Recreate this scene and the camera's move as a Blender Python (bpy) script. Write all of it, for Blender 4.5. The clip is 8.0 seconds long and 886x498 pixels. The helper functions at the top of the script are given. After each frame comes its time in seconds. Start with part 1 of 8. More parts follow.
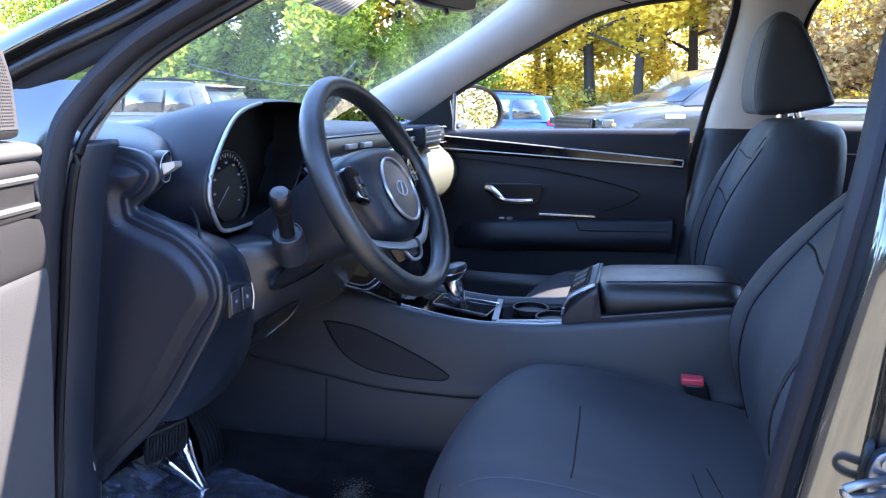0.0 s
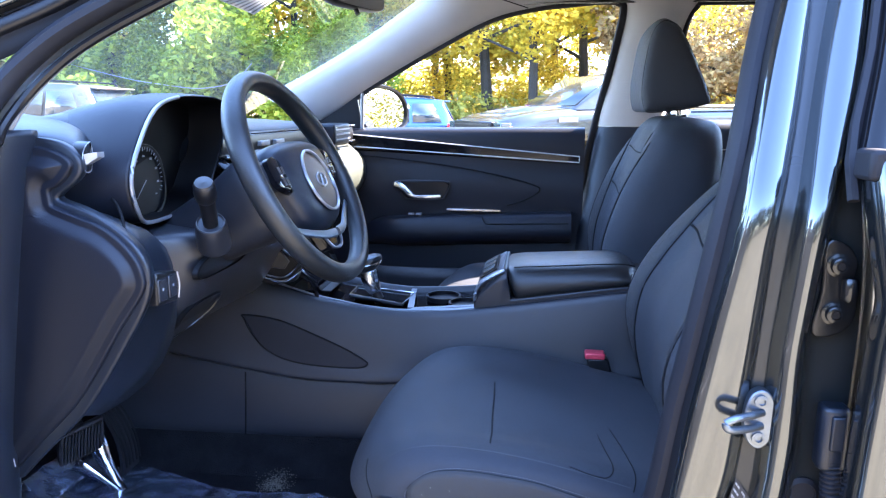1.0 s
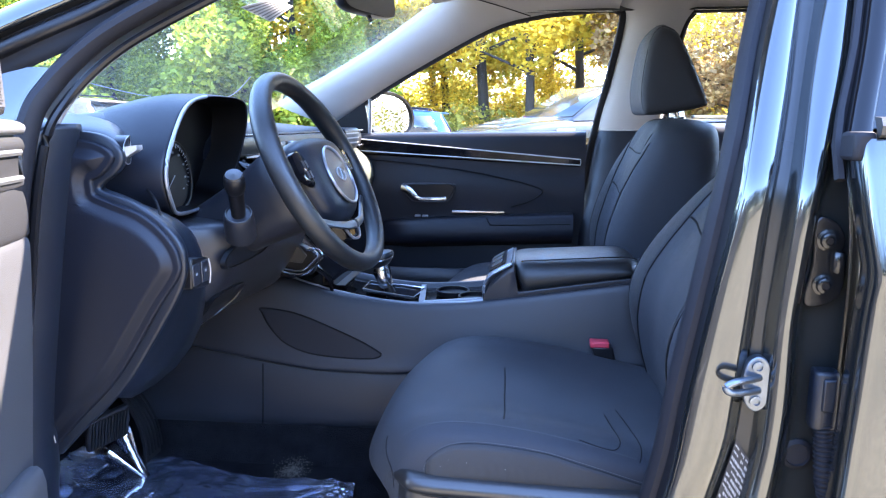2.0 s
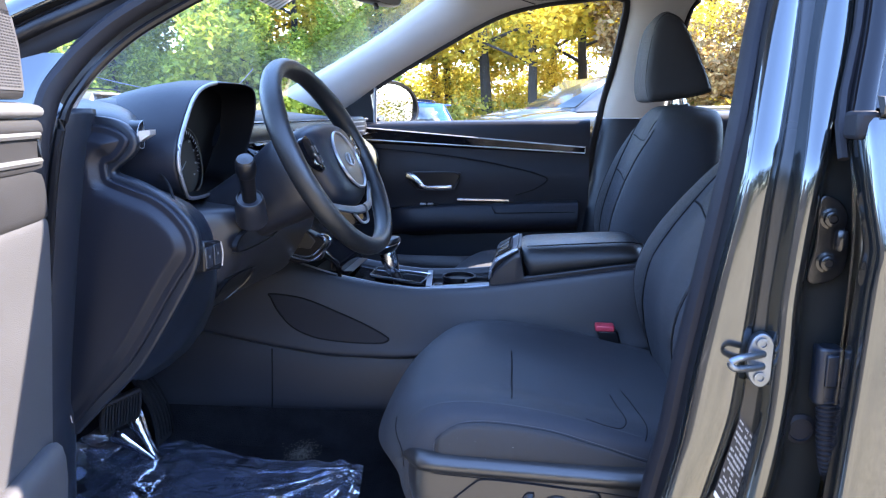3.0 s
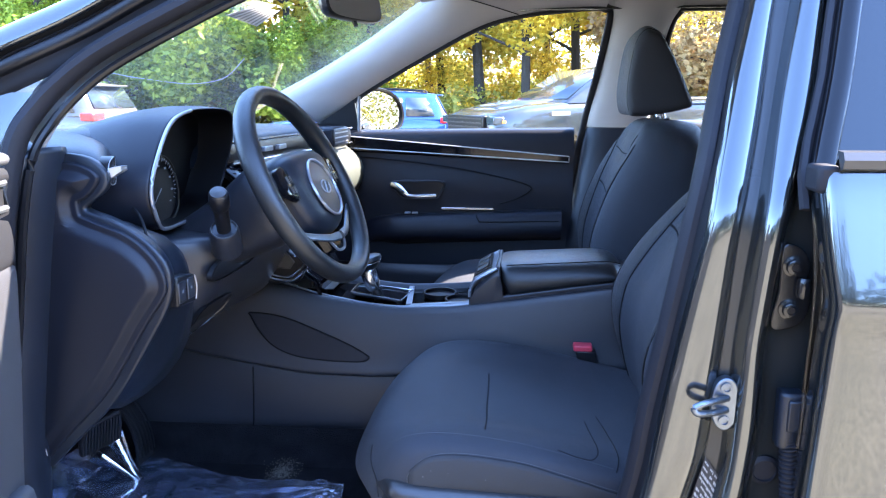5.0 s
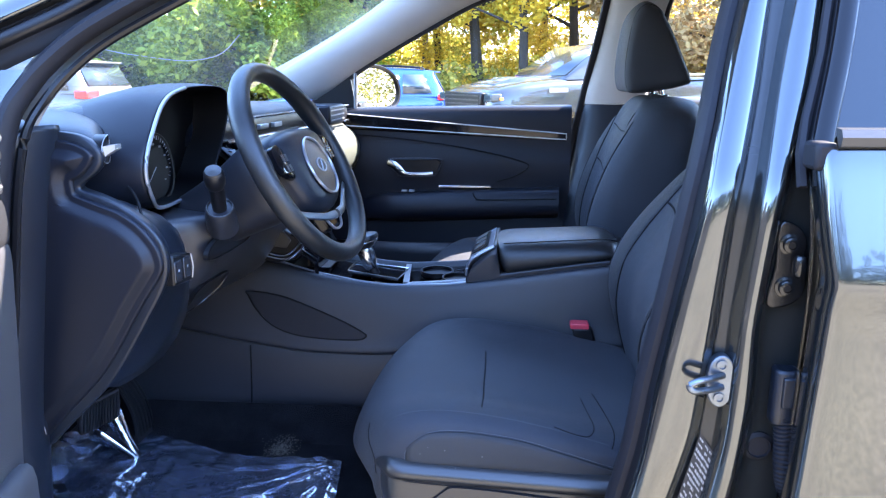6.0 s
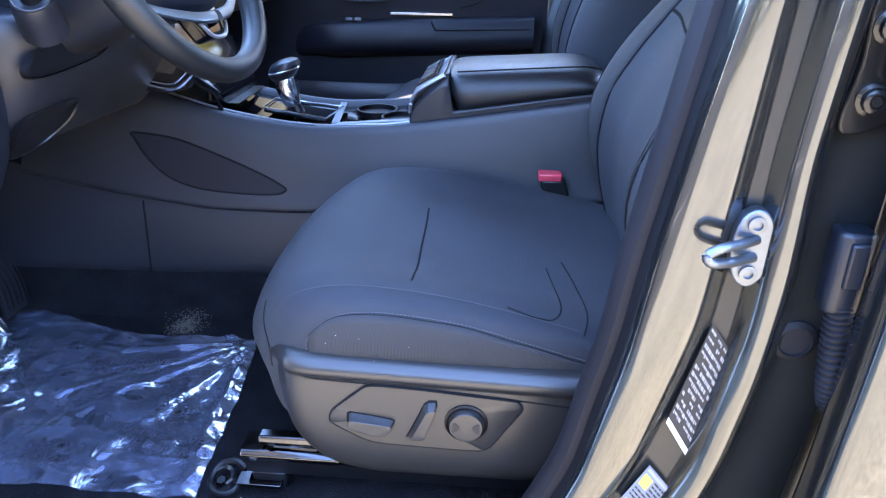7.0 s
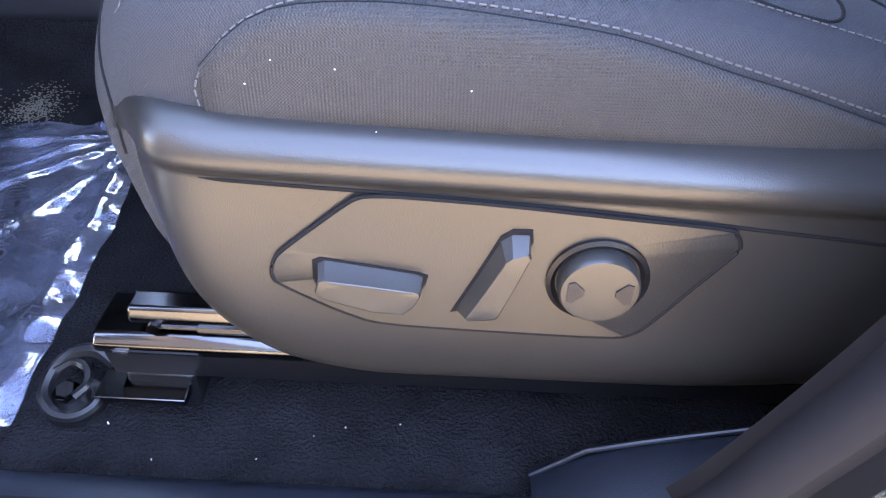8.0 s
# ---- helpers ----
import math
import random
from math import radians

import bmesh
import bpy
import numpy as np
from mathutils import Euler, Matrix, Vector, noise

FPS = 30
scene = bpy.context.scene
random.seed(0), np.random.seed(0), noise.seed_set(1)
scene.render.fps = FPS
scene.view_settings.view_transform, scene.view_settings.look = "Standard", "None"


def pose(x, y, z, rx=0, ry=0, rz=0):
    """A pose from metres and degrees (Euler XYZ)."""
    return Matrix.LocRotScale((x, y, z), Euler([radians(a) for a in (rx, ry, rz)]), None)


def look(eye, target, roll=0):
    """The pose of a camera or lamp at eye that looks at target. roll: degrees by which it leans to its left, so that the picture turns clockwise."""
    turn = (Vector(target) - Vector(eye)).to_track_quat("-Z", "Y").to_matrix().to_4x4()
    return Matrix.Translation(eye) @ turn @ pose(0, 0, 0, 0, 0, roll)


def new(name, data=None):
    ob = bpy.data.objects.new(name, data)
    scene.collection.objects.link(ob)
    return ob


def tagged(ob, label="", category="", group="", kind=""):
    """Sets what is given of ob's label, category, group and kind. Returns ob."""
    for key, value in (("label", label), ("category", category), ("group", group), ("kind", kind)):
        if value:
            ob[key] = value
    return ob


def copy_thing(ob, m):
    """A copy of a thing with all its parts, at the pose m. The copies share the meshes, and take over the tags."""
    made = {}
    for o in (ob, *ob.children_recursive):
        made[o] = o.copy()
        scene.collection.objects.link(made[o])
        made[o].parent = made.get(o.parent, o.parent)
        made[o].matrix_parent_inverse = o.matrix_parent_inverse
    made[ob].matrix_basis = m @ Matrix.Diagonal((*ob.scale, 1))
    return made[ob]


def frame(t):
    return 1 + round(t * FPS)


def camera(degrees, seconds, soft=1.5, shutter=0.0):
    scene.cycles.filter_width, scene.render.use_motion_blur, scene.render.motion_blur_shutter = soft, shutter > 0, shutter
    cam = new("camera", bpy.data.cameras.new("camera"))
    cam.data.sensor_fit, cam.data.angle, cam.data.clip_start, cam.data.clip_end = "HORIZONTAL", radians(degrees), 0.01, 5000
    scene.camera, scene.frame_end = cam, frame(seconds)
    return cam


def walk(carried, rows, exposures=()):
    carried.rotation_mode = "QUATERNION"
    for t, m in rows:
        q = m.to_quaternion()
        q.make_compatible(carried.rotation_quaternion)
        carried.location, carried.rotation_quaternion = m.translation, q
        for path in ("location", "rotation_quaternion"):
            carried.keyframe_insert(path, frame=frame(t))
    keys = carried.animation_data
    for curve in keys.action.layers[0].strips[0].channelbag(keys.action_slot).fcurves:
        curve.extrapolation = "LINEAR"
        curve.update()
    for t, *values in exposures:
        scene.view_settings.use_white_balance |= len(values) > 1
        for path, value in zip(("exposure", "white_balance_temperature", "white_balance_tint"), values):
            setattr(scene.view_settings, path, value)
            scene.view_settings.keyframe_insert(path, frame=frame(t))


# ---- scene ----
cam = camera(63.6, 8.0, soft=1.2)
PATH = [
    (0, (0.367, -1.474, 1.165), (-0.149, 0.415, 0.76), 0.1),
    (0.5, (0.348, -1.534, 1.142), (0.051, 0.405, 0.754), 0.0),
    (1, (0.355, -1.545, 1.149), (0.106, 0.4, 0.757), 0.3),
    (2.5, (0.33, -1.642, 1.113), (0.088, 0.313, 0.768), 0.0),
    (3, (0.33, -1.64, 1.112), (0.081, 0.308, 0.734), -0.1),
    (3.5, (0.339, -1.63, 1.135), (0.084, 0.317, 0.755), -0.2),
    (4, (0.358, -1.63, 1.175), (0.11, 0.312, 0.769), -0.1),
    (5.5, (0.361, -1.625, 1.181), (0.132, 0.318, 0.764), -0.2),
    (6, (0.362, -1.624, 1.181), (0.138, 0.306, 0.709), -0.2),
    (6.5, (0.38, -1.545, 1.143), (0.182, 0.348, 0.53), 0.0),
    (7, (0.401, -1.327, 1.055), (0.248, 0.485, 0.222), 0.6),
    (7.5, (0.335, -1.099, 0.897), (0.281, 0.578, -0.192), 1.9),
    (8, (0.303, -0.93, 0.76), (0.277, 0.63, -0.492), 2.0),
]
EXPOSURES = [(0.0, 4.3, 6450, 20), (0.5, 4.75, 6350, 21), (1.0, 4.72, 6350, 21), (2.5, 4.55, 6450, 20), (3.0, 4.35, 6450, 20), (3.5, 4.55, 6450, 20), (4.0, 4.4, 6150, 18), (5.5, 4.5, 6200, 20), (6.0, 4.5, 6200, 20), (6.5, 4.42, 6000, 21), (7.0, 5.1, 6550, 22), (7.5, 5.45, 7050, 22), (8.0, 5.6, 8700, 27)]
walk(cam, [(t, look(eye, target, roll)) for t, eye, target, roll in PATH], EXPOSURES)

# ---- light ----
SUN_AZ, SUN_EL = radians(67), radians(43)
world = bpy.data.worlds.new("world")
scene.world = world
world.use_nodes = True
wn = world.node_tree.nodes
sky = wn.new("ShaderNodeTexSky")
sky.sky_type, sky.sun_disc = "NISHITA", False
sky.sun_elevation, sky.sun_rotation = SUN_EL, SUN_AZ
sky.air_density, sky.dust_density, sky.ozone_density = 1.0, 0.1, 4.5
world.node_tree.links.new(sky.outputs[0], wn["Background"].inputs[0])
wn["Background"].inputs[1].default_value = 0.15
sun_data = bpy.data.lights.new("sun", "SUN")
sun_data.energy, sun_data.angle, sun_data.color = 3.4, radians(0.5), (1.0, 0.92, 0.78)
sun = new("sun", sun_data)
to_sun = Vector((math.sin(SUN_AZ) * math.cos(SUN_EL), math.cos(SUN_AZ) * math.cos(SUN_EL), math.sin(SUN_EL)))
sun.matrix_basis = look(to_sun * 30, (0, 0, 0))


# ---- materials ----
def mat(name, base, rough=0.5, metal=0.0, spread=0.25, scale=6.0, fine=220.0, bump=0.15, depth=0.001, coat=0.0, sheen=0.0,
        pattern="noise", island=0.0, tint=None, spec=0.5, grain=0.35):
    """A surface of one stuff, with blotches at a large scale, grain at a fine one and a little relief."""
    m = bpy.data.materials.new(name)
    m.use_nodes = True
    nt = m.node_tree
    n, l = nt.nodes, nt.links
    p = n["Principled BSDF"]
    tc = n.new("ShaderNodeTexCoord")
    big, small = n.new("ShaderNodeTexNoise"), n.new("ShaderNodeTexNoise")
    big.inputs["Scale"].default_value, big.inputs["Detail"].default_value = scale, 5
    small.inputs["Scale"].default_value, small.inputs["Detail"].default_value = fine, 3
    for t in (big, small):
        l.new(tc.outputs["Object"], t.inputs["Vector"])
    mix = n.new("ShaderNodeMixRGB")
    other = tint or tuple(min(1, c * (1 + 2.2 * spread)) for c in base)
    mix.inputs[1].default_value = (*[c * (1 - spread) for c in base], 1)
    mix.inputs[2].default_value = (*other, 1)
    add = n.new("ShaderNodeMath")
    add.operation = "MULTIPLY_ADD"
    l.new(small.outputs[0], add.inputs[0])
    add.inputs[1].default_value = grain
    sub = n.new("ShaderNodeMath")
    sub.operation = "SUBTRACT"
    l.new(big.outputs[0], sub.inputs[0])
    sub.inputs[1].default_value = grain * 0.5
    l.new(sub.outputs[0], add.inputs[2])
    factor = add.outputs[0]
    if island:
        geo = n.new("ShaderNodeNewGeometry")
        isl = n.new("ShaderNodeMath")
        isl.operation = "MULTIPLY_ADD"
        l.new(geo.outputs["Random Per Island"], isl.inputs[0])
        isl.inputs[1].default_value = island
        isl2 = n.new("ShaderNodeMath")
        isl2.operation = "MULTIPLY"
        l.new(factor, isl2.inputs[0])
        isl2.inputs[1].default_value = 1 - island
        l.new(isl2.outputs[0], isl.inputs[2])
        factor = isl.outputs[0]
    l.new(factor, mix.inputs[0])
    l.new(mix.outputs[0], p.inputs["Base Color"])
    rr = n.new("ShaderNodeMapRange")
    rr.inputs["To Min"].default_value, rr.inputs["To Max"].default_value = max(0.02, rough * 0.8), min(1, rough * 1.2)
    l.new(big.outputs[0], rr.inputs["Value"])
    l.new(rr.outputs[0], p.inputs["Roughness"])
    p.inputs["Metallic"].default_value = metal
    p.inputs["Coat Weight"].default_value = coat
    p.inputs["Coat Roughness"].default_value = 0.03
    p.inputs["Sheen Weight"].default_value = sheen
    p.inputs["Specular IOR Level"].default_value = spec
    if bump:
        b = n.new("ShaderNodeBump")
        b.inputs["Strength"].default_value, b.inputs["Distance"].default_value = bump, depth
        src = small.outputs[0]
        if pattern == "grain":
            v = n.new("ShaderNodeTexVoronoi")
            v.inputs["Scale"].default_value = fine
            l.new(tc.outputs["Object"], v.inputs["Vector"])
            src = v.outputs["Distance"]
        elif pattern == "weave":
            sep = n.new("ShaderNodeSeparateXYZ")
            l.new(tc.outputs["Object"], sep.inputs[0])
            outs = []
            for a, s in (("X", 1), ("Y", 1), ("Z", 1)):
                mul = n.new("ShaderNodeMath")
                mul.operation = "MULTIPLY"
                l.new(sep.outputs[a], mul.inputs[0])
                mul.inputs[1].default_value = fine * 6.28
                si = n.new("ShaderNodeMath")
                si.operation = "SINE"
                l.new(mul.outputs[0], si.inputs[0])
                outs.append(si.outputs[0])
            m1 = n.new("ShaderNodeMath")
            m1.operation = "MULTIPLY"
            l.new(outs[0], m1.inputs[0])
            m2 = n.new("ShaderNodeMath")
            m2.operation = "ADD"
            l.new(outs[1], m2.inputs[0])
            l.new(outs[2], m2.inputs[1])
            l.new(m2.outputs[0], m1.inputs[1])
            src = m1.outputs[0]
        l.new(src, b.inputs["Height"])
        l.new(b.outputs[0], p.inputs["Normal"])
    return m


def glass(name, tint=(0.93, 0.97, 0.95), gloss=0.06, dirt=0.0):
    """A thin pane: clear, with a faint reflection that grows at grazing angles."""
    m = bpy.data.materials.new(name)
    m.use_nodes = True
    n, l = m.node_tree.nodes, m.node_tree.links
    n.remove(n["Principled BSDF"])
    tr, gl, fr, mx = (n.new("ShaderNodeBsdf" + k) if k in ("Transparent", "Glossy") else n.new(k) for k in ("Transparent", "Glossy", "ShaderNodeFresnel", "ShaderNodeMixShader"))
    tr.inputs[0].default_value = (*tint, 1)
    gl.inputs["Roughness"].default_value = 0.01
    fr.inputs[0].default_value = 1.35
    mu = n.new("ShaderNodeMath")
    mu.operation = "MULTIPLY_ADD"
    mu.inputs[1].default_value, mu.inputs[2].default_value = 0.3, gloss * 0.2
    l.new(fr.outputs[0], mu.inputs[0])
    l.new(mu.outputs[0], mx.inputs[0])
    l.new(tr.outputs[0], mx.inputs[1])
    l.new(gl.outputs[0], mx.inputs[2])
    out = mx.outputs[0]
    if dirt:
        di, mx2, no, ra = n.new("ShaderNodeBsdfDiffuse"), n.new("ShaderNodeMixShader"), n.new("ShaderNodeTexNoise"), n.new("ShaderNodeMapRange")
        di.inputs[0].default_value = (0.7, 0.72, 0.7, 1)
        no.inputs["Scale"].default_value, no.inputs["Detail"].default_value = 3.0, 6
        ra.inputs["From Min"].default_value, ra.inputs["To Max"].default_value = 0.35, dirt
        tc = n.new("ShaderNodeTexCoord")
        l.new(tc.outputs["Object"], no.inputs["Vector"])
        l.new(no.outputs[0], ra.inputs[0])
        l.new(ra.outputs[0], mx2.inputs[0])
        l.new(out, mx2.inputs[1])
        l.new(di.outputs[0], mx2.inputs[2])
        out = mx2.outputs[0]
    l.new(out, n["Material Output"].inputs[0])
    return m


def leafy(name, a, b, island=0.9):
    """Leaves: coloured between a and b from leaf to leaf, letting some light through."""
    m = mat(name, a, rough=0.55, spread=0.2, scale=0.8, fine=30, bump=0, island=island, tint=b, spec=0.3)
    n, l = m.node_tree.nodes, m.node_tree.links
    p = n["Principled BSDF"]
    tr, ad = n.new("ShaderNodeBsdfTranslucent"), n.new("ShaderNodeMixShader")
    col = p.inputs["Base Color"].links[0].from_socket
    l.new(col, tr.inputs[0])
    ad.inputs[0].default_value = 0.45
    l.new(p.outputs[0], ad.inputs[1])
    l.new(tr.outputs[0], ad.inputs[2])
    l.new(ad.outputs[0], n["Material Output"].inputs[0])
    return m


M_PLASTIC = mat("charcoal_plastic", (0.0130, 0.014, 0.018), 0.40, spread=0.12, scale=9, fine=900, bump=0.22, depth=0.0006, pattern="grain", spec=0.45)
M_SOFT = mat("soft_black_plastic", (0.0050, 0.0075, 0.0125), 0.38, spread=0.12, scale=8, fine=1100, bump=0.2, depth=0.0005, pattern="grain", spec=0.42)
M_TRIM = mat("grained_grey_plastic", (0.019, 0.0185, 0.018), 0.30, spread=0.12, scale=9, fine=1300, bump=0.16, depth=0.0004, pattern="grain", spec=0.58)
M_BLACK = mat("black_plastic", (0.005, 0.005, 0.006), 0.32, spread=0.2, bump=0.1, depth=0.0004, spec=0.3)
M_GLOSS = mat("gloss_black", (0.004, 0.004, 0.005), 0.07, spread=0.2, bump=0.0, spec=0.3)
M_RUBBER = mat("rubber_seal", (0.010, 0.010, 0.0125), 0.6, spread=0.2, fine=300, bump=0.1, depth=0.0006, spec=0.2)
M_LEATHER = mat("black_leather", (0.009, 0.010, 0.011), 0.36, spread=0.12, scale=14, fine=800, bump=0.35, depth=0.0007, pattern="grain", spec=0.45)
M_FABRIC = mat("seat_fabric", (0.019, 0.021, 0.026), 0.62, spread=0.18, scale=7, fine=640, bump=0.35, depth=0.0007, sheen=0.03, pattern="weave", spec=0.3)
M_FABRIC2 = mat("bolster_fabric", (0.024, 0.024, 0.025), 0.6, spread=0.15, scale=7, fine=620, bump=0.45, depth=0.0006, sheen=0.02, pattern="weave", spec=0.3)
M_THREAD = mat("stitch_thread", (0.075, 0.075, 0.08), 0.8, spread=0.1, bump=0.0)
M_SEAM = mat("seam_groove", (0.005, 0.005, 0.006), 0.9, spread=0.1, bump=0.0, spec=0.2)
M_CARPET = mat("carpet", (0.008, 0.008, 0.0092), 0.95, spread=0.75, scale=26, fine=420, bump=1.0, depth=0.006, spec=0.03)
M_CHROME = mat("satin_chrome", (0.55, 0.56, 0.58), 0.2, metal=1.0, spread=0.05, bump=0.0)
M_STEEL = mat("zinc_steel", (0.58, 0.62, 0.68), 0.25, metal=1.0, spread=0.12, scale=30, bump=0.1, depth=0.0003)
M_DARKSTEEL = mat("dark_steel", (0.075, 0.075, 0.078), 0.18, metal=1.0, spread=0.2, scale=30, bump=0.1, depth=0.0003)
M_SILVER = mat("silver_plastic", (0.30, 0.31, 0.33), 0.32, metal=0.7, spread=0.06, bump=0.05, depth=0.0003)
M_PAINT = mat("dark_grey_green_paint", (0.072, 0.078, 0.078), 0.17, metal=0.9, spread=0.06, scale=3, fine=1500, bump=0.02, depth=0.0003, coat=1.0)
# darkened copy of the body paint; channel shade is put into its colour
M_SHADEPAINT = mat("shade_darkened_paint", (0.012, 0.013, 0.013), 0.3, spread=0.15, scale=5, fine=600, bump=0.08, depth=0.0004, coat=0.05, spec=0.35)
M_MATTE = mat("matt_black_rubber", (0.005, 0.005, 0.006), 0.7, spread=0.2, fine=300, bump=0.1, depth=0.0005, spec=0.2)
M_LINE = mat("pale_metal_line", (0.50, 0.48, 0.47), 0.35, metal=0.2, spread=0.05, bump=0)
# darker copy of the light trim, with the driver side's shade in its colour
M_SHADEDTRIM = mat("grey_fabric_trim", (0.17, 0.165, 0.16), 0.8, spread=0.1, scale=8, fine=700, bump=0.25, depth=0.0006)
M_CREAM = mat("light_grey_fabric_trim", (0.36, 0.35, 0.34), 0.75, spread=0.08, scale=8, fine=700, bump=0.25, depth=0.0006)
M_GREYPLAST = mat("light_grey_plastic", (0.055, 0.060, 0.050), 0.4, spread=0.08, scale=8, fine=500, bump=0.15, depth=0.0005)
M_WHITE = mat("white_print", (0.50, 0.50, 0.49), 0.6, spread=0.05, bump=0)
M_RED = mat("red_button", (0.50, 0.04, 0.06), 0.35, spread=0.1, bump=0)
M_YELLOW = mat("yellow_print", (0.55, 0.40, 0.06), 0.5, spread=0.1, bump=0)
M_INK = mat("black_ink", (0.01, 0.01, 0.012), 0.6, spread=0.1, bump=0)
M_DIALMARK = mat("dim_dial_print", (0.16, 0.17, 0.18), 0.6, spread=0.1, bump=0)
M_DIAL = mat("dial_face", (0.003, 0.003, 0.0035), 0.5, spread=0.2, bump=0, spec=0.1)
M_DASH = mat("dark_dash_plastic", (0.0050, 0.0062, 0.0105), 0.45, spread=0.12, scale=9, fine=900, bump=0.25, depth=0.0006, pattern="grain", spec=0.28)
M_GLASS = glass("window_glass", (0.95, 0.98, 0.96))
M_WIND = glass("windshield_glass", (0.94, 0.98, 0.95), 0.03, dirt=0.06)
M_DARKGLASS = glass("privacy_glass", (0.10, 0.11, 0.12), 0.1)
M_PRIVACY = mat("mirroring_privacy_glass", (0.004, 0.005, 0.006), 0.05, spread=0.1, bump=0, spec=0.55)


# ---- mesh tools ----
def part(name, bm, material, parent=None, label="", sub=0, bevel=0.0, solid=0.0, sharp=38, segs=2):
    """Links a bmesh as one mesh object, under a thing or under a part."""
    me = bpy.data.meshes.new(name)
    bmesh.ops.recalc_face_normals(bm, faces=bm.faces)
    bm.to_mesh(me)
    bm.free()
    me.materials.append(material)
    for f in me.polygons:
        f.use_smooth = True
    if not sub and not bevel:
        me.set_sharp_from_angle(angle=radians(sharp))
    ob = new(name, me)
    if solid:
        mod = ob.modifiers.new("thickness", "SOLIDIFY")
        mod.thickness, mod.offset = solid, 0
    if bevel:
        mod = ob.modifiers.new("edges", "BEVEL")
        mod.width, mod.segments, mod.limit_method, mod.angle_limit, mod.harden_normals = bevel, segs, "ANGLE", radians(30), False
        me.set_sharp_from_angle(angle=radians(60))
    if sub:
        mod = ob.modifiers.new("smooth", "SUBSURF")
        mod.levels = mod.render_levels = sub
    if parent is not None:
        ob.parent = parent
        if parent.type == "EMPTY":
            ob.matrix_parent_inverse = Matrix.Translation(parent.location).inverted()
    if label:
        tagged(ob, label)
    return ob


def thing(name, at, label, category, group="", kind=""):
    ob = new(name)
    ob.empty_display_size = 0.05
    ob.location = at
    return tagged(ob, label, category, group, kind)


def loft(rings, closed=True, caps=True):
    bm = bmesh.new()
    vs = [[bm.verts.new(p) for p in ring] for ring in rings]
    n = len(rings[0])
    for a, b in zip(vs, vs[1:]):
        for i in range(n if closed else n - 1):
            j = (i + 1) % n
            bm.faces.new((a[i], a[j], b[j], b[i]))
    if caps and closed:
        bm.faces.new(vs[0][::-1])
        bm.faces.new(vs[-1])
    return bm


def prism(poly, a, b, axis="y"):
    """A flat outline, in the two axes other than the given one, carried from a to b along it."""
    def at(p, q):
        return {"x": (q, p[0], p[1]), "y": (p[0], q, p[1]), "z": (p[0], p[1], q)}[axis]
    return loft([[at(p, a) for p in poly], [at(p, b) for p in poly]])


def box(x0, x1, y0, y1, z0, z1):
    return prism([(x0, y0), (x1, y0), (x1, y1), (x0, y1)], z0, z1, "z")


def curve(points, n=24, closed=False):
    """A smooth run of n points through the given ones."""
    p = np.array(points, float)
    k = len(p)
    out = []
    spans = k if closed else k - 1
    for s in np.linspace(0, spans, n, endpoint=not closed):
        i = min(int(s), spans - 1)
        u = s - i
        if closed:
            a, b, c, d = (p[(i + o) % k] for o in (-1, 0, 1, 2))
        else:
            b, c = p[i], p[i + 1]
            a = p[i - 1] if i > 0 else 2 * b - c
            d = p[i + 2] if i + 2 < k else 2 * c - b
        out.append(0.5 * (2 * b + (c - a) * u + (2 * a - 5 * b + 4 * c - d) * u**2 + (3 * b - a - 3 * c + d) * u**3))
    return [tuple(float(v) for v in q) for q in out]


def tube(path, r, seg=8, closed=False, flat=1.0, up=(0, 0, 1)):
    """A round (or flattened) bar along a path; r may be a list."""
    p = [Vector(q) for q in path]
    rings, n = [], len(p)
    for i, q in enumerate(p):
        d = (p[(i + 1) % n] - p[i - 1]) if closed else (p[min(i + 1, n - 1)] - p[max(i - 1, 0)])
        d.normalize()
        u = Vector(up)
        if abs(d.dot(u)) > 0.95:
            u = Vector((1, 0, 0)) if abs(d.x) < 0.9 else Vector((0, 1, 0))
        s = d.cross(u).normalized()
        w = s.cross(d)
        rr = r[i] if isinstance(r, (list, tuple)) else r
        rings.append([q + rr * (math.cos(a) * s + flat * math.sin(a) * w) for a in [2 * math.pi * k / seg for k in range(seg)]])
    bm = bmesh.new()
    vs = [[bm.verts.new(v) for v in ring] for ring in rings]
    for i in range(n if closed else n - 1):
        a, b = vs[i], vs[(i + 1) % n]
        for k in range(seg):
            j = (k + 1) % seg
            bm.faces.new((a[k], a[j], b[j], b[k]))
    if not closed:
        bm.faces.new(vs[0][::-1])
        bm.faces.new(vs[-1])
    return bm


def strip(path_a, path_b):
    """A ruled sheet between two paths of equal length."""
    return loft([path_a, path_b], closed=False)


def sheet(rows):
    return loft(rows, closed=False)


def lathe(profile, centre, axis, seg=24):
    """Profile of (radius, height) turned about an axis through centre."""
    a = Vector(axis).normalized()
    u = a.orthogonal().normalized()
    v = a.cross(u)
    c = Vector(centre)
    return loft([[c + h * a + max(r, 1e-4) * (math.cos(t) * u + math.sin(t) * v) for t in [2 * math.pi * k / seg for k in range(seg)]] for r, h in profile])


def merge(bms):
    out = bmesh.new()
    for b in bms:
        me = bpy.data.meshes.new("tmp")
        b.to_mesh(me)
        b.free()
        out.from_mesh(me)
        bpy.data.meshes.remove(me)
    return out


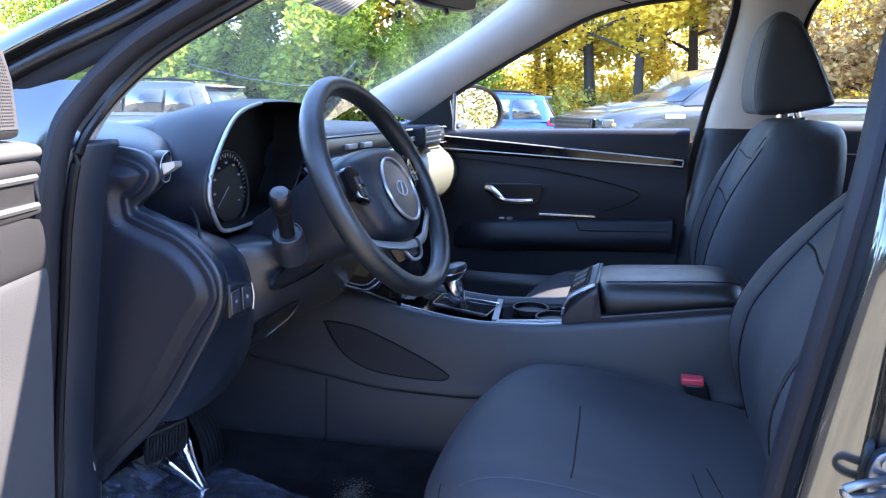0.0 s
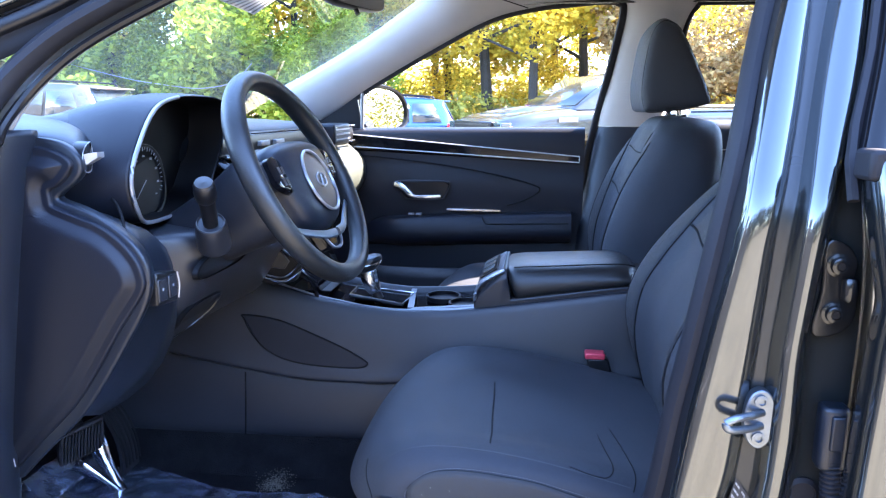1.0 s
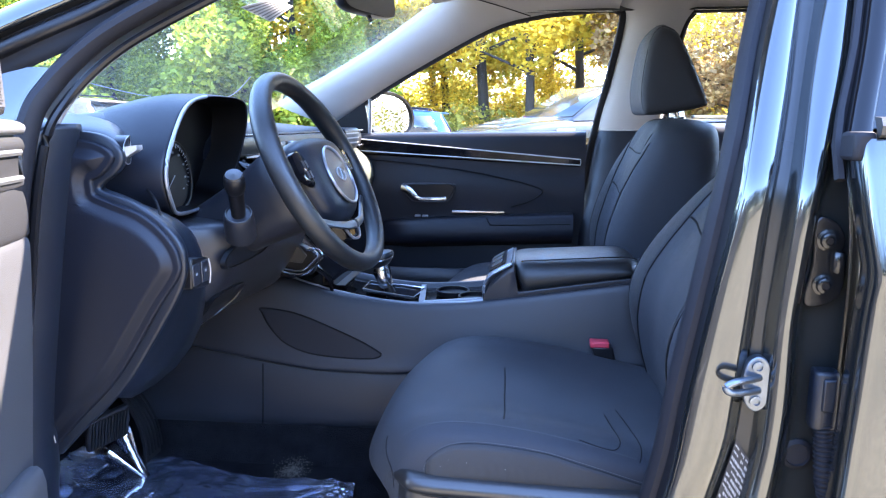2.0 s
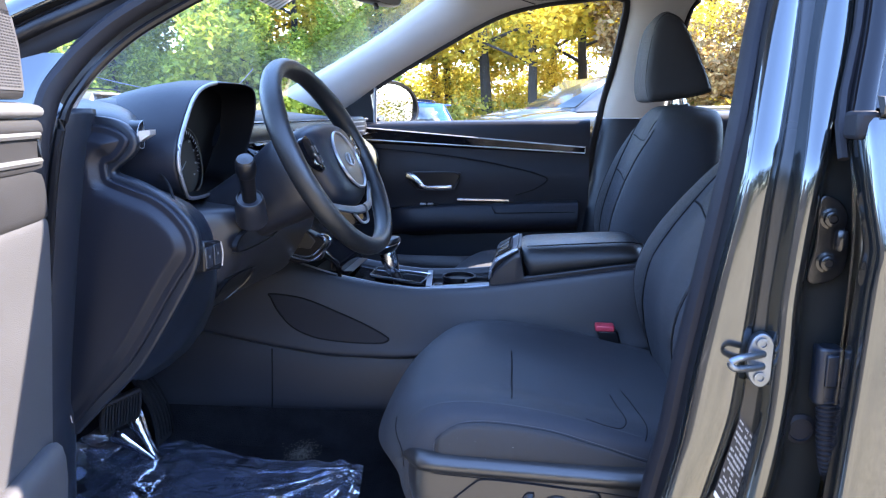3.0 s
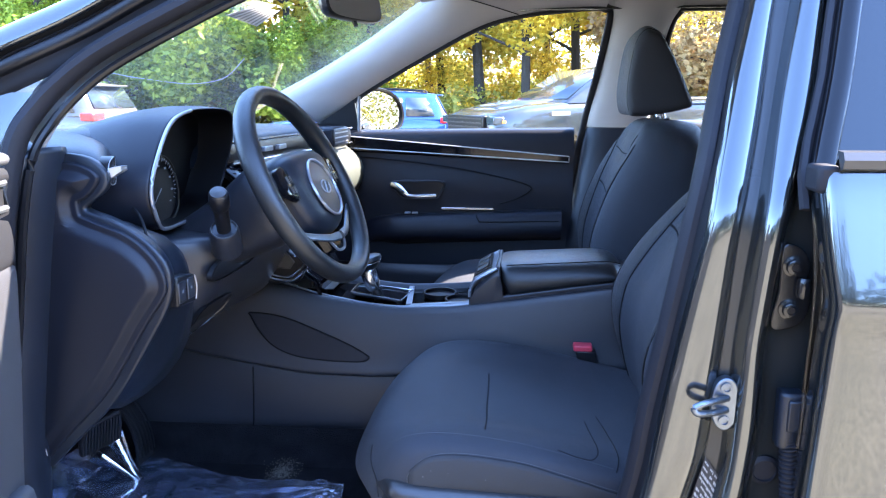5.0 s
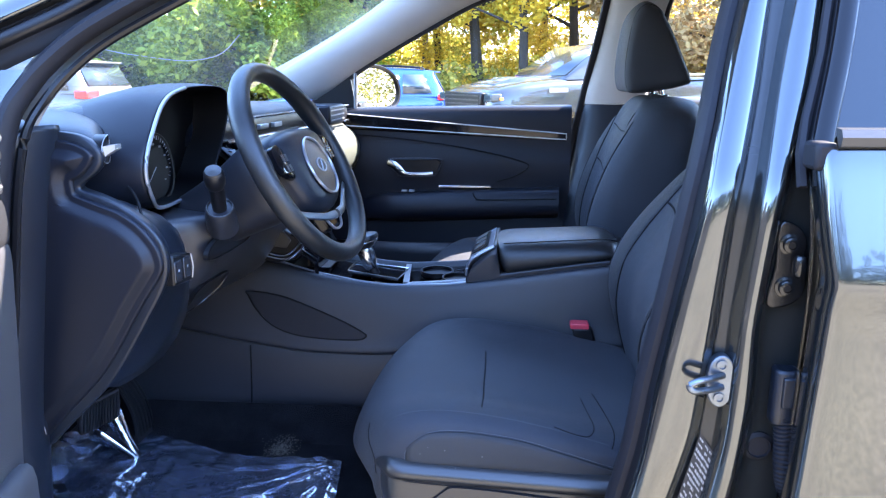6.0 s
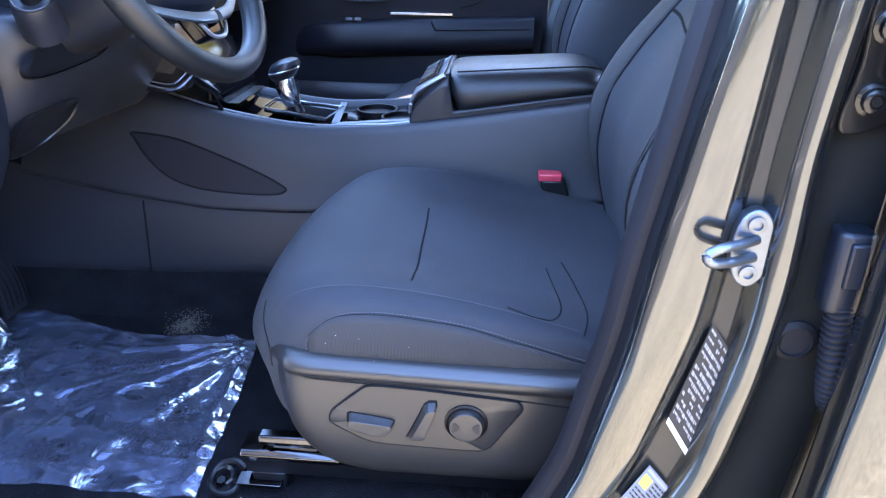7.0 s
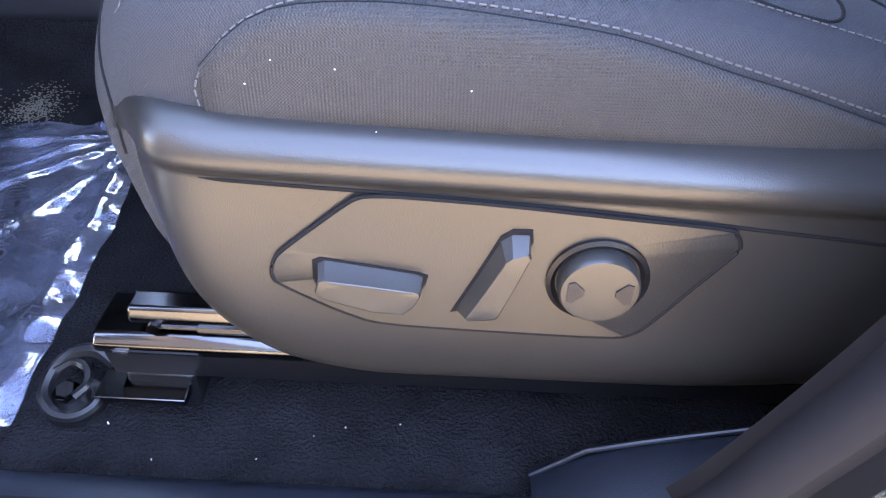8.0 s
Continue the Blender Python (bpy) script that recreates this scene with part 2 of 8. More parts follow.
def stitches(path, step=0.006, r=0.0007, length=0.0042):
    """A run of thread stitches along a path, as one mesh."""
    p = [Vector(q) for q in path]
    made, along = [], 0.0
    for a, b in zip(p, p[1:]):
        d = b - a
        while along < d.length:
            c = a + d.normalized() * along
            made.append(tube([c - d.normalized() * length / 2, c + d.normalized() * length / 2], r, 4))
            along += step
        along -= d.length
    return merge(made)


def snap(ob, path, lift=0.0):
    """The points of ob's finished surface that lie nearest to a path."""
    ev = ob.evaluated_get(bpy.context.evaluated_depsgraph_get())
    out = []
    for p in path:
        ok, place, normal, _ = ev.closest_point_on_mesh(Vector(p))
        out.append(tuple(place + normal * lift) if ok else tuple(p))
    return out


def smooth01(a):
    a = max(0.0, min(1.0, a))
    return a * a * (3 - 2 * a)


def ip(x, *pairs):
    return float(np.interp(x, [p[0] for p in pairs], [p[1] for p in pairs]))


# ---- car shell ----
def side_y(z, out=0.0):
    """The body side by height: upright to the belt, leaning in above it (half width)."""
    return ip(z, (0.2, 0.76), (0.45, 0.79), (0.7, 0.80), (1.05, 0.80), (1.45, 0.61), (1.52, 0.52)) + out


# carpeted floor with the raised toe board
def build_floor():
    rows = []
    for y in np.linspace(-0.70, 0.70, 29):
        row = []
        for x, z in ((-0.98, 0.80), (-0.90, 0.66), (-0.78, 0.52), (-0.66, 0.41), (-0.58, 0.372), (-0.4, 0.362), (0.0, 0.362), (0.5, 0.372), (1.0, 0.40), (1.7, 0.42)):
            bump = 0.008 * noise.noise((x * 6, y * 6, 1))
            row.append((x, y, z + bump))
        rows.append(row)
    ob = part("floor", sheet(rows), M_CARPET, solid=0.02, sub=1)
    tagged(ob, "dark charcoal carpeted car floor with worn pile", "floor", kind="structure")


build_floor()

# seal and pillar lines of the driver's door opening: (x, y, z)
SILL_Z = 0.415
B_SEAL = [(0.30, 0.398), (0.37, 0.405), (0.425, 0.432), (0.457, 0.505), (0.480, 0.568), (0.495, 0.640), (0.509, 0.71), (0.521, 0.80), (0.540, 0.915), (0.570, 1.082), (0.598, 1.207), (0.62, 1.29), (0.655, 1.42)]
A_SEAL = [(-0.40, 0.56), (-0.385, 0.70), (-0.35, 0.90), (-0.325, 1.04), (-0.309, 1.125), (-0.291, 1.168), (-0.262, 1.205), (-0.215, 1.243), (-0.13, 1.290), (-0.02, 1.345), (0.12, 1.40), (0.30, 1.435)]


def a_y(z):
    return -ip(z, (0.3, 0.765), (1.05, 0.765), (1.12, 0.755), (1.2, 0.715), (1.3, 0.675), (1.45, 0.60))


# weatherstrip round the opening
def build_weatherstrip():
    b = [(x, -(side_y(z) - 0.055) if z > 0.6 else -(0.735 + 0.01 * (z - 0.4) / 0.2), z) for x, z in B_SEAL]
    a = [(x, a_y(z), z) for x, z in A_SEAL]
    strip_thing = thing("weatherstrip", (0.1, -0.74, 0.4), "black rubber door seal around the open driver doorway", "door seal", kind="structure")
    part("pillar_seal", tube(curve(b, 60), 0.0125, 10, flat=1.3, up=(0, 1, 0)), M_RUBBER, strip_thing)
    part("windshield_pillar_seal", tube(curve(a, 60), 0.013, 10, flat=1.3, up=(0, 1, 0)), M_RUBBER, strip_thing)
    part("seal_lip", tube(curve([(x + 0.014, y + 0.012, z - 0.018) for x, y, z in a], 60), 0.006, 8), M_BLACK, strip_thing)


build_weatherstrip()


def ridge_x(z):
    return ip(z, (0.30, 0.515), (0.45, 0.565), (0.55, 0.602), (0.62, 0.618), (0.70, 0.630), (0.80, 0.638), (0.90, 0.635), (1.038, 0.647), (1.086, 0.660), (1.123, 0.672), (1.161, 0.684), (1.225, 0.698), (1.28, 0.707), (1.45, 0.745))


def build_b_pillar():
    """The driver's side centre pillar: paint from the seal to the ridge, the hinge channel behind it."""
    pillar = thing("wall_b_pillar", (0.6, -0.78, 0.40), "glossy dark grey-green painted centre pillar of the car", "car pillar", kind="structure")
    zs = list(np.linspace(0.30, 1.46, 48))
    rows = []
    for z in zs:
        xs = ip(z, (0.30, 0.36), (0.38, 0.40), (0.432, 0.43), (0.505, 0.462), (0.568, 0.485), (0.64, 0.50), (0.71, 0.514), (0.80, 0.526), (0.915, 0.545), (1.082, 0.575), (1.207, 0.603), (1.29, 0.625), (1.45, 0.665))
        xr = ridge_x(z)
        y = -side_y(z)
        w = xr - xs
        # the ridge grows broader towards the roof, the channel beside it narrower
        c0 = ip(z, (0.30, 0.43), (0.45, 0.492), (0.60, 0.552), (0.75, 0.588), (0.893, 0.598), (1.035, 0.606), (1.097, 0.620), (1.161, 0.634), (1.28, 0.656), (1.45, 0.695))
        c1 = ip(z, (0.30, 0.485), (0.45, 0.537), (0.60, 0.587), (0.75, 0.607), (0.897, 0.611), (1.037, 0.622), (1.098, 0.634), (1.161, 0.647), (1.226, 0.661), (1.28, 0.674), (1.45, 0.712))
        g = xr - c1
        v = c0 - xs
        row = [(xs - 0.01, y + 0.075, z), (xs - 0.002, y + 0.045, z), (xs + 0.02 * w, y + 0.024, z), (xs + 0.10 * v, y + 0.012, z), (xs + 0.35 * v, y + 0.008, z), (xs + 0.62 * v, y + 0.008, z), (xs + 0.78 * v, y + 0.0105, z),
               (xs + 0.92 * v, y + 0.017, z), (c0, y + 0.022, z), (0.5 * (c0 + c1), y + 0.0225, z), (c1 - 0.003, y + 0.021, z), (c1, y + 0.016, z), (c1 + 0.14 * g, y + 0.005, z), (c1 + 0.38 * g, y - 0.003, z), (c1 + 0.66 * g, y - 0.005, z), (c1 + 0.90 * g, y - 0.002, z), (xr + 0.006, y + 0.012, z)]
        rows.append(row)
    part("seal_carrier", sheet([r[:3] for r in rows]), M_MATTE, pillar, "dark rubber seal base")
    part("pillar_flange", sheet([r[2:9] for r in rows]), M_PAINT, pillar, sub=1)
    # same body paint as the flange, darkened to carry the channel's shade
    part("striker_channel", sheet([r[8:11] for r in rows]), M_SHADEPAINT, pillar, "body paint darkened as shade in the recessed channel", sub=1)
    part("pillar_ridge", sheet([r[10:] for r in rows]), M_PAINT, pillar, sub=1)
    rows = []
    for z in zs:
        xr = ridge_x(z)
        y = -side_y(z)
        rows.append([(xr + 0.006, y + 0.012, z), (xr + 0.014, y + 0.024, z), (xr + 0.03, y + 0.026, z), (xr + 0.055, y + 0.026, z), (xr + 0.10, y + 0.03, z)])
    # shade behind the ridge is painted in with the darkened body paint
    part("hinge_channel", sheet(rows), M_SHADEPAINT, pillar, "channel behind the pillar ridge, its paint darkened as shade", sub=1)
    for z0, r in ((0.731, 0.019),):
        y = -side_y(z0) + 0.026
        xr = 0.646
        part("rubber_plug", lathe([(r, 0), (r, 0.004), (r * 0.75, 0.007), (r * 0.7, 0.004), (0, 0.004)], (xr + 0.012, y, z0), (0, -1, 0)), M_RUBBER, pillar)
    inner = []
    for z in np.linspace(0.36, 1.45, 14):
        xs = ip(z, (0.36, 0.42), (0.57, 0.49), (0.80, 0.53), (1.08, 0.58), (1.29, 0.63), (1.45, 0.67))
        y = -side_y(z) + 0.07
        inner.append([(xs - 0.004, y, z), (xs + 0.03, y + 0.05, z), (xs + 0.12, y + 0.06, z), (xs + 0.22, y + 0.01, z)])
    part("inner_trim", sheet(inner), M_SOFT, pillar, sub=1, solid=0.004)


build_b_pillar()


def build_a_pillar():
    """The driver's side windshield pillar, with its light trim inside and its painted outside."""
    pillar = thing("wall_a_pillar", (-0.3, -0.75, 1.12), "windshield pillar with light grey trim inside and dark grey paint outside", "car pillar", kind="structure")
    seal = curve([(x, a_y(z), z) for x, z in A_SEAL[4:]], 40)
    cream = [[(x + 0.008, y + 0.018, z - 0.012) for x, y, z in seal], [(x + 0.014, y + 0.028, z - 0.022) for x, y, z in seal], [(x + 0.006, y + 0.042, z - 0.012) for x, y, z in seal], [(x - 0.04, y + 0.045, z + 0.02) for x, y, z in seal]]
    # same trim as the passenger side, darkened to stand for shade
    part("inner_trim", sheet(cream), M_SHADEDTRIM, pillar, "light grey woven trim", sub=1, solid=0.003)
    # outer mouldings run on straight past the foot of the seal, as bands at growing distance from it
    line = curve([(-0.50, -0.775, 1.105), (-0.40, -0.758, 1.150), (-0.30, -0.735, 1.198), (-0.215, a_y(1.243), 1.243), (-0.13, a_y(1.29), 1.290), (-0.02, a_y(1.345), 1.345), (0.12, a_y(1.40), 1.40), (0.30, a_y(1.435), 1.435)], 40)
    def band(*offsets):
        rows = []
        for d, out in offsets:
            row = []
            for k, (x, y, z) in enumerate(line):
                a, b = line[max(k - 1, 0)], line[min(k + 1, 39)]
                dx, dz = b[0] - a[0], b[2] - a[2]
                m = math.hypot(dx, dz)
                row.append((x - dz / m * d, y - out, z + dx / m * d))
            rows.append(row)
        return sheet(rows)
    part("door_frame_rebate", band((0.002, -0.014), (0.010, -0.008), (0.018, -0.010), (0.024, -0.006)), M_MATTE, pillar, sub=1)
    part("pillar_garnish", band((0.024, -0.008), (0.026, 0.000), (0.030, 0.003), (0.042, 0.003), (0.044, -0.004)), M_BLACK, pillar, "dark moulding along the windshield pillar", sub=1)
    part("pillar_gap", band((0.044, -0.003), (0.045, -0.010), (0.049, -0.010), (0.050, 0.004)), M_MATTE, pillar)
    part("outer_panel", band((0.050, 0.002), (0.0505, 0.008), (0.054, 0.011), (0.066, 0.006), (0.078, -0.004), (0.086, -0.016), (0.087, -0.040), (0.066, -0.070)), M_PAINT, pillar, "glossy dark grey-green paint", sub=1)
    # hinge pillar below the belt
    rows = []
    for z in np.linspace(0.34, 1.19, 22):
        xs = ip(z, (0.34, -0.42), (0.56, -0.40), (0.70, -0.385), (0.90, -0.352), (1.04, -0.327), (1.125, -0.311), (1.19, -0.285))
        y = a_y(z)
        rows.append([(xs, y + 0.012, z), (xs - 0.02, y - 0.004, z), (xs - 0.05, y - 0.012, z), (xs - 0.11, y - 0.02, z), (xs - 0.15, y - 0.035, z), (xs - 0.165, y - 0.085, z), (xs - 0.30, y - 0.11, z)])
    part("hinge_post", sheet(rows), M_PAINT, pillar, sub=1)
    rows = []
    for z in np.linspace(0.34, 1.12, 12):
        xs = ip(z, (0.34, -0.42), (0.56, -0.40), (0.70, -0.385), (0.90, -0.352), (1.04, -0.327), (1.12, -0.311))
        y = a_y(z)
        rows.append([(xs + 0.006, y + 0.004, z), (xs + 0.02, y + 0.03, z), (xs + 0.03, y + 0.06, z), (xs + 0.02, y + 0.09, z)])
    part("lower_trim", sheet(rows), M_SOFT, pillar, sub=1, solid=0.004)
    part("trim_line", tube([(ip(z, (0.60, -0.378), (0.9, -0.336), (1.04, -0.312), (1.1, -0.302)), a_y(z) + 0.017, z) for z in np.linspace(0.60, 1.1, 12)], 0.0016, 6), M_TRIM, pillar)


build_a_pillar()


SILL_IN = -0.688


def build_sill():
    sill = thing("wall_sill", (0.0, -0.75, 0.35), "black plastic scuff plate over the painted door sill", "door sill", kind="structure")
    rows = []
    for x in np.linspace(-0.55, 0.52, 20):
        rows.append([(x, SILL_IN, 0.365), (x, SILL_IN - 0.006, 0.392), (x, SILL_IN - 0.014, 0.402), (x, -0.728, 0.406), (x, -0.742, 0.402), (x, -0.748, 0.385), (x, -0.77, 0.372), (x, -0.82, 0.365), (x, -0.845, 0.345), (x, -0.85, 0.24)])
    part("sill_panel", sheet([[r[i] for i in range(5, 10)] for r in rows]), M_PAINT, sill, sub=1)
    part("scuff_plate", sheet([[r[i] for i in range(0, 6)] for r in rows]), M_SOFT, sill, "black textured plastic", sub=1)
    part("groove", box(-0.5, 0.27, -0.7225, -0.7205, 0.4045, 0.4070), M_BLACK, sill)


build_sill()


# ---- passenger side ----
def far(z, inset=0.0):
    """Inner face of the passenger side by height."""
    return ip(z, (0.3, 0.70), (0.75, 0.715), (1.06, 0.735), (1.08, 0.78), (1.45, 0.604), (1.5, 0.57)) - inset


WIN_TOP = [(-0.40, 1.068), (-0.343, 1.101), (-0.266, 1.148), (-0.162, 1.212), (0.032, 1.314), (0.211, 1.398), (0.34, 1.428), (0.437, 1.438), (0.530, 1.445), (0.575, 1.440), (0.590, 1.415)]


def build_far_pillars():
    p = thing("wall_passenger_side", (0.3, 0.7, 1.08), "light grey pillar trim and roof rail on the passenger side", "car pillar", kind="structure")
    low = curve([(x, far(z, 0.012), z) for x, z in WIN_TOP[1:10]], 44)
    top = [(-0.50, 0.70, 1.165), (-0.452, 0.70, 1.195), (-0.326, 0.67, 1.252), (-0.145, 0.625, 1.345), (0.051, 0.57, 1.462), (0.16, 0.545, 1.495), (0.30, 0.53, 1.51), (0.45, 0.525, 1.515), (0.60, 0.525, 1.515)]
    top = curve(top, 44)
    mid = [((a[0] * 0.55 + b[0] * 0.45), (a[1] * 0.55 + b[1] * 0.45) - 0.028, a[2] * 0.55 + b[2] * 0.45) for a, b in zip(low, top)]
    edge = [(a[0] + 0.003, a[1] + 0.014, a[2] - 0.003) for a in low]
    back = [(b[0] - 0.01, b[1] + 0.03, b[2] + 0.012) for b in top]
    part("pillar_trim", sheet([edge, low, mid, top, back]), M_CREAM, p, "light grey woven trim", sub=1)
    part("trim_joint", tube([(a[0], a[1] - 0.002, a[2]) for a in curve([low[26], mid[25], top[24]], 10)], 0.0016, 5), M_SEAM, p)
    # black run channel of the door glass
    ch = curve([(x, far(z, -0.002), z - 0.002) for x, z in WIN_TOP] + [(0.565, far(1.25), 1.25), (0.535, far(1.09), 1.09), (0.50, 0.745, 0.90), (0.475, 0.735, 0.70)], 70)
    part("window_channel", tube(ch, 0.011, 8, flat=0.7, up=(0, 1, 0)), M_RUBBER, p)
    # centre pillar: light above, black below the belt
    rows = []
    for z in np.linspace(1.09, 1.50, 12):
        x0 = ip(z, (1.09, 0.548), (1.25, 0.578), (1.41, 0.605), (1.45, 0.60), (1.5, 0.55))
        x1 = ip(z, (1.09, 0.735), (1.30, 0.752), (1.38, 0.765), (1.43, 0.785), (1.5, 0.86))
        y = far(z)
        rows.append([(x0 - 0.008, y + 0.012, z), (x0, y - 0.012, z), (x0 + 0.3 * (x1 - x0), y - 0.032, z), (x0 + 0.7 * (x1 - x0), y - 0.034, z), (x1, y - 0.012, z), (x1 + 0.008, y + 0.02, z)])
    part("upper_pillar_trim", sheet(rows), M_CREAM, p, "light grey woven trim", sub=1)
    rows = []
    for z in np.linspace(0.40, 1.089, 12):
        x0 = ip(z, (0.4, 0.44), (0.75, 0.485), (1.09, 0.546))
        x1 = x0 + 0.19
        y = ip(z, (0.4, 0.70), (0.8, 0.71), (1.09, 0.765))
        rows.append([(x0 - 0.01, y + 0.03, z), (x0, y - 0.004, z), (x0 + 0.06, y - 0.022, z), (x0 + 0.14, y - 0.02, z), (x1, y + 0.0, z), (x1 + 0.03, y + 0.06, z)])
    part("lower_pillar_trim", sheet(rows), M_SOFT, p, "black plastic lower trim", sub=1)
    part("belt_slot", tube(curve([(0.640, 0.60, 1.16), (0.628, 0.60, 1.18), (0.640, 0.575, 1.28), (0.66, 0.56, 1.32)], 12), 0.0022, 6), M_TRIM, p)
    # roof rail towards the back
    rows = []
    for x in np.linspace(0.60, 1.7, 12):
        z = 1.45 - 0.03 * max(0, x - 1.0)
        rows.append([(x, far(1.43) + 0.012, z - 0.02), (x, far(1.44) - 0.01, z - 0.012), (x, 0.56, z + 0.03), (x, 0.50, z + 0.065)])
    part("roof_rail_trim", sheet(rows), M_CREAM, p, sub=1)


build_far_pillars()


def build_ceiling():
    rows = []
    for x in np.linspace(0.05, 1.75, 14):
        rows.append([(x, y, 1.505 + 0.03 * math.cos(y * 2.2) - ip(x, (0.05, 0.045), (0.25, 0.0), (1.3, 0.0), (1.75, 0.05))) for y in np.linspace(-0.57, 0.57, 13)])
    tagged(part("ceiling", sheet(rows), M_CREAM, sub=1, solid=0.012), "light grey woven headliner", "headliner", kind="structure")
    rows = []
    for x in np.linspace(0.0, 1.8, 14):
        rows.append([(x, y, 1.575 + 0.035 * math.cos(y * 2.0) - ip(x, (0.0, 0.06), (0.3, 0.0), (1.3, 0.0), (1.8, 0.06))) for y in np.linspace(-0.62, 0.62, 13)])
    tagged(part("roof", sheet(rows), M_PAINT, sub=1, solid=0.01), "dark grey-green painted car roof", "car roof", kind="structure")
    for s in (-1, 1):
        rows = [[(x, s * (side_y(1.45) - 0.02), 1.435 - ip(x, (0.0, 0.03), (0.3, 0.0), (1.4, 0.0), (1.8, 0.05))), (x, s * (side_y(1.45) + 0.015), 1.45 - ip(x, (0.0, 0.03), (0.3, 0.0), (1.4, 0.0), (1.8, 0.05))), (x, s * 0.645, 1.50), (x, s * 0.60, 1.56), (x, s * 0.52, 1.59)] for x in np.linspace(0.02, 1.8, 14)]
        tagged(part("roof_rail", sheet(rows), M_PAINT, sub=1, solid=0.01), "dark grey-green painted roof rail", "car roof", kind="structure")
        tagged(part("wall_quarter", box(1.52, 1.74, s * 0.74 - 0.02, s * 0.74 + 0.02, 0.36, 1.50), M_SOFT), "dark rear quarter wall of the cabin", "car body", kind="structure")
    back = thing("wall_rear", (1.75, 0, 0.4), "dark rear wall of the cabin", "car body", kind="structure")
    part("rear_panel", box(1.70, 1.74, -0.74, 0.74, 0.36, 1.02), M_SOFT, back)
    part("rear_glass", box(1.725, 1.73, -0.60, 0.60, 1.02, 1.46), M_DARKGLASS, back)
    fire = thing("wall_firewall", (-0.95, 0, 0.4), "dark insulated firewall behind the pedals", "car body", kind="structure")
    part("firewall_panel", box(-1.0, -0.97, -0.74, 0.74, 0.36, 1.10), M_CARPET, fire)
    part("cowl", sheet([[(x, y, z + 0.03 * math.cos(y * 1.5) - 0.03) for x, z in ((-1.02, 1.08), (-0.92, 1.10), (-0.80, 1.115), (-0.74, 1.10))] for y in np.linspace(-0.74, 0.74, 15)]), M_BLACK, fire, solid=0.006)
    # side walls under the dash, left and right
    part("kick_panel", box(-1.0, -0.40, -0.73, -0.715, 0.34, 1.05), M_SOFT, fire)
    part("kick_panel", box(-1.0, -0.36, 0.715, 0.73, 0.34, 1.05), M_SOFT, fire)


build_ceiling()


def build_windshield():
    ws = thing("window_windshield", (-0.4, 0, 1.12), "clear laminated windshield with faint haze and streaks", "windshield", kind="structure")
    rows = []
    for y in np.linspace(-0.70, 0.70, 21):
        k = (y / 0.70) ** 2
        rows.append([(-0.62 + 0.74 * u - 0.15 * (1 - k) * (1 - 0.4 * u), y * (1.03 - 0.17 * u), 1.10 + 0.39 * u + 0.02 * (1 - k)) for u in np.linspace(0, 1, 9)])
    ob = part("pane", sheet(rows), M_WIND, ws)
    ob.visible_shadow = False


build_windshield()


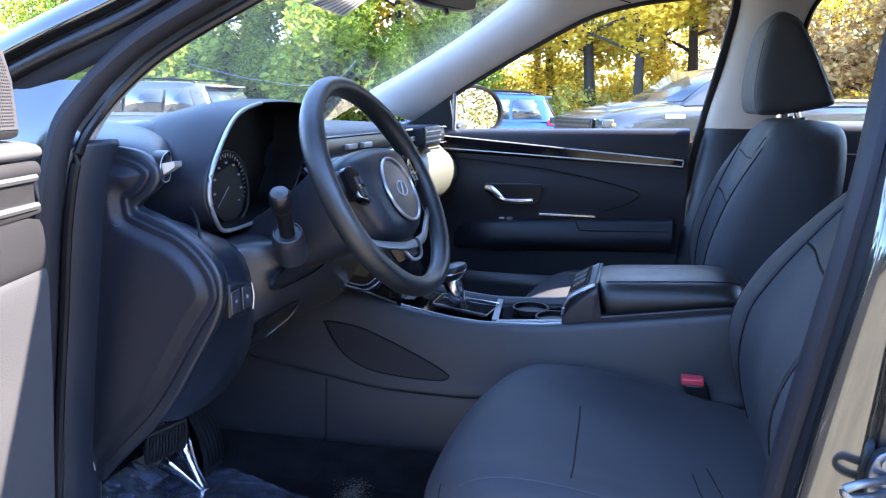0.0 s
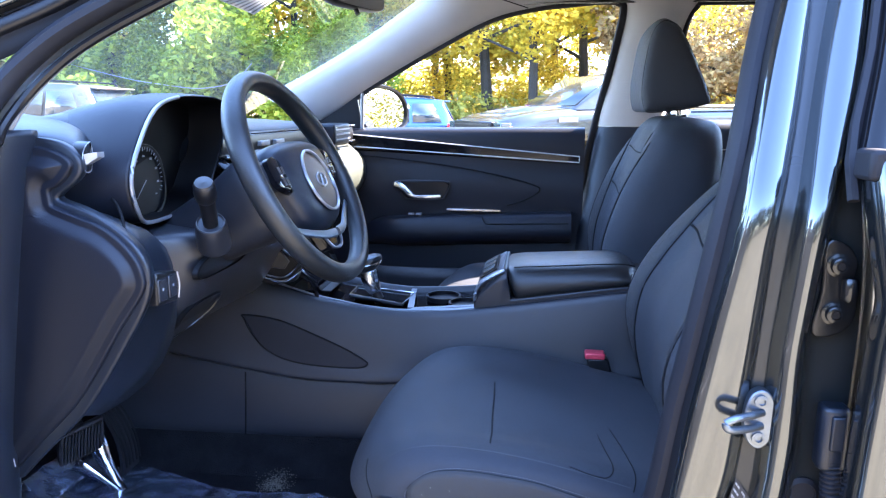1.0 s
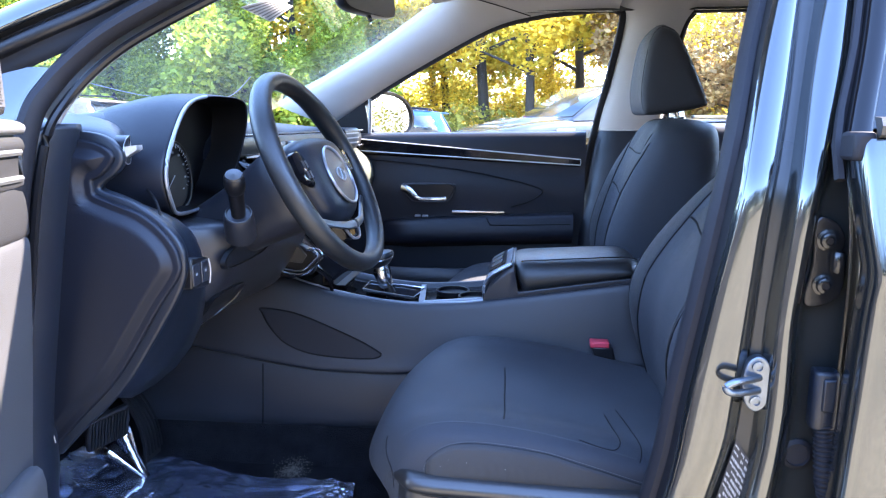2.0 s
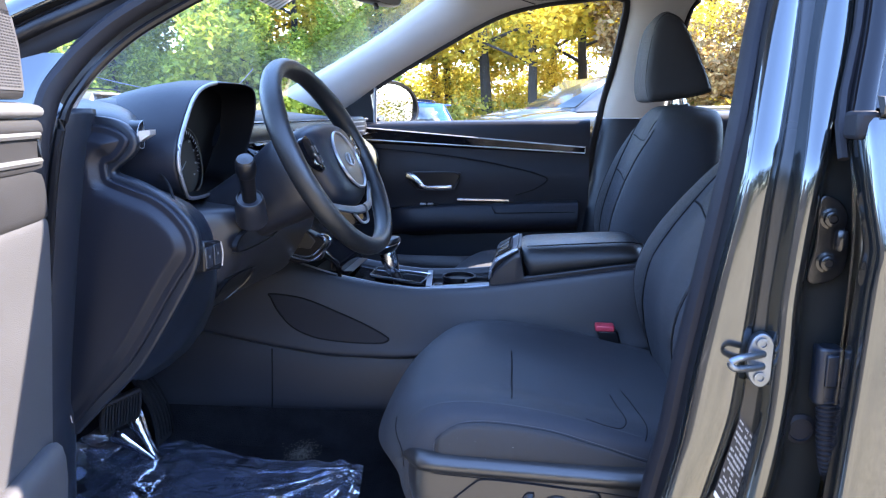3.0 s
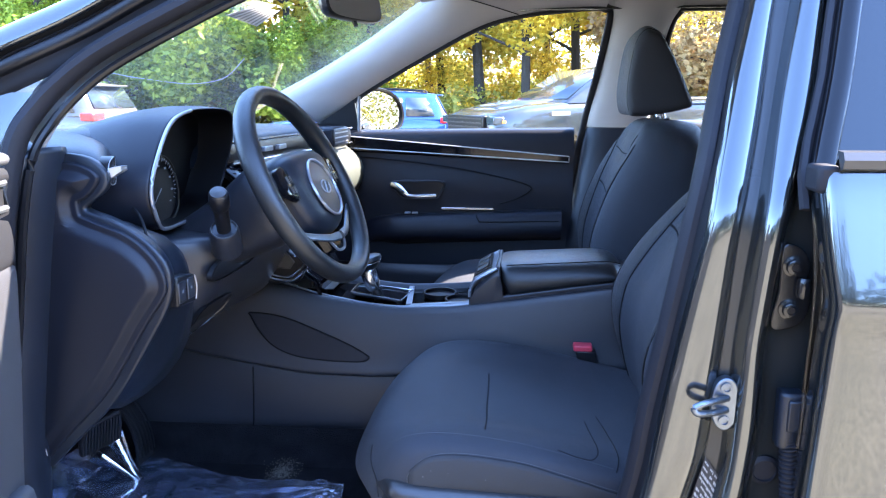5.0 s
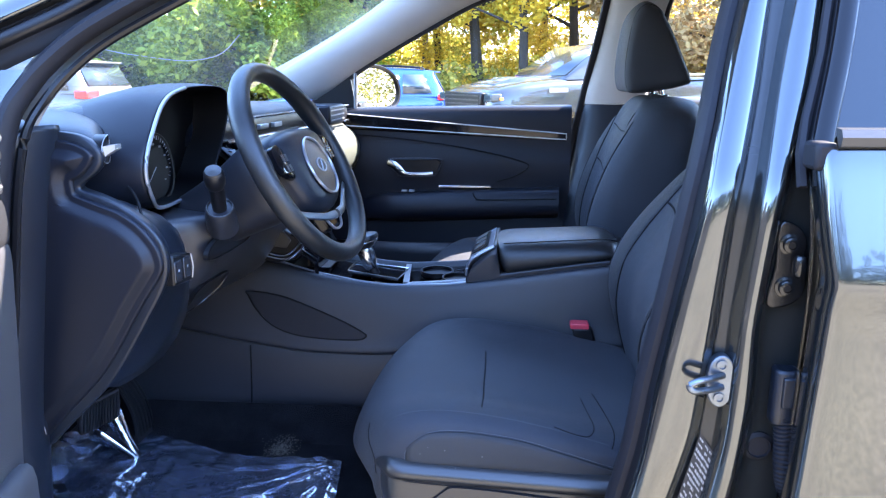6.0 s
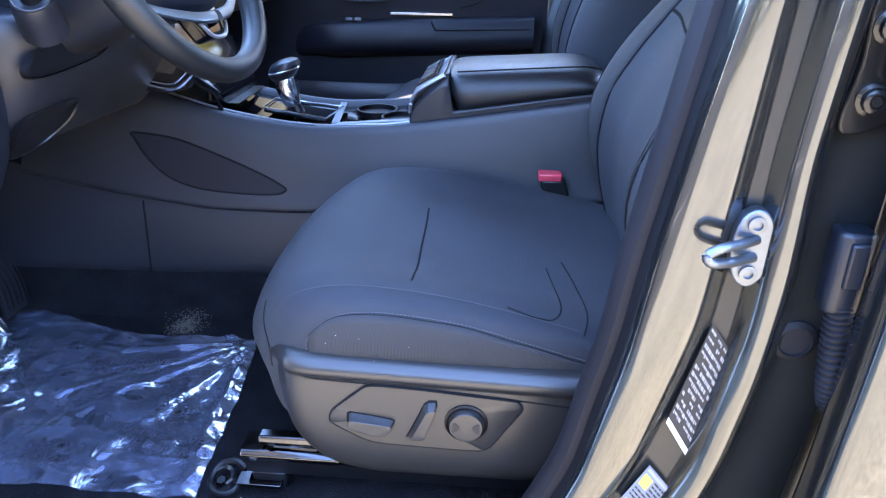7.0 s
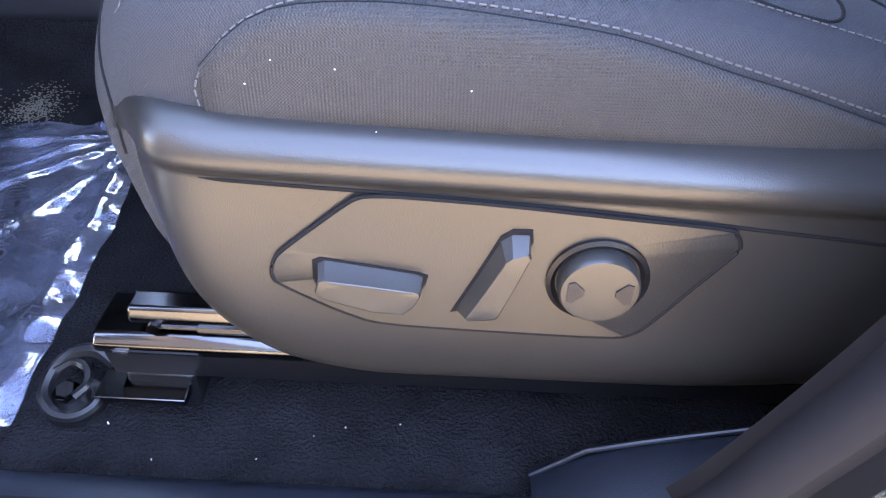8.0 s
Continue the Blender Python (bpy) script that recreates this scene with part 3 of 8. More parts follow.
# ---- passenger door ----
def build_passenger_door():
    d = thing("passenger_door", (0.1, 0.74, 0.45), "closed front passenger door with dark grey panel and gloss black strip", "car door")
    # main panel: a moulded skin
    rows = []
    for x in np.linspace(-0.46, 0.505, 30):
        xr = x
        sh = ip(x, (0.46, 0), (0.505, 1))
        top = 1.075 + 0.012 * (x + 0.4)
        strip_z = ip(x, (-0.26, 1.058), (0.486, 1.007)) + 0.008
        rows.append([(xr, 0.775, top + 0.002), (xr, 0.742, top), (xr, 0.728, top - 0.008), (xr, 0.722, strip_z), (xr, 0.726, strip_z - 0.075),
                     (xr, 0.712, 0.93), (xr, 0.708, 0.87), (xr, 0.716, 0.80), (xr - 0.01, 0.706, 0.70), (xr - 0.02, 0.70, 0.60), (xr - 0.03, 0.70, 0.42)])
    panel = part("door_panel", sheet(rows), M_DASH, d, sub=1)
    # gloss strip with two bright lines joined at the back
    def on_strip(u, v):
        return (-0.262 + 0.752 * u, 0.717, ip(u, (0, 1.062), (1, 0.998)) - v * ip(u, (0, 0.046), (1, 0.0215)))
    s = [[on_strip(u, v) for u in np.linspace(0, 1, 14)] for v in (-0.02, 0.0, 0.5, 1.0, 1.25)]
    s[0] = [(x, y + 0.012, z) for x, y, z in s[0]]
    s[-1] = [(x, y + 0.012, z) for x, y, z in s[-1]]
    part("gloss_strip", sheet(s), M_GLOSS, d, "gloss black decorative strip")
    line = [on_strip(u, 0.0) for u in np.linspace(0, 1, 14)] + [on_strip(1.0, 0.5)] + [on_strip(u, 0.85) for u in np.linspace(1, 0, 14)]
    line = [(x, y - 0.003, z) for x, y, z in line]
    part("chrome_line", tube(line, 0.0020, 6), M_LINE, d, "thin bright chrome line")
    # moulded crease of the long leaf shape
    leaf = curve([(-0.25, 0.715, 0.995), (-0.10, 0.7125, 0.985), (0.10, 0.710, 0.962), (0.25, 0.7085, 0.935), (0.34, 0.708, 0.912), (0.372, 0.708, 0.893), (0.33, 0.708, 0.862), (0.27, 0.7085, 0.842)], 40)
    part("moulded_crease", tube(leaf, 0.0022, 6), M_SEAM, d)
    # handle in its recess
    rec = [(-0.095, 0.905), (-0.06, 0.915), (0.07, 0.915), (0.088, 0.905), (0.072, 0.868), (0.05, 0.857), (-0.045, 0.857), (-0.062, 0.866)]
    part("handle_recess", prism(rec, 0.7035, 0.72), M_BLACK, d, bevel=0.003)
    part("recess_rim", tube(curve([(x, 0.7045, z) for x, z in rec], 40, True), 0.0022, 6, closed=True), M_PLASTIC, d)
    hp = curve([(-0.088, 0.695, 0.903), (-0.065, 0.688, 0.895), (-0.04, 0.684, 0.873), (-0.02, 0.684, 0.866), (0.02, 0.686, 0.866), (0.06, 0.692, 0.868)], 18)
    part("door_handle", tube(hp, [0.012, 0.0125, 0.0125, 0.012, 0.0115, 0.011, 0.0105, 0.010] + [0.0065] * 10, 8, flat=0.6, up=(0, 1, 0)), M_CHROME, d, "satin chrome pull handle")
    part("pull_slot", box(0.078, 0.25, 0.7005, 0.716, 0.8215, 0.8285), M_CHROME, d, "thin bright slot of the door pull", bevel=0.001)
    for x in (-0.045, -0.02):
        part("window_switch", box(x, x + 0.018, 0.69, 0.708, 0.806, 0.8125), M_SILVER, d, bevel=0.001)
    # armrest
    rows = []
    for x in np.linspace(-0.20, 0.47, 26):
        k = ip(x, (-0.20, 0.0), (-0.16, 0.45), (-0.08, 1), (0.47, 1))
        t = ip(x, (-0.2, 0.775), (-0.12, 0.795), (0.0, 0.803), (0.2, 0.812), (0.46, 0.824))
        o = 0.718 - 0.058 * k
        rows.append([(x, 0.722, t + 0.004), (x, o + 0.024, t + 0.003), (x, o + 0.012, t - 0.001), (x, o, t - 0.016), (x, o - 0.008, t - 0.045), (x, o - 0.008, t - 0.066), (x, o + 0.01, t - 0.085), (x, 0.715, t - 0.10 * (0.3 + 0.7 * k))])
    part("armrest", sheet(rows), M_DASH, d, "padded black armrest", sub=1)
    pad = curve([(0.195, 0.657, 0.812), (0.205, 0.655, 0.795), (0.23, 0.655, 0.790), (0.46, 0.655, 0.797)], 20)
    part("armrest_seam", tube(pad, 0.002, 6), M_SEAM, d)
    part("map_pocket", sheet([[(x, 0.70 - 0.03 * math.sin(math.pi * min(1, (x + 0.3) / 0.6)), z) for z in (0.64, 0.60, 0.50, 0.45)] for x in np.linspace(-0.28, 0.40, 14)]), M_PLASTIC, d, solid=0.006)
    # glass and the mirror's corner cover
    win = [(x, z) for x, z in curve([(-0.40, 1.068), *WIN_TOP[1:]], 30)] + [(0.565, 1.25), (0.535, 1.07)]
    pane = bmesh.new()
    pane.faces.new([pane.verts.new((x, far(z, -0.004), z)) for x, z in win])
    g = part("window_pane", pane, M_GLASS, d, "clear side window glass")
    g.visible_shadow = False
    corner = [(-0.40, 1.068), (-0.343, 1.101), (-0.266, 1.148), (-0.215, 1.178), (-0.205, 1.072)]
    part("mirror_corner_cover", loft([[(x, far(z, 0.006), z) for x, z in corner], [(x, far(z, -0.01), z) for x, z in corner]]), M_BLACK, d, bevel=0.002)
    part("divider_bar", tube([(-0.205, far(1.068, 0.004), 1.068), (-0.196, far(1.19, 0.004), 1.19)], 0.006, 6), M_SILVER, d)
    # outside skin, below the glass
    part("outer_skin", sheet([[(x, y, z) for y, z in ((0.80, 1.065), (0.845, 1.05), (0.86, 0.97), (0.875, 0.93), (0.865, 0.7), (0.84, 0.4))] for x in np.linspace(-0.5, 0.55, 8)]), M_PAINT, d, sub=1)
    # door mirror outside
    m = thing("door_mirror", (-0.17, 0.93, 1.07), "door mirror in a dark painted shell outside the passenger window", "door mirror")
    rim = curve([(-0.245, 1.20), (-0.18, 1.212), (-0.125, 1.19), (-0.098, 1.14), (-0.105, 1.085), (-0.15, 1.065), (-0.235, 1.07), (-0.25, 1.12)], 28, True)
    cx, cz = -0.175, 1.135
    # the glass faces back: its plane is turned so that the driver sees past the car
    def mir(p, depth, grow=1.0):
        return (cx + (p[0] - cx) * grow * 0.765 - depth * 0.86, 0.93 + (p[0] - cx) * grow * 1.29 + depth * 0.51, cz + (p[1] - cz) * grow)
    part("shell", loft([[mir(p, 0.0, 0.95) for p in rim], [mir(p, -0.010, 1.00) for p in rim], [mir(p, -0.012, 1.07) for p in rim], [mir(p, 0.0, 1.13) for p in rim], [mir(p, 0.04, 1.15) for p in rim], [mir(p, 0.09, 1.0) for p in rim], [mir(p, 0.13, 0.55) for p in rim]]), M_BLACK, m, "dark shell")
    glassm = bpy.data.materials.new("mirror_silver")
    glassm.use_nodes = True
    pb = glassm.node_tree.nodes["Principled BSDF"]
    pb.inputs["Base Color"].default_value, pb.inputs["Metallic"].default_value, pb.inputs["Roughness"].default_value = (0.36, 0.38, 0.39, 1), 1.0, 0.015
    bm = bmesh.new()
    bm.faces.new([bm.verts.new(mir(p, -0.002, 0.93)) for p in rim])
    part("mirror_glass", bm, glassm, m, "silvered mirror glass")
    part("arm", loft([[(x, 0.80, z) for x, z in ((-0.27, 1.06), (-0.2, 1.06), (-0.2, 1.09), (-0.27, 1.09))], [(x, 0.95, z) for x, z in ((-0.27, 1.07), (-0.2, 1.07), (-0.2, 1.11), (-0.27, 1.11))]]), M_BLACK, m, bevel=0.006)
    return glassm


M_MIRROR = build_passenger_door()


def build_far_rear_door():
    d = thing("rear_passenger_door", (1.0, 0.75, 0.45), "closed rear passenger door with dark trim and bright line", "car door")
    rows = []
    for x in np.linspace(0.70, 1.55, 14):
        rows.append([(x, 0.79, 1.112), (x, 0.75, 1.108), (x, 0.735, 1.09), (x, 0.728, 1.0), (x, 0.715, 0.85), (x, 0.70, 0.42)])
    part("door_panel", sheet(rows), M_PLASTIC, d, sub=1)
    part("chrome_line", tube([(0.76, 0.722, 1.025), (1.5, 0.722, 1.02)], 0.0028, 6), M_CHROME, d)
    win = [(0.755, 1.10), (0.762, 1.30), (0.77, 1.385), (0.79, 1.425), (0.84, 1.436), (1.3, 1.43), (1.5, 1.30), (1.52, 1.12)]
    bm = bmesh.new()
    bm.faces.new([bm.verts.new((x, far(z, -0.004), z)) for x, z in win])
    g = part("window_pane", bm, M_GLASS, d, "side window glass")
    g.visible_shadow = False
    part("window_channel", tube(curve([(x, far(z, 0.0), z) for x, z in win[:6]], 30), 0.009, 8), M_RUBBER, d)


build_far_rear_door()


def build_near_rear_door():
    """Closed rear door on the driver's side, seen edge on and along its skin."""
    d = thing("rear_driver_door", (1.0, -0.85, 0.36), "closed rear door in glossy dark grey-green paint mirroring sky and ground", "car door")
    def front(z):
        return ip(z, (0.3, 0.61), (0.50, 0.655), (0.72, 0.674), (0.885, 0.677), (0.97, 0.678), (1.05, 0.668), (1.09, 0.667), (1.125, 0.674), (1.161, 0.685), (1.204, 0.697), (1.255, 0.707), (1.45, 0.75))
    prof = [(1.105, -0.842), (1.09, -0.849), (1.04, -0.862), (0.985, -0.879), (0.972, -0.8825), (0.962, -0.8815), (0.94, -0.8765), (0.925, -0.874), (0.80, -0.869), (0.68, -0.868), (0.56, -0.872), (0.48, -0.866), (0.40, -0.845), (0.33, -0.82)]
    rows = []
    for z, y in prof:
        f = front(z)
        rows.append([(f + 0.012, y + 0.055, z), (f + 0.002, y + 0.05, z), (f, y + 0.02, z), (f + 0.0015, y + 0.006, z), (f + 0.006, y + 0.0015, z), (f + 0.014, y, z)] + [(f + 0.014 + s, y - 0.006 * math.sin(s * 2.2), z) for s in (0.05, 0.12, 0.22, 0.34, 0.5, 0.7, 0.9)])
    part("door_skin", sheet(rows), M_PAINT, d, sub=1)
    fl = [[(front(z) + a, -side_y(z) + b, z) for a, b in ((0.003, -0.012), (0.012, 0.012), (0.05, 0.03))] for z in np.linspace(0.34, 1.10, 16)]
    part("door_edge", sheet(fl), M_PAINT, d, sub=1)
    # belt moulding and window frame
    part("belt_moulding", loft([[(x, -0.842 + o, z) for o, z in ((0.0, 1.106), (-0.006, 1.109), (-0.008, 1.118), (-0.003, 1.126), (0.012, 1.127))] for x in np.linspace(0.682, 1.6, 10)]), M_TRIM, d, "dark grey belt moulding")
    rows = []
    for z in np.linspace(1.10, 1.47, 10):
        y = -side_y(z) - 0.03
        f = front(z)
        rows.append([(f + 0.0, y + 0.05, z), (f, y + 0.012, z), (f + 0.004, y, z), (f + 0.022, y - 0.003, z), (f + 0.026, y + 0.004, z), (f + 0.026, y + 0.03, z)])
    part("window_frame", sheet(rows), M_GLOSS, d, "gloss black window frame", sub=1)
    part("frame_seal", tube([(front(z) - 0.003, -side_y(z) - 0.01, z) for z in np.linspace(1.06, 1.46, 12)], 0.006, 6), M_RUBBER, d)
    bm = sheet([[(front(z) + 0.012 + u, -side_y(z) - 0.026, z) for z in (1.115, 1.16, 1.2, 1.255, 1.3, 1.38, 1.46)] for u in np.linspace(0, 0.85, 6)])
    part("window_pane", bm, M_PRIVACY, d, "dark privacy glass mirroring the sky")
    part("corner_cap", loft([[(0.662, -0.84, z), (0.684, -0.84, z), (0.684, -0.80, z), (0.662, -0.80, z)] for z in (1.082, 1.112)]), M_RUBBER, d, bevel=0.005)
    inner = [[(x, -0.76, z) for z in (0.40, 0.7, 1.0, 1.11)] for x in np.linspace(0.72, 1.6, 5)]
    part("inner_panel", sheet(inner), M_PLASTIC, d, solid=0.02)


build_near_rear_door()


M_DOORDARK = mat("dark_and_shaded_door_trim", (0.010, 0.010, 0.011), 0.5, spread=0.1, scale=9, fine=700, bump=0.2, depth=0.0005, pattern="grain", spec=0.3)
M_DOORSILVER = mat("door_silver", (0.075, 0.077, 0.08), 0.4, metal=0.3, spread=0.08, bump=0.05, depth=0.0003)
M_DOORPANEL = mat("grey_door_plastic", (0.032, 0.032, 0.034), 0.45, spread=0.1, scale=9, fine=700, bump=0.3, depth=0.0006, pattern="grain")


def build_driver_door():
    """The open driver's door: only its front end beside the hinges comes into view."""
    d = thing("driver_door", (-0.30, -0.83, 0.45), "open driver door with light silver and black inner trim in the sun", "car door")
    th = radians(75)
    o = Vector((-0.280, -0.862, 0))
    ax, nrm = Vector((math.cos(th), -math.sin(th), 0)), Vector((math.sin(th), math.cos(th), 0))
    def at(s, n, z):
        q = o + ax * s + nrm * n
        return (q.x, q.y, z)
    def skin(name, prof, material, label="", s0=0.0, s1=0.95, **kw):
        rows = [[at(s, n, z) for n, z in prof] for s in np.linspace(s0, s1, 8)]
        return part(name, sheet(rows), material, d, label, sub=1, **kw)
    skin("upper_trim", [(-0.03, 1.125), (0.015, 1.124), (0.036, 1.120), (0.040, 1.113), (0.036, 1.106), (0.030, 1.105)], M_DOORSILVER, "silver-lit upper trim rail")
    skin("gloss_band", [(0.030, 1.105), (0.034, 1.10), (0.036, 1.092), (0.0345, 1.088), (0.0305, 1.084), (0.0295, 1.058), (0.032, 1.050), (0.030, 1.045)], M_DOORDARK, "dark band with a bright frame")
    skin("band_inset", [(0.0312, 1.082), (0.0302, 1.060)], M_DOORDARK, "dark inset", s0=0.012)
    # the belt panel takes the dark trim colour to stand for its shadow
    skin("belt_panel", [(0.028, 1.046), (0.031, 1.035), (0.032, 1.000), (0.0315, 0.990), (0.029, 0.986)], M_DOORDARK, "panel under the bright frame, darkened as shade")
    skin("inner_panel", [(0.026, 0.990), (0.030, 0.985), (0.031, 0.97), (0.026, 0.91), (0.022, 0.85), (0.012, 0.75), (0.004, 0.66), (-0.004, 0.45), (-0.01, 0.38)], M_DOORPANEL, "grey grained door panel in the sun")
    line = [at(0.008, 0.0325, 1.086), at(0.6, 0.0325, 1.086), at(0.6, 0.0315, 1.056), at(0.008, 0.0315, 1.056)]
    part("bright_frame", tube(line, 0.0042, 6, closed=True), M_DOORSILVER, d)
    # corner cover with the tweeter grille
    cover = [(0.010, 1.126), (0.010, 1.16), (0.016, 1.20), (0.035, 1.24), (0.30, 1.27), (0.30, 1.126)]
    part("corner_cover", loft([[at(s, 0.026, z) for s, z in cover], [at(s, -0.01, z) for s, z in cover]]), M_DOORDARK, d, bevel=0.008)
    holes = []
    for i in range(22):
        for j in range(26):
            s, z = 0.023 + 0.0035 * i + (0.00175 if j % 2 else 0), 1.140 + 0.0032 * j
            if s > 0.023 + max(0, (z - 1.18)) * 0.35:
                holes.append(lathe([(0.0011, 0), (0.0009, 0.0005), (0, 0.0005)], at(s, 0.0272, z), nrm, 5))
    gr = ((0.018, 1.136), (0.020, 1.185), (0.030, 1.215), (0.15, 1.228), (0.15, 1.136))
    grille = part("speaker_grille", loft([[at(s, 0.0255, z) for s, z in gr], [at(s, 0.0272, z) for s, z in gr]]), M_DOORPANEL, d, "perforated grey speaker grille")
    part("grille_holes", merge(holes), M_BLACK, grille)
    part("front_edge", sheet([[at(0.0, n, z) for n in (0.004, -0.03, -0.10, -0.14)] for z in np.linspace(0.38, 1.12, 8)]), M_PAINT, d)
    part("outer_skin", sheet([[at(s, n, z) for n, z in ((-0.06, 1.12), (-0.12, 1.05), (-0.145, 0.95), (-0.14, 0.7), (-0.11, 0.36))] for s in np.linspace(0, 1.0, 5)]), M_PAINT, d)
    part("map_pocket", sheet([[at(s, n, z) for n, z in ((0.004, 0.705), (0.022, 0.71), (0.032, 0.695), (0.028, 0.62), (0.0, 0.48))] for s in np.linspace(0.02, 0.6, 6)]), M_DOORPANEL, d, "light-worn pocket edge", sub=1)
    # hinge strap between door and post
    part("door_hinge", loft([[at(-0.06, -0.02, z), at(0.01, -0.02, z), at(0.01, -0.05, z), at(-0.06, -0.05, z)] for z in (0.60, 0.66)]), M_PAINT, d)


build_driver_door()


M_ZINC = mat("striker_zinc", (0.16, 0.18, 0.205), 0.42, metal=1.0, spread=0.15, scale=40, bump=0.15, depth=0.0003)
M_BLACKPAINT = mat("shaded_body_primer", (0.005, 0.005, 0.0055), 0.2, spread=0.2, bump=0.05, depth=0.0003)


def build_pillar_fittings():
    s = thing("door_striker", (0.595, -0.80, 0.80), "bright zinc door striker loop bolted to the centre pillar", "door striker")
    y = -0.794
    oval = curve([(0.602, 0.855), (0.613, 0.847), (0.618, 0.823), (0.613, 0.797), (0.602, 0.788), (0.590, 0.797), (0.585, 0.823), (0.590, 0.847)], 24, True)
    part("base_plate", prism(oval, y, y + 0.014), M_ZINC, s, bevel=0.0015)
    loop = curve([(0.603, y, 0.830), (0.588, y - 0.014, 0.832), (0.570, y - 0.026, 0.833), (0.559, y - 0.029, 0.828), (0.564, y - 0.028, 0.821), (0.586, y - 0.014, 0.817), (0.603, y, 0.815)], 30)
    part("loop", tube(loop, 0.0042, 10), M_ZINC, s)
    for z in (0.843, 0.801):
        part("bolt", lathe([(0.007, 0), (0.007, 0.003), (0.004, 0.0035), (0.004, 0.001), (0, 0.001)], (0.601, y, z), (0, -1, 0), 16), M_ZINC, s)
    h = thing("rear_door_hinge", (0.665, -0.80, 0.91), "dark painted steel door hinge with two bolts", "door hinge")
    y = -0.782
    plate = curve([(0.652, 1.015), (0.672, 1.013), (0.684, 0.995), (0.682, 0.975), (0.688, 0.955), (0.684, 0.93), (0.670, 0.918), (0.650, 0.915), (0.646, 0.93), (0.652, 0.965)], 30, True)
    part("plate", prism(plate, y - 0.006, y + 0.004), M_BLACKPAINT, h, bevel=0.002)
    for z in (0.992, 0.941):
        b = part("bolt", lathe([(0.0125, 0), (0.0125, 0.002), (0.0095, 0.003), (0.009, 0.008), (0.007, 0.009), (0.005, 0.009), (0.0045, 0.006), (0, 0.006)], (0.665, y - 0.006, z), (0, -1, 0), 12), M_BLACKPAINT, h)
        part("socket", lathe([(0.0042, 0), (0.0042, 0.0018), (0, 0.0018)], (0.665, y - 0.0125, z), (0, -1, 0), 6), M_BLACK, b)
    part("knuckle", lathe([(0.006, 0), (0.008, 0.003), (0.008, 0.02), (0.006, 0.024)], (0.676, y - 0.012, 0.956), (0, 0, 1), 12), M_BLACKPAINT, h)
    c = thing("wiring_connector", (0.665, -0.80, 0.70), "black door wiring plug with ribbed rubber hose", "wiring connector")
    part("plug", loft([[(x, yy, z) for x, yy in ((0.660, -0.785), (0.686, -0.785), (0.688, -0.806), (0.680, -0.812), (0.664, -0.812), (0.658, -0.806))] for z in (0.775, 0.79, 0.845)]), M_SOFT, c, bevel=0.004)
    part("clip", box(0.666, 0.680, -0.816, -0.811, 0.80, 0.838), M_SOFT, c, bevel=0.002)
    path = curve([(0.674, -0.802, 0.785), (0.676, -0.805, 0.75), (0.680, -0.807, 0.71), (0.692, -0.80, 0.68), (0.715, -0.79, 0.67)], 110)
    part("ribbed_hose", tube(path, [0.0112 if k % 4 < 2 else 0.0088 for k in range(110)], 12), M_RUBBER, c)
    # stickers on the pillar
    def sticker(name, corners, label, base, rows, ink, cols=1):
        t = thing(name, corners[0], label, "sticker")
        a, b, cc, dd = (Vector(p) for p in corners)
        def at(u, v, lift=0.0):
            q = a * (1 - u) * (1 - v) + b * u * (1 - v) + cc * u * v + dd * (1 - u) * v
            nn = (b - a).cross(dd - a).normalized()
            if nn.y > 0:
                nn = -nn
            return q + nn * lift
        def pane(u0, u1, v0, v1, lift):
            g = bmesh.new()
            vs = [[g.verts.new(at(u, v, l)) for u, v in ((u0, v0), (u1, v0), (u1, v1), (u0, v1))] for l in (lift, lift + 0.0004)]
            g.faces.new(vs[1])
            for k in range(4):
                g.faces.new((vs[0][k], vs[0][(k + 1) % 4], vs[1][(k + 1) % 4], vs[1][k]))
            return g
        body = part("backing", pane(0, 1, 0, 1, 0.0012), base, t)
        for u0, u1, v0, v1, m in rows:
            part("print_bar", pane(u0, u1, v0, v1, 0.0018), m, body)
        return t
    M_PRINT = mat("grey_print", (0.22, 0.22, 0.22), 0.6, spread=0.1, bump=0)
    rnd = random.Random(5)
    rows = []
    for k in range(13):
        v = 0.03 + k * 0.067
        u = 0.05
        while u < 0.92:
            w = rnd.uniform(0.03, 0.13)
            if rnd.random() < 0.8:
                rows.append((u, min(0.95, u + w), v, v + rnd.choice((0.022, 0.035)), M_PRINT))
            u += w + 0.025
    rows.append((0.0, 1.0, 0.94, 1.0, M_WHITE))
    sticker("certification_label", [(0.586, -0.7815, 0.747), (0.605, -0.7815, 0.720), (0.586, -0.7765, 0.600), (0.562, -0.779, 0.639)], "black label with rows of unreadable white print", M_INK, rows, M_PRINT)
    M_LABEL = mat("blue_white_label", (0.12, 0.145, 0.18), 0.5, spread=0.08, bump=0)
    rows = [(0.04, 0.96, 0.03, 0.10, M_PRINT), (0.06, 0.30, 0.16, 0.42, M_YELLOW), (0.68, 0.94, 0.62, 0.74, M_RED), (0.06, 0.34, 0.82, 0.94, M_YELLOW)]
    for k in range(9):
        v = 0.15 + k * 0.088
        u = 0.36 if k < 4 or k > 6 else 0.06
        while u < 0.92:
            wd = rnd.uniform(0.04, 0.14)
            if not (k > 4 and u > 0.6):
                rows.append((u, min(0.95, u + wd), v, v + 0.035, M_INK))
            u += wd + 0.03
    sticker("tyre_label", [(0.554, -0.7786, 0.5878), (0.5858, -0.7773, 0.5486), (0.5621, -0.7753, 0.4991), (0.5304, -0.7766, 0.5395)], "pale tyre pressure label with yellow and red print", M_LABEL, rows, M_INK)


build_pillar_fittings()


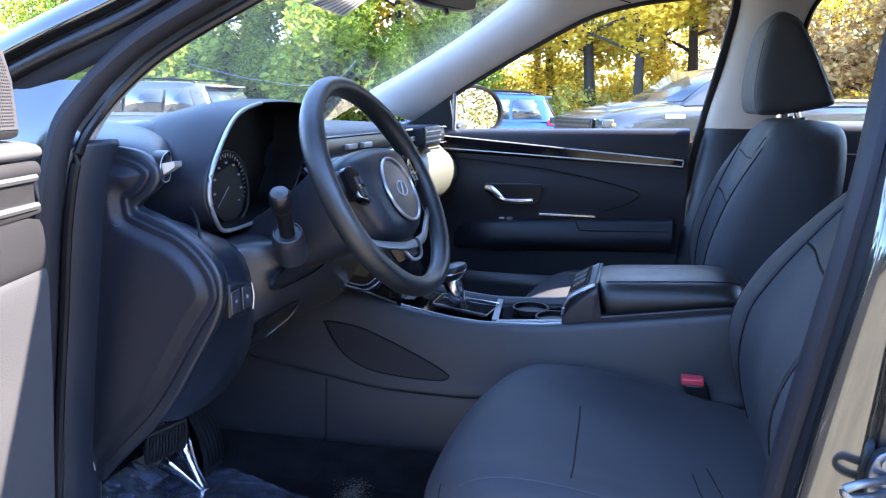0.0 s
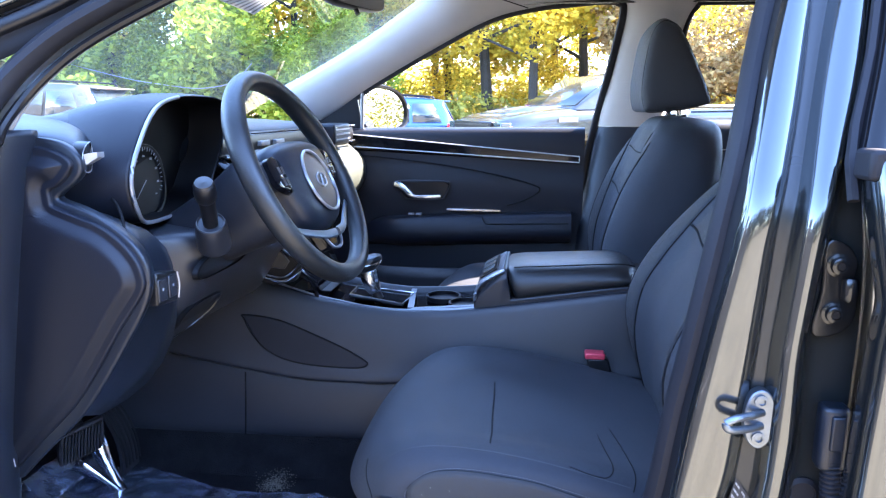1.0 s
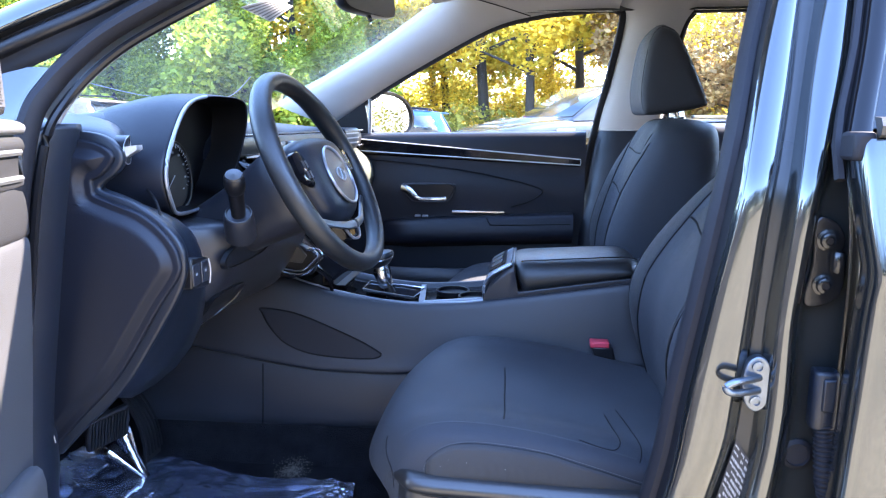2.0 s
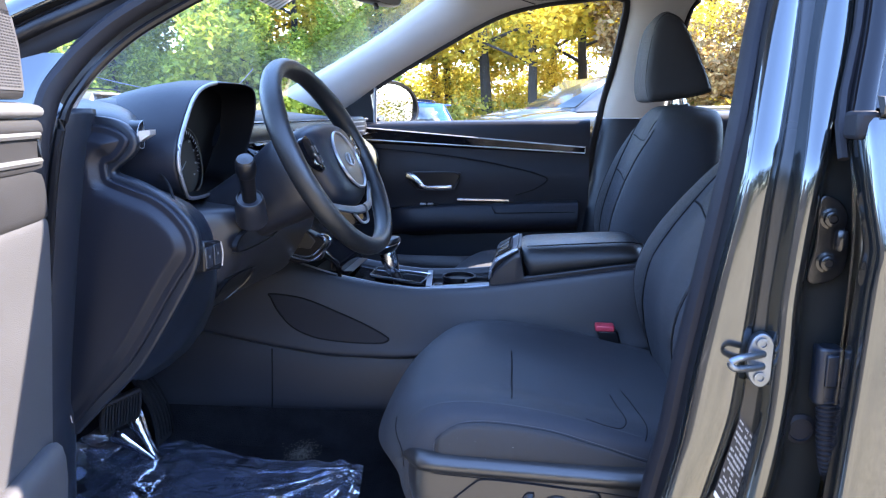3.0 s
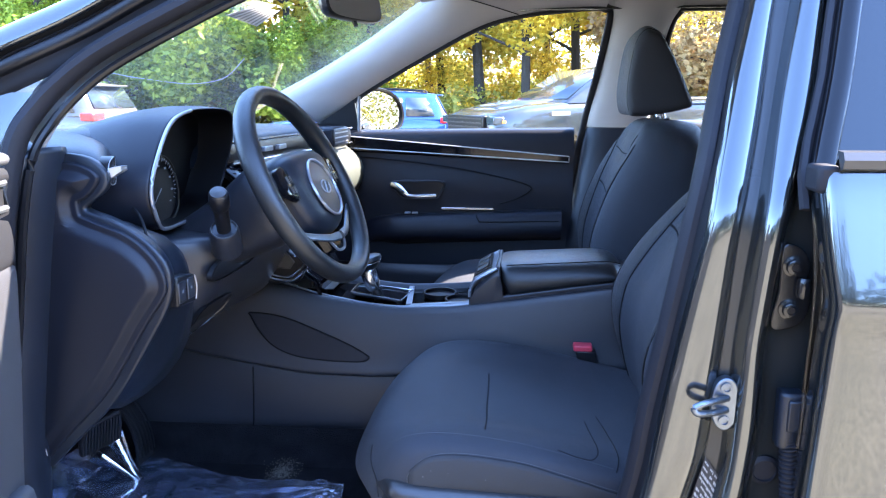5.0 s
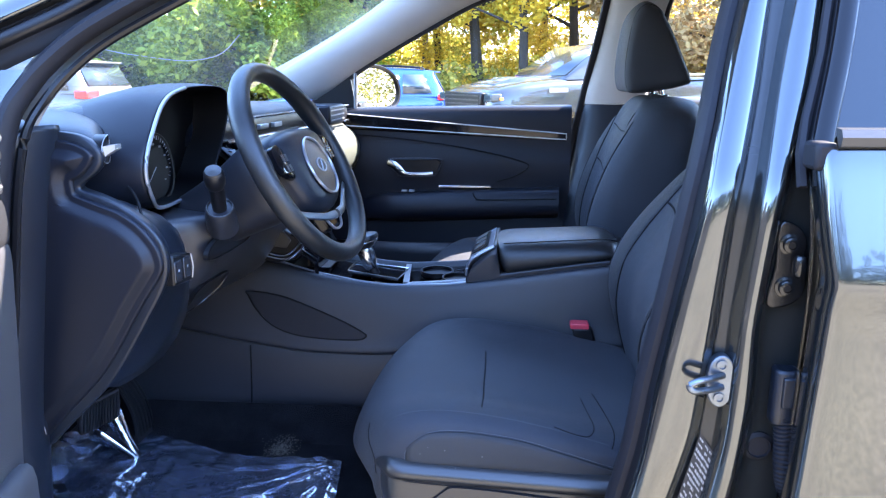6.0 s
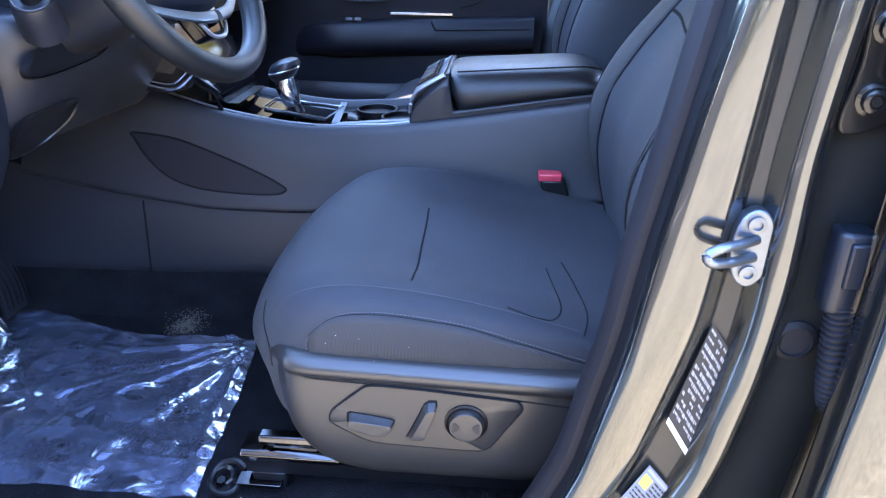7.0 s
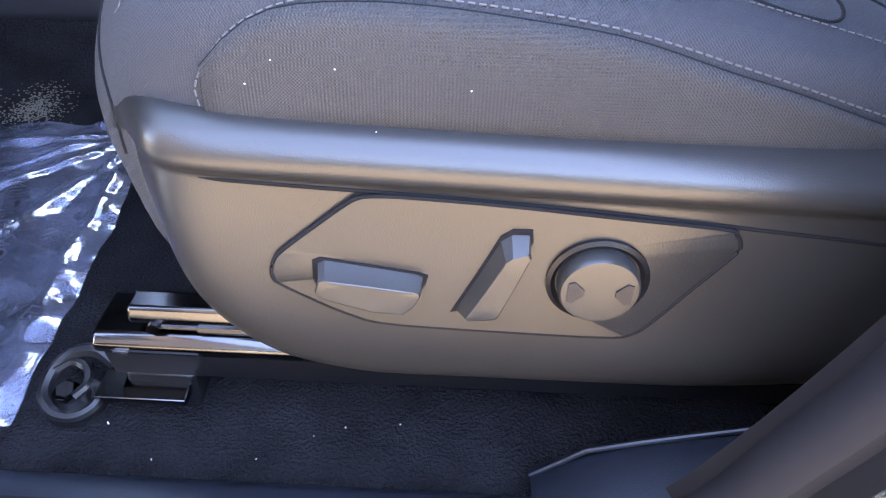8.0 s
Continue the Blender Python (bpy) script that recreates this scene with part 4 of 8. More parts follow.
# ---- dashboard ----
def build_dashboard():
    d = thing("dashboard", (-0.4, 0, 0.75), "black soft-touch dashboard with chrome cluster frame and slim vents", "dashboard")
    # top pad: a low roll that falls towards the passenger side
    rows = []
    for y in np.linspace(-0.70, 0.705, 36):
        k = math.exp(-((y + 0.37) / 0.20) ** 2)
        lift = ip(y, (-0.7, 1.105), (-0.55, 1.118), (-0.1, 1.112), (0.3, 1.105), (0.7, 1.088))
        xe = ip(y, (-0.70, -0.37), (-0.55, -0.33), (-0.2, -0.30), (0.7, -0.235))
        drop = ip(y, (-0.15, 1.0), (0.15, 0.0))
        rows.append([(-0.80, y, lift - 0.01 - 0.05 * drop), (-0.70, y, lift + 0.004 - 0.045 * drop), (-0.55, y, lift + 0.012 + 0.012 * k - 0.038 * drop), (-0.42, y, lift + 0.012 + 0.03 * k - 0.020 * drop), (xe - 0.03, y, lift + 0.004 + 0.03 * k), (xe, y, lift - 0.012 + 0.02 * k), (xe + 0.006, y, lift - 0.035), (xe - 0.01, y, lift - 0.07)])
    part("top_pad", sheet(rows), M_SOFT, d, sub=1)
    # front face under the pad, from the passenger side to the column
    rows = []
    for y in np.linspace(-0.16, 0.705, 20):
        xe = ip(y, (-0.16, -0.30), (0.7, -0.235))
        rows.append([(xe - 0.02, y, 1.06), (xe - 0.012, y, 1.03), (xe + 0.035, y, 1.005), (xe + 0.055, y, 0.965), (xe + 0.05, y, 0.91), (xe + 0.015, y, 0.865), (xe - 0.06, y, 0.84), (xe - 0.2, y, 0.80), (xe - 0.35, y, 0.76)])
    part("passenger_face", sheet(rows), M_GREYPLAST, d, "light grey-green lower face on the passenger side", sub=1)
    # vent band across
    rows = []
    for y in np.linspace(-0.14, 0.69, 16):
        xe = ip(y, (-0.14, -0.285), (0.7, -0.222))
        rows.append([(xe - 0.02, y, 1.088), (xe, y, 1.084), (xe + 0.004, y, 1.066), (xe, y, 1.046), (xe - 0.02, y, 1.042)])
    part("vent_band", sheet(rows), M_BLACK, d, "slim black vent band")
    for z, r in ((1.0885, 0.0035), (1.0415, 0.0035)):
        part("bright_line", tube([(ip(y, (-0.14, -0.28), (0.7, -0.216)), y, z) for y in np.linspace(-0.13, 0.69, 10)], r, 6), M_CHROME, d)
    for y in (0.02, 0.10, 0.40, 0.47):
        x = ip(y, (-0.14, -0.278), (0.7, -0.214))
        part("vent_vane", box(x - 0.012, x + 0.006, y, y + 0.055, 1.058, 1.070), M_SILVER, d, bevel=0.002)
    part("right_vent", loft([[(x, y, z) for y, z in ((0.43, 1.040), (0.60, 1.040), (0.60, 1.098), (0.43, 1.098))] for x in (-0.28, -0.205)]), M_DASH, d, "framed side vent", bevel=0.008)
    for z in (1.052, 1.066, 1.080):
        part("vent_slat", box(-0.21, -0.2035, 0.44, 0.592, z, z + 0.004), M_SILVER, d)
    # panel at the driver's door end
    def cap_left(z):
        return ip(z, (0.62, -0.384), (0.75, -0.372), (0.95, -0.345), (1.06, -0.322), (1.11, -0.310))
    cap = [(0.622, -0.380), (0.675, -0.330), (0.75, -0.258), (0.857, -0.187), (0.905, -0.1535), (0.93, -0.1515), (0.953, -0.161), (0.977, -0.182), (0.9945, -0.208), (1.004, -0.233), (1.0165, -0.266), (1.020, -0.2715), (1.026, -0.2725), (1.0385, -0.2725), (1.0425, -0.263), (1.052, -0.251), (1.065, -0.2405), (1.074, -0.2385), (1.082, -0.244), (1.088, -0.254), (1.093, -0.270), (1.096, -0.295), (1.097, -0.308)]
    cap = sorted(curve(cap, 160))
    edge = np.array([(x, z) for z, x in cap])
    def from_edge(x, z):
        """Distance from the panel's rounded front edge."""
        a, b = edge[:-1], edge[1:]
        ab = b - a
        u = np.clip(((np.array((x, z)) - a) * ab).sum(1) / (ab * ab).sum(1), 0, 1)
        return float(np.sqrt(((a + ab * u[:, None] - (x, z)) ** 2).sum(1)).min())
    def face_y(e):
        return ip(e, (0.0, -0.686), (0.0015, -0.690), (0.003, -0.691), (0.0115, -0.691), (0.0135, -0.6925), (0.0225, -0.700), (0.0245, -0.701), (0.05, -0.702))
    rows = []
    for z in np.concatenate([np.linspace(0.624, 0.99, 60), np.linspace(0.992, 1.0968, 76)]):
        xr, xl = ip(z, *cap), cap_left(z)
        row = [(xr, -0.672, z)]
        for e in (0.0, 0.0008, 0.0016, 0.003, 0.005, 0.007, 0.009, 0.011, 0.012, 0.0135, 0.0155, 0.018, 0.0205, 0.0225, 0.024, 0.026, 0.03, 0.036, 0.044, 0.054, 0.068, 0.085, 0.11, 0.14, 0.18, 0.24):
            x = xr - 0.026 - (e - 0.026) / 0.214 * max(0.0, xr - 0.026 - xl) if e > 0.026 else xr - e
            row.append((x, face_y(from_edge(x, z)), z))
        rows.append(row)
    part("end_panel", sheet(rows), M_DASH, d, "grained end panel with a bevelled raised field")
    # dark surround that carries the panel and shows as a rim above both of its lobes
    rim = [(0.612, -0.372), (0.66, -0.325), (0.735, -0.250), (0.84, -0.180), (0.89, -0.152), (0.924, -0.1455), (0.952, -0.152), (0.979, -0.174), (1.002, -0.207), (1.0155, -0.236), (1.0255, -0.264), (1.034, -0.2605), (1.047, -0.242), (1.060, -0.2305), (1.072, -0.2285), (1.083, -0.232), (1.096, -0.246), (1.104, -0.266), (1.108, -0.30), (1.109, -0.33)]
    rows = []
    rim = sorted(curve(rim, 160))
    for z in np.concatenate([np.linspace(0.62, 0.98, 40), np.linspace(0.985, 1.108, 60)]):
        xr = ip(z, *rim)
        rows.append([(cap_left(z) - 0.012, -0.684, z), (xr - 0.03, -0.685, z), (xr - 0.006, -0.685, z), (xr - 0.002, -0.684, z), (xr - 0.0005, -0.682, z), (xr, -0.678, z), (xr - 0.006, -0.662, z)])
    part("end_surround", sheet(rows), M_SOFT, d, "smooth dark rim round the end panel", sharp=60)
    part("trim_line", tube(curve([(-0.307, -0.7005, 1.094), (-0.323, -0.7005, 1.048), (-0.337, -0.7005, 0.984), (-0.346, -0.7005, 0.88), (-0.354, -0.7005, 0.78), (-0.363, -0.7005, 0.684), (-0.360, -0.7005, 0.647)], 30), 0.0008, 5), M_SILVER, d)
    # corner pad and vent above the end panel
    pod = []
    for t in np.linspace(0, 1, 12):
        y = -0.690 + 0.17 * t
        e = 0.006 * (1 - smooth01(t / 0.08))
        xe = ip(t, (0, -0.232), (0.2, -0.236), (0.45, -0.258), (0.7, -0.285), (1, -0.34)) - e
        zt = ip(t, (0, 1.114), (0.3, 1.126), (0.6, 1.134), (1, 1.138)) - e
        zf = ip(t, (0, 1.070), (0.5, 1.085), (1, 1.11))
        pod.append([(-0.54, y, zt + 0.006), (-0.44, y, zt + 0.005), (xe - 0.10, y, zt - 0.002), (xe - 0.055, y, zt - 0.007), (xe - 0.026, y, zt - 0.014), (xe - 0.008, y, zt - 0.026), (xe, y, zf), (xe - 0.006, y, zf - 0.014), (xe - 0.030, y, zf - 0.022), (-0.44, y, zf - 0.03), (-0.54, y, zf - 0.03)])
    part("corner_pad", loft(pod), M_SOFT, d, "smooth pad over the corner of the dashboard", sub=1)
    def pad_x(y):
        return ip(y, (-0.69, -0.232), (-0.656, -0.236), (-0.6135, -0.258), (-0.571, -0.285))
    slit = curve([(-0.674, 1.064), (-0.677, 1.080), (-0.668, 1.094), (-0.652, 1.100), (-0.636, 1.097), (-0.634, 1.084), (-0.646, 1.068), (-0.662, 1.060)], 30, True)
    def slit_ring(g, lift):
        ring = [(-0.655 + (y + 0.655) * g, 1.080 + (z - 1.080) * g) for y, z in slit]
        return [(pad_x(y) + lift, y, z) for y, z in ring]
    vent = part("side_vent", loft([slit_ring(1.02, -0.03), slit_ring(1.0, 0.0025), slit_ring(0.94, 0.003), slit_ring(0.88, 0.001), slit_ring(0.5, 0.001)]), M_BLACK, d, "dark almond-shaped side vent")
    part("vent_bezel", tube(slit_ring(0.98, 0.003), 0.0008, 6, closed=True), M_SILVER, vent)
    part("vent_tab", loft([[(pad_x(y) - 0.004, y, z) for y, z in ((-0.672, 1.066), (-0.640, 1.066), (-0.640, 1.084), (-0.672, 1.084))], [(pad_x(-0.65) + 0.020, y, z) for y, z in ((-0.662, 1.080), (-0.646, 1.080), (-0.646, 1.087), (-0.662, 1.087))]]), M_SILVER, vent, "silver vent tab")
    # lower shelf that sweeps from the end panel to the column
    rows = []
    for t in np.linspace(0, 1, 14):
        y = -0.69 + 0.165 * t
        xe = ip(t, (0, -0.205), (0.3, -0.180), (0.7, -0.175), (1, -0.19))
        zt = ip(t, (0, 1.008), (0.35, 1.004), (1, 0.958))
        rows.append([(-0.40, y, zt + 0.03), (-0.32, y, zt + 0.012), (xe - 0.05, y, zt), (xe - 0.012, y, zt - 0.020), (xe + ip(t, (0, 0.03), (1, -0.005)), y, zt - 0.075), (xe + ip(t, (0, 0.025), (1, -0.005)), y, zt - 0.11), (xe - 0.01, y, zt - 0.17), (xe - 0.06, y, zt - 0.255), (xe - 0.15, y, zt - 0.31)])
    part("lower_shelf", sheet(rows), M_SOFT, d, sub=1)
    part("shelf_seam", tube(curve([(-0.30, -0.565, 1.030), (-0.245, -0.60, 1.0195), (-0.213, -0.63, 1.003), (-0.192, -0.655, 0.975)], 16), 0.0022, 6), M_SEAM, d)
    # switch bank beside the column
    bank = part("switch_bank", loft([[(-0.150 + o, y, z) for y, z in ((-0.668, 0.880), (-0.612, 0.874), (-0.610, 0.918), (-0.666, 0.926))] for o in (-0.03, 0.004)]), M_BLACK, d, bevel=0.003)
    for y in (-0.654, -0.626):
        part("rocker_switch", box(-0.148, -0.1445, y - 0.011, y + 0.011, 0.884, 0.916), M_PLASTIC, bank, bevel=0.002)
        part("switch_mark", box(-0.1445, -0.1441, y - 0.002, y + 0.002, 0.899, 0.903), M_DIALMARK, bank)
    part("bank_edge", tube(curve([(-0.147, -0.609, 0.878), (-0.145, -0.608, 0.898), (-0.147, -0.609, 0.916)], 10), 0.0012, 6), M_SILVER, bank)
    # knee panel under the column; flush black patches paint its recess and pocket shade
    def knee_x(y, z):
        return ip(z, (0.765, -0.25), (0.80, -0.215), (0.845, -0.185), (0.885, -0.165), (0.925, -0.160), (0.965, -0.172), (1.0, -0.20)) + 0.03 * (y + 0.528) / 0.35
    rows = []
    for t in np.linspace(0, 1, 12):
        y = -0.528 + 0.353 * t
        back = 0.05 if t == 0 else 0.0
        rows.append([(-0.27, y, 0.958)] + [(knee_x(y, z) - back, y, z) for z in (0.952, 0.942, 0.925, 0.905, 0.885, 0.865, 0.845, 0.82, 0.80, 0.78, 0.765)] + [(-0.36, y, 0.74), (-0.6, y, 0.72)])
    knee = part("knee_panel", sheet(rows), M_PLASTIC, d, "dark grey panel below the steering column", sub=1)
    def shade_patch(name, outline, label):
        q = curve(outline, 36, True)
        oc = np.mean(np.array(q), 0)
        def rg(g, lift):
            return [(knee_x(oc[0] + (y - oc[0]) * g, oc[1] + (z - oc[1]) * g) + lift, oc[0] + (y - oc[0]) * g, oc[1] + (z - oc[1]) * g) for y, z in q]
        part(name, loft([rg(1.06, -0.004), rg(1.05, 0.004), rg(1.0, 0.005), rg(0.96, 0.002), rg(0.5, 0.002), rg(0.05, 0.002)]), M_BLACK, knee, label)
    shade_patch("column_recess_shade", [(-0.52, 0.890), (-0.50, 0.908), (-0.44, 0.918), (-0.38, 0.915), (-0.355, 0.902), (-0.38, 0.887), (-0.44, 0.879), (-0.50, 0.878)], "flush black patch as the shade of a recess under the steering column")
    shade_patch("pocket_shade", [(-0.50, 0.80), (-0.49, 0.825), (-0.43, 0.832), (-0.395, 0.825), (-0.40, 0.795), (-0.43, 0.770), (-0.48, 0.768)], "flush black patch as the shade of a lower pocket")
    # centre stack: gloss panel and a bright U at its foot
    rows = []
    for y in np.linspace(-0.18, 0.16, 8):
        n = y * 0.60
        rows.append([(-0.285, y, 1.04), (-0.235, y, 1.0), (-0.215, y, 0.94), (-0.19, y, 0.87), (-0.15, 0.6 * y + 0.4 * n, 0.82), (-0.11, n, 0.775), (-0.10, n, 0.74)])
    part("centre_fascia", sheet(rows), M_GLOSS, d, "gloss black centre stack", solid=0.006)
    part("fascia_side", prism([(-0.26, 0.90), (-0.17, 0.875), (-0.115, 0.85), (-0.105, 0.835), (-0.12, 0.80), (-0.17, 0.79), (-0.28, 0.82)], -0.192, -0.165), M_BLACK, d, bevel=0.004)
    part("fascia_pocket", prism([(-0.20, 0.868), (-0.145, 0.862), (-0.128, 0.842), (-0.14, 0.825), (-0.19, 0.83)], -0.1945, -0.19), M_TRIM, d, bevel=0.002)
    for off, r in ((0.0, 0.003), (0.016, 0.0022)):
        k = 1 - off * 11
        u = [(-0.160 + (x + 0.160) * k, -0.196, 0.845 + (z - 0.845) * k) for x, z in ((-0.245, 0.828), (-0.20, 0.812), (-0.16, 0.802), (-0.135, 0.803), (-0.112, 0.820), (-0.094, 0.843), (-0.106, 0.856), (-0.122, 0.856))]
        part("chrome_u", tube(curve(u, 24), r, 6), M_CHROME, d)
    # instrument cluster: hood, frame and dials
    hood_o = curve([(-0.215, -0.585, 0.995), (-0.213, -0.602, 1.040), (-0.213, -0.580, 1.085), (-0.222, -0.510, 1.140), (-0.228, -0.43, 1.160), (-0.226, -0.33, 1.164), (-0.222, -0.262, 1.158), (-0.226, -0.235, 1.135), (-0.235, -0.228, 1.09), (-0.255, -0.235, 1.02), (-0.262, -0.27, 0.975), (-0.25, -0.40, 0.968), (-0.232, -0.53, 0.972)], 60, True)
    cy, cz = -0.42, 1.06
    def ring(dx, g, lift=0.0):
        return [(x + dx, cy + (y - cy) * g, cz + (z - cz) * g + lift) for x, y, z in hood_o]
    part("cluster_hood", loft([ring(-0.34, 1.12, -0.085), ring(-0.24, 1.12, -0.050), ring(-0.14, 1.11, -0.018), ring(-0.06, 1.075), ring(-0.012, 1.02), ring(0.002, 1.0), ring(-0.004, 0.985)], caps=False), M_DASH, d, "black cluster hood", sub=1)
    part("hood_lining", loft([ring(-0.004, 0.986), ring(-0.030, 0.955), ring(-0.062, 0.93), ring(-0.075, 0.90)], caps=False), M_DIAL, d, "matt black lining", sub=1)
    frame_run = [hood_o[i % 60] for i in range(-12, 20)]
    part("cluster_frame", tube([(x + 0.003, y, z) for x, y, z in frame_run], 0.0032, 8), M_SILVER, d, "satin chrome cluster frame")
    face = part("cluster_face", loft([ring(-0.068, 0.915), ring(-0.072, 0.91)]), M_DIAL, d, "black instrument face")
    for y0 in (-0.435,):
        o = (-0.289, y0, 1.026)
        dial = part("dial", lathe([(0.062, 0.0), (0.062, 0.006), (0.057, 0.006), (0.056, 0.001), (0, 0.001)], o, (1, 0, 0.15), 40), M_DIAL, face)
        part("dial_rim", tube([(o[0] + 0.006, y0 + 0.0595 * math.cos(a), o[2] + 0.0595 * math.sin(a)) for a in np.linspace(-0.7, 3.9, 40)], 0.0005, 5), M_TRIM, dial)
        marks = []
        for k in range(33):
            a = -0.7 + 4.6 * k / 32
            r0, r1 = (0.048, 0.055) if k % 2 == 0 else (0.0505, 0.055)
            marks.append(tube([(o[0] + 0.004, y0 + r * math.cos(a), o[2] + r * math.sin(a)) for r in (r0, r1)], 0.0008, 4))
        part("dial_marks", merge(marks), M_DIALMARK, dial)
        nums = [box(o[0] + 0.004, o[0] + 0.005, y0 + 0.040 * math.cos(a) - 0.003, y0 + 0.040 * math.cos(a) + 0.003, o[2] + 0.040 * math.sin(a) - 0.0017, o[2] + 0.040 * math.sin(a) + 0.0017) for a in [-0.7 + 4.6 * k / 8 for k in range(9)]]
        part("dial_numbers", merge(nums), M_DIALMARK, dial)
        part("needle", tube([(o[0] + 0.006, y0, o[2]), (o[0] + 0.006, y0 - 0.035, o[2] - 0.03)], [0.0010, 0.0004], 5), M_DIALMARK, dial)
    return d


build_dashboard()


# ---- steering ----
def build_steering():
    c = Vector((-0.027, -0.400, 1.033))
    n = Vector((math.cos(0.475), math.cos(0.475) * -0.05, math.sin(0.475))).normalized()
    u = Vector((0, 0, 1)).cross(n).normalized()
    v = n.cross(u)
    def at(a, b, h=0.0):
        return c + u * a + v * b + n * h
    w = thing("steering_wheel", tuple(c), "black steering wheel with silver lower spoke and round emblem", "steering wheel")
    R, r = 0.174, 0.0155
    rim = [at(R * math.cos(t), R * math.sin(t)) for t in np.linspace(0, 2 * math.pi, 64, endpoint=False)]
    rings = []
    for k, t in enumerate(np.linspace(0, 2 * math.pi, 65)):
        rad = math.cos(t) * u + math.sin(t) * v
        fat = 1.0 + 0.10 * math.exp(-(((t - 0.55) / 0.25) ** 2)) + 0.10 * math.exp(-(((t - 2.6) / 0.25) ** 2))
        rings.append([c + rad * R + r * fat * (math.cos(a) * rad + 1.15 * math.sin(a) * n) for a in np.linspace(0, 2 * math.pi, 14, endpoint=False)])
    part("rim", loft(rings, caps=False), M_LEATHER, w, "smooth black grained rim")
    # centre pad
    padr = []
    shape = curve([(-0.112, 0.022), (-0.092, 0.056), (0.0, 0.066), (0.092, 0.056), (0.112, 0.022), (0.096, -0.034), (0.066, -0.082), (0.0, -0.098), (-0.066, -0.082), (-0.096, -0.034)], 40, True)
    for g, h in ((0.9, -0.055), (1.0, -0.03), (1.0, -0.005), (0.93, 0.010), (0.75, 0.022), (0.4, 0.025), (0.05, 0.025)):
        padr.append([at(a * g, b * g, h) for a, b in shape])
    part("centre_pad", loft(padr), M_SOFT, w, sub=1)
    part("emblem_ring", tube([at(0.051 * math.cos(t), -0.018 + 0.053 * math.sin(t), 0.0265) for t in np.linspace(0, 2 * math.pi, 40, endpoint=False)], 0.0026, 6, closed=True), M_SILVER, w)
    em = part("emblem_disc", loft([[at(0.049 * g * math.cos(t), -0.018 + 0.051 * g * math.sin(t), h + 0.005) for t in np.linspace(0, 2 * math.pi, 32, endpoint=False)] for g, h in ((1, 0.017), (1, 0.0205), (0.6, 0.0225), (0.1, 0.0228))]), M_TRIM, w, "grey disc with a plain oval emblem")
    part("emblem_oval", tube([at(0.018 * math.cos(t), -0.018 + 0.012 * math.sin(t), 0.0285) for t in np.linspace(0, 2 * math.pi, 24, endpoint=False)], 0.0014, 5, closed=True), M_SILVER, em)
    part("emblem_bar", tube([at(-0.006, -0.028, 0.0288), at(0.006, -0.008, 0.0288)], 0.0014, 5), M_SILVER, em)
    # side spokes
    for s in (-1, 1):
        rows = []
        for q in np.linspace(0, 1, 6):
            a = s * (0.080 + 0.092 * q)
            hw = 0.030 - 0.010 * q
            b0 = 0.012 + 0.008 * q
            rows.append([at(a, b0 - hw, -0.02), at(a, b0 - hw, 0.004), at(a, b0, 0.010 - 0.006 * q), at(a, b0 + hw, 0.004), at(a, b0 + hw, -0.02)])
        part("spoke", loft(rows), M_SOFT, w, sub=1)
        pod = curve([(0.088, -0.022), (0.128, -0.010), (0.136, 0.014), (0.126, 0.036), (0.092, 0.034)], 20, True)
        b = part("button_pad", loft([[at(s * a * g + s * 0.11 * (1 - g), bb * g + 0.01 * (1 - g), h) for a, bb in pod] for g, h in ((1, 0.004), (0.96, 0.012), (0.8, 0.0145), (0.1, 0.0145))]), M_GLOSS, w)
        for k in range(4):
            part("button", loft([[at(s * (0.100 + 0.012 * (k % 2)) + dx, -0.004 + 0.018 * (k // 2) + dy, h) for dx, dy in ((-0.004, -0.006), (0.004, -0.006), (0.004, 0.006), (-0.004, 0.006))] for h in (0.0142, 0.0162)]), M_PLASTIC, b)
        # lower bright spoke arms
        arm = curve([at(s * 0.006, -0.106, 0.010), at(s * 0.045, -0.102, 0.008), at(s * 0.095, -0.086, 0.000), at(s * 0.135, -0.070, -0.004), at(s * 0.160, -0.060, -0.006)], 16)
        part("silver_spoke", tube(arm, [0.0082 - 0.0002 * k for k in range(16)], 8, flat=0.5, up=tuple(n)), M_ZINC, w, "dull silver lower spoke")
    part("lower_spoke", loft([[at(a, b, h) for a, b in ((-0.040, -0.085), (0.040, -0.085), (0.026, -0.128), (-0.026, -0.128))] for h in (-0.026, -0.002)]), M_GLOSS, w, bevel=0.006)
    part("spoke_bezel", tube(curve([at(-0.036, -0.108, 0.001), at(-0.020, -0.126, 0.001), at(0.0, -0.130, 0.002), at(0.020, -0.126, 0.001), at(0.036, -0.108, 0.001)], 18), 0.0026, 6), M_SILVER, w)
    # column shroud
    s = thing("steering_column", tuple(c - 0.2 * n), "dark grey steering column shroud with stalks", "steering column")
    rings = []
    for h, rx, rz, dz in ((-0.035, 0.078, 0.074, 0.0), (-0.06, 0.084, 0.080, 0.0), (-0.10, 0.078, 0.074, -0.004), (-0.16, 0.070, 0.062, -0.008), (-0.24, 0.072, 0.06, -0.01), (-0.33, 0.06, 0.05, -0.01)):
        rings.append([at(rx * math.copysign(abs(math.cos(t)) ** 0.75, math.cos(t)), rz * math.copysign(abs(math.sin(t)) ** 0.75, math.sin(t)) + dz, h) for t in np.linspace(0, 2 * math.pi, 24, endpoint=False)])
    part("shroud", loft(rings), M_PLASTIC, s, sub=1)
    # turn signal stalk, pointing to the door
    base, tip = Vector((-0.128, -0.535, 0.978)), Vector((-0.112, -0.583, 1.041))
    dirn = (tip - base).normalized()
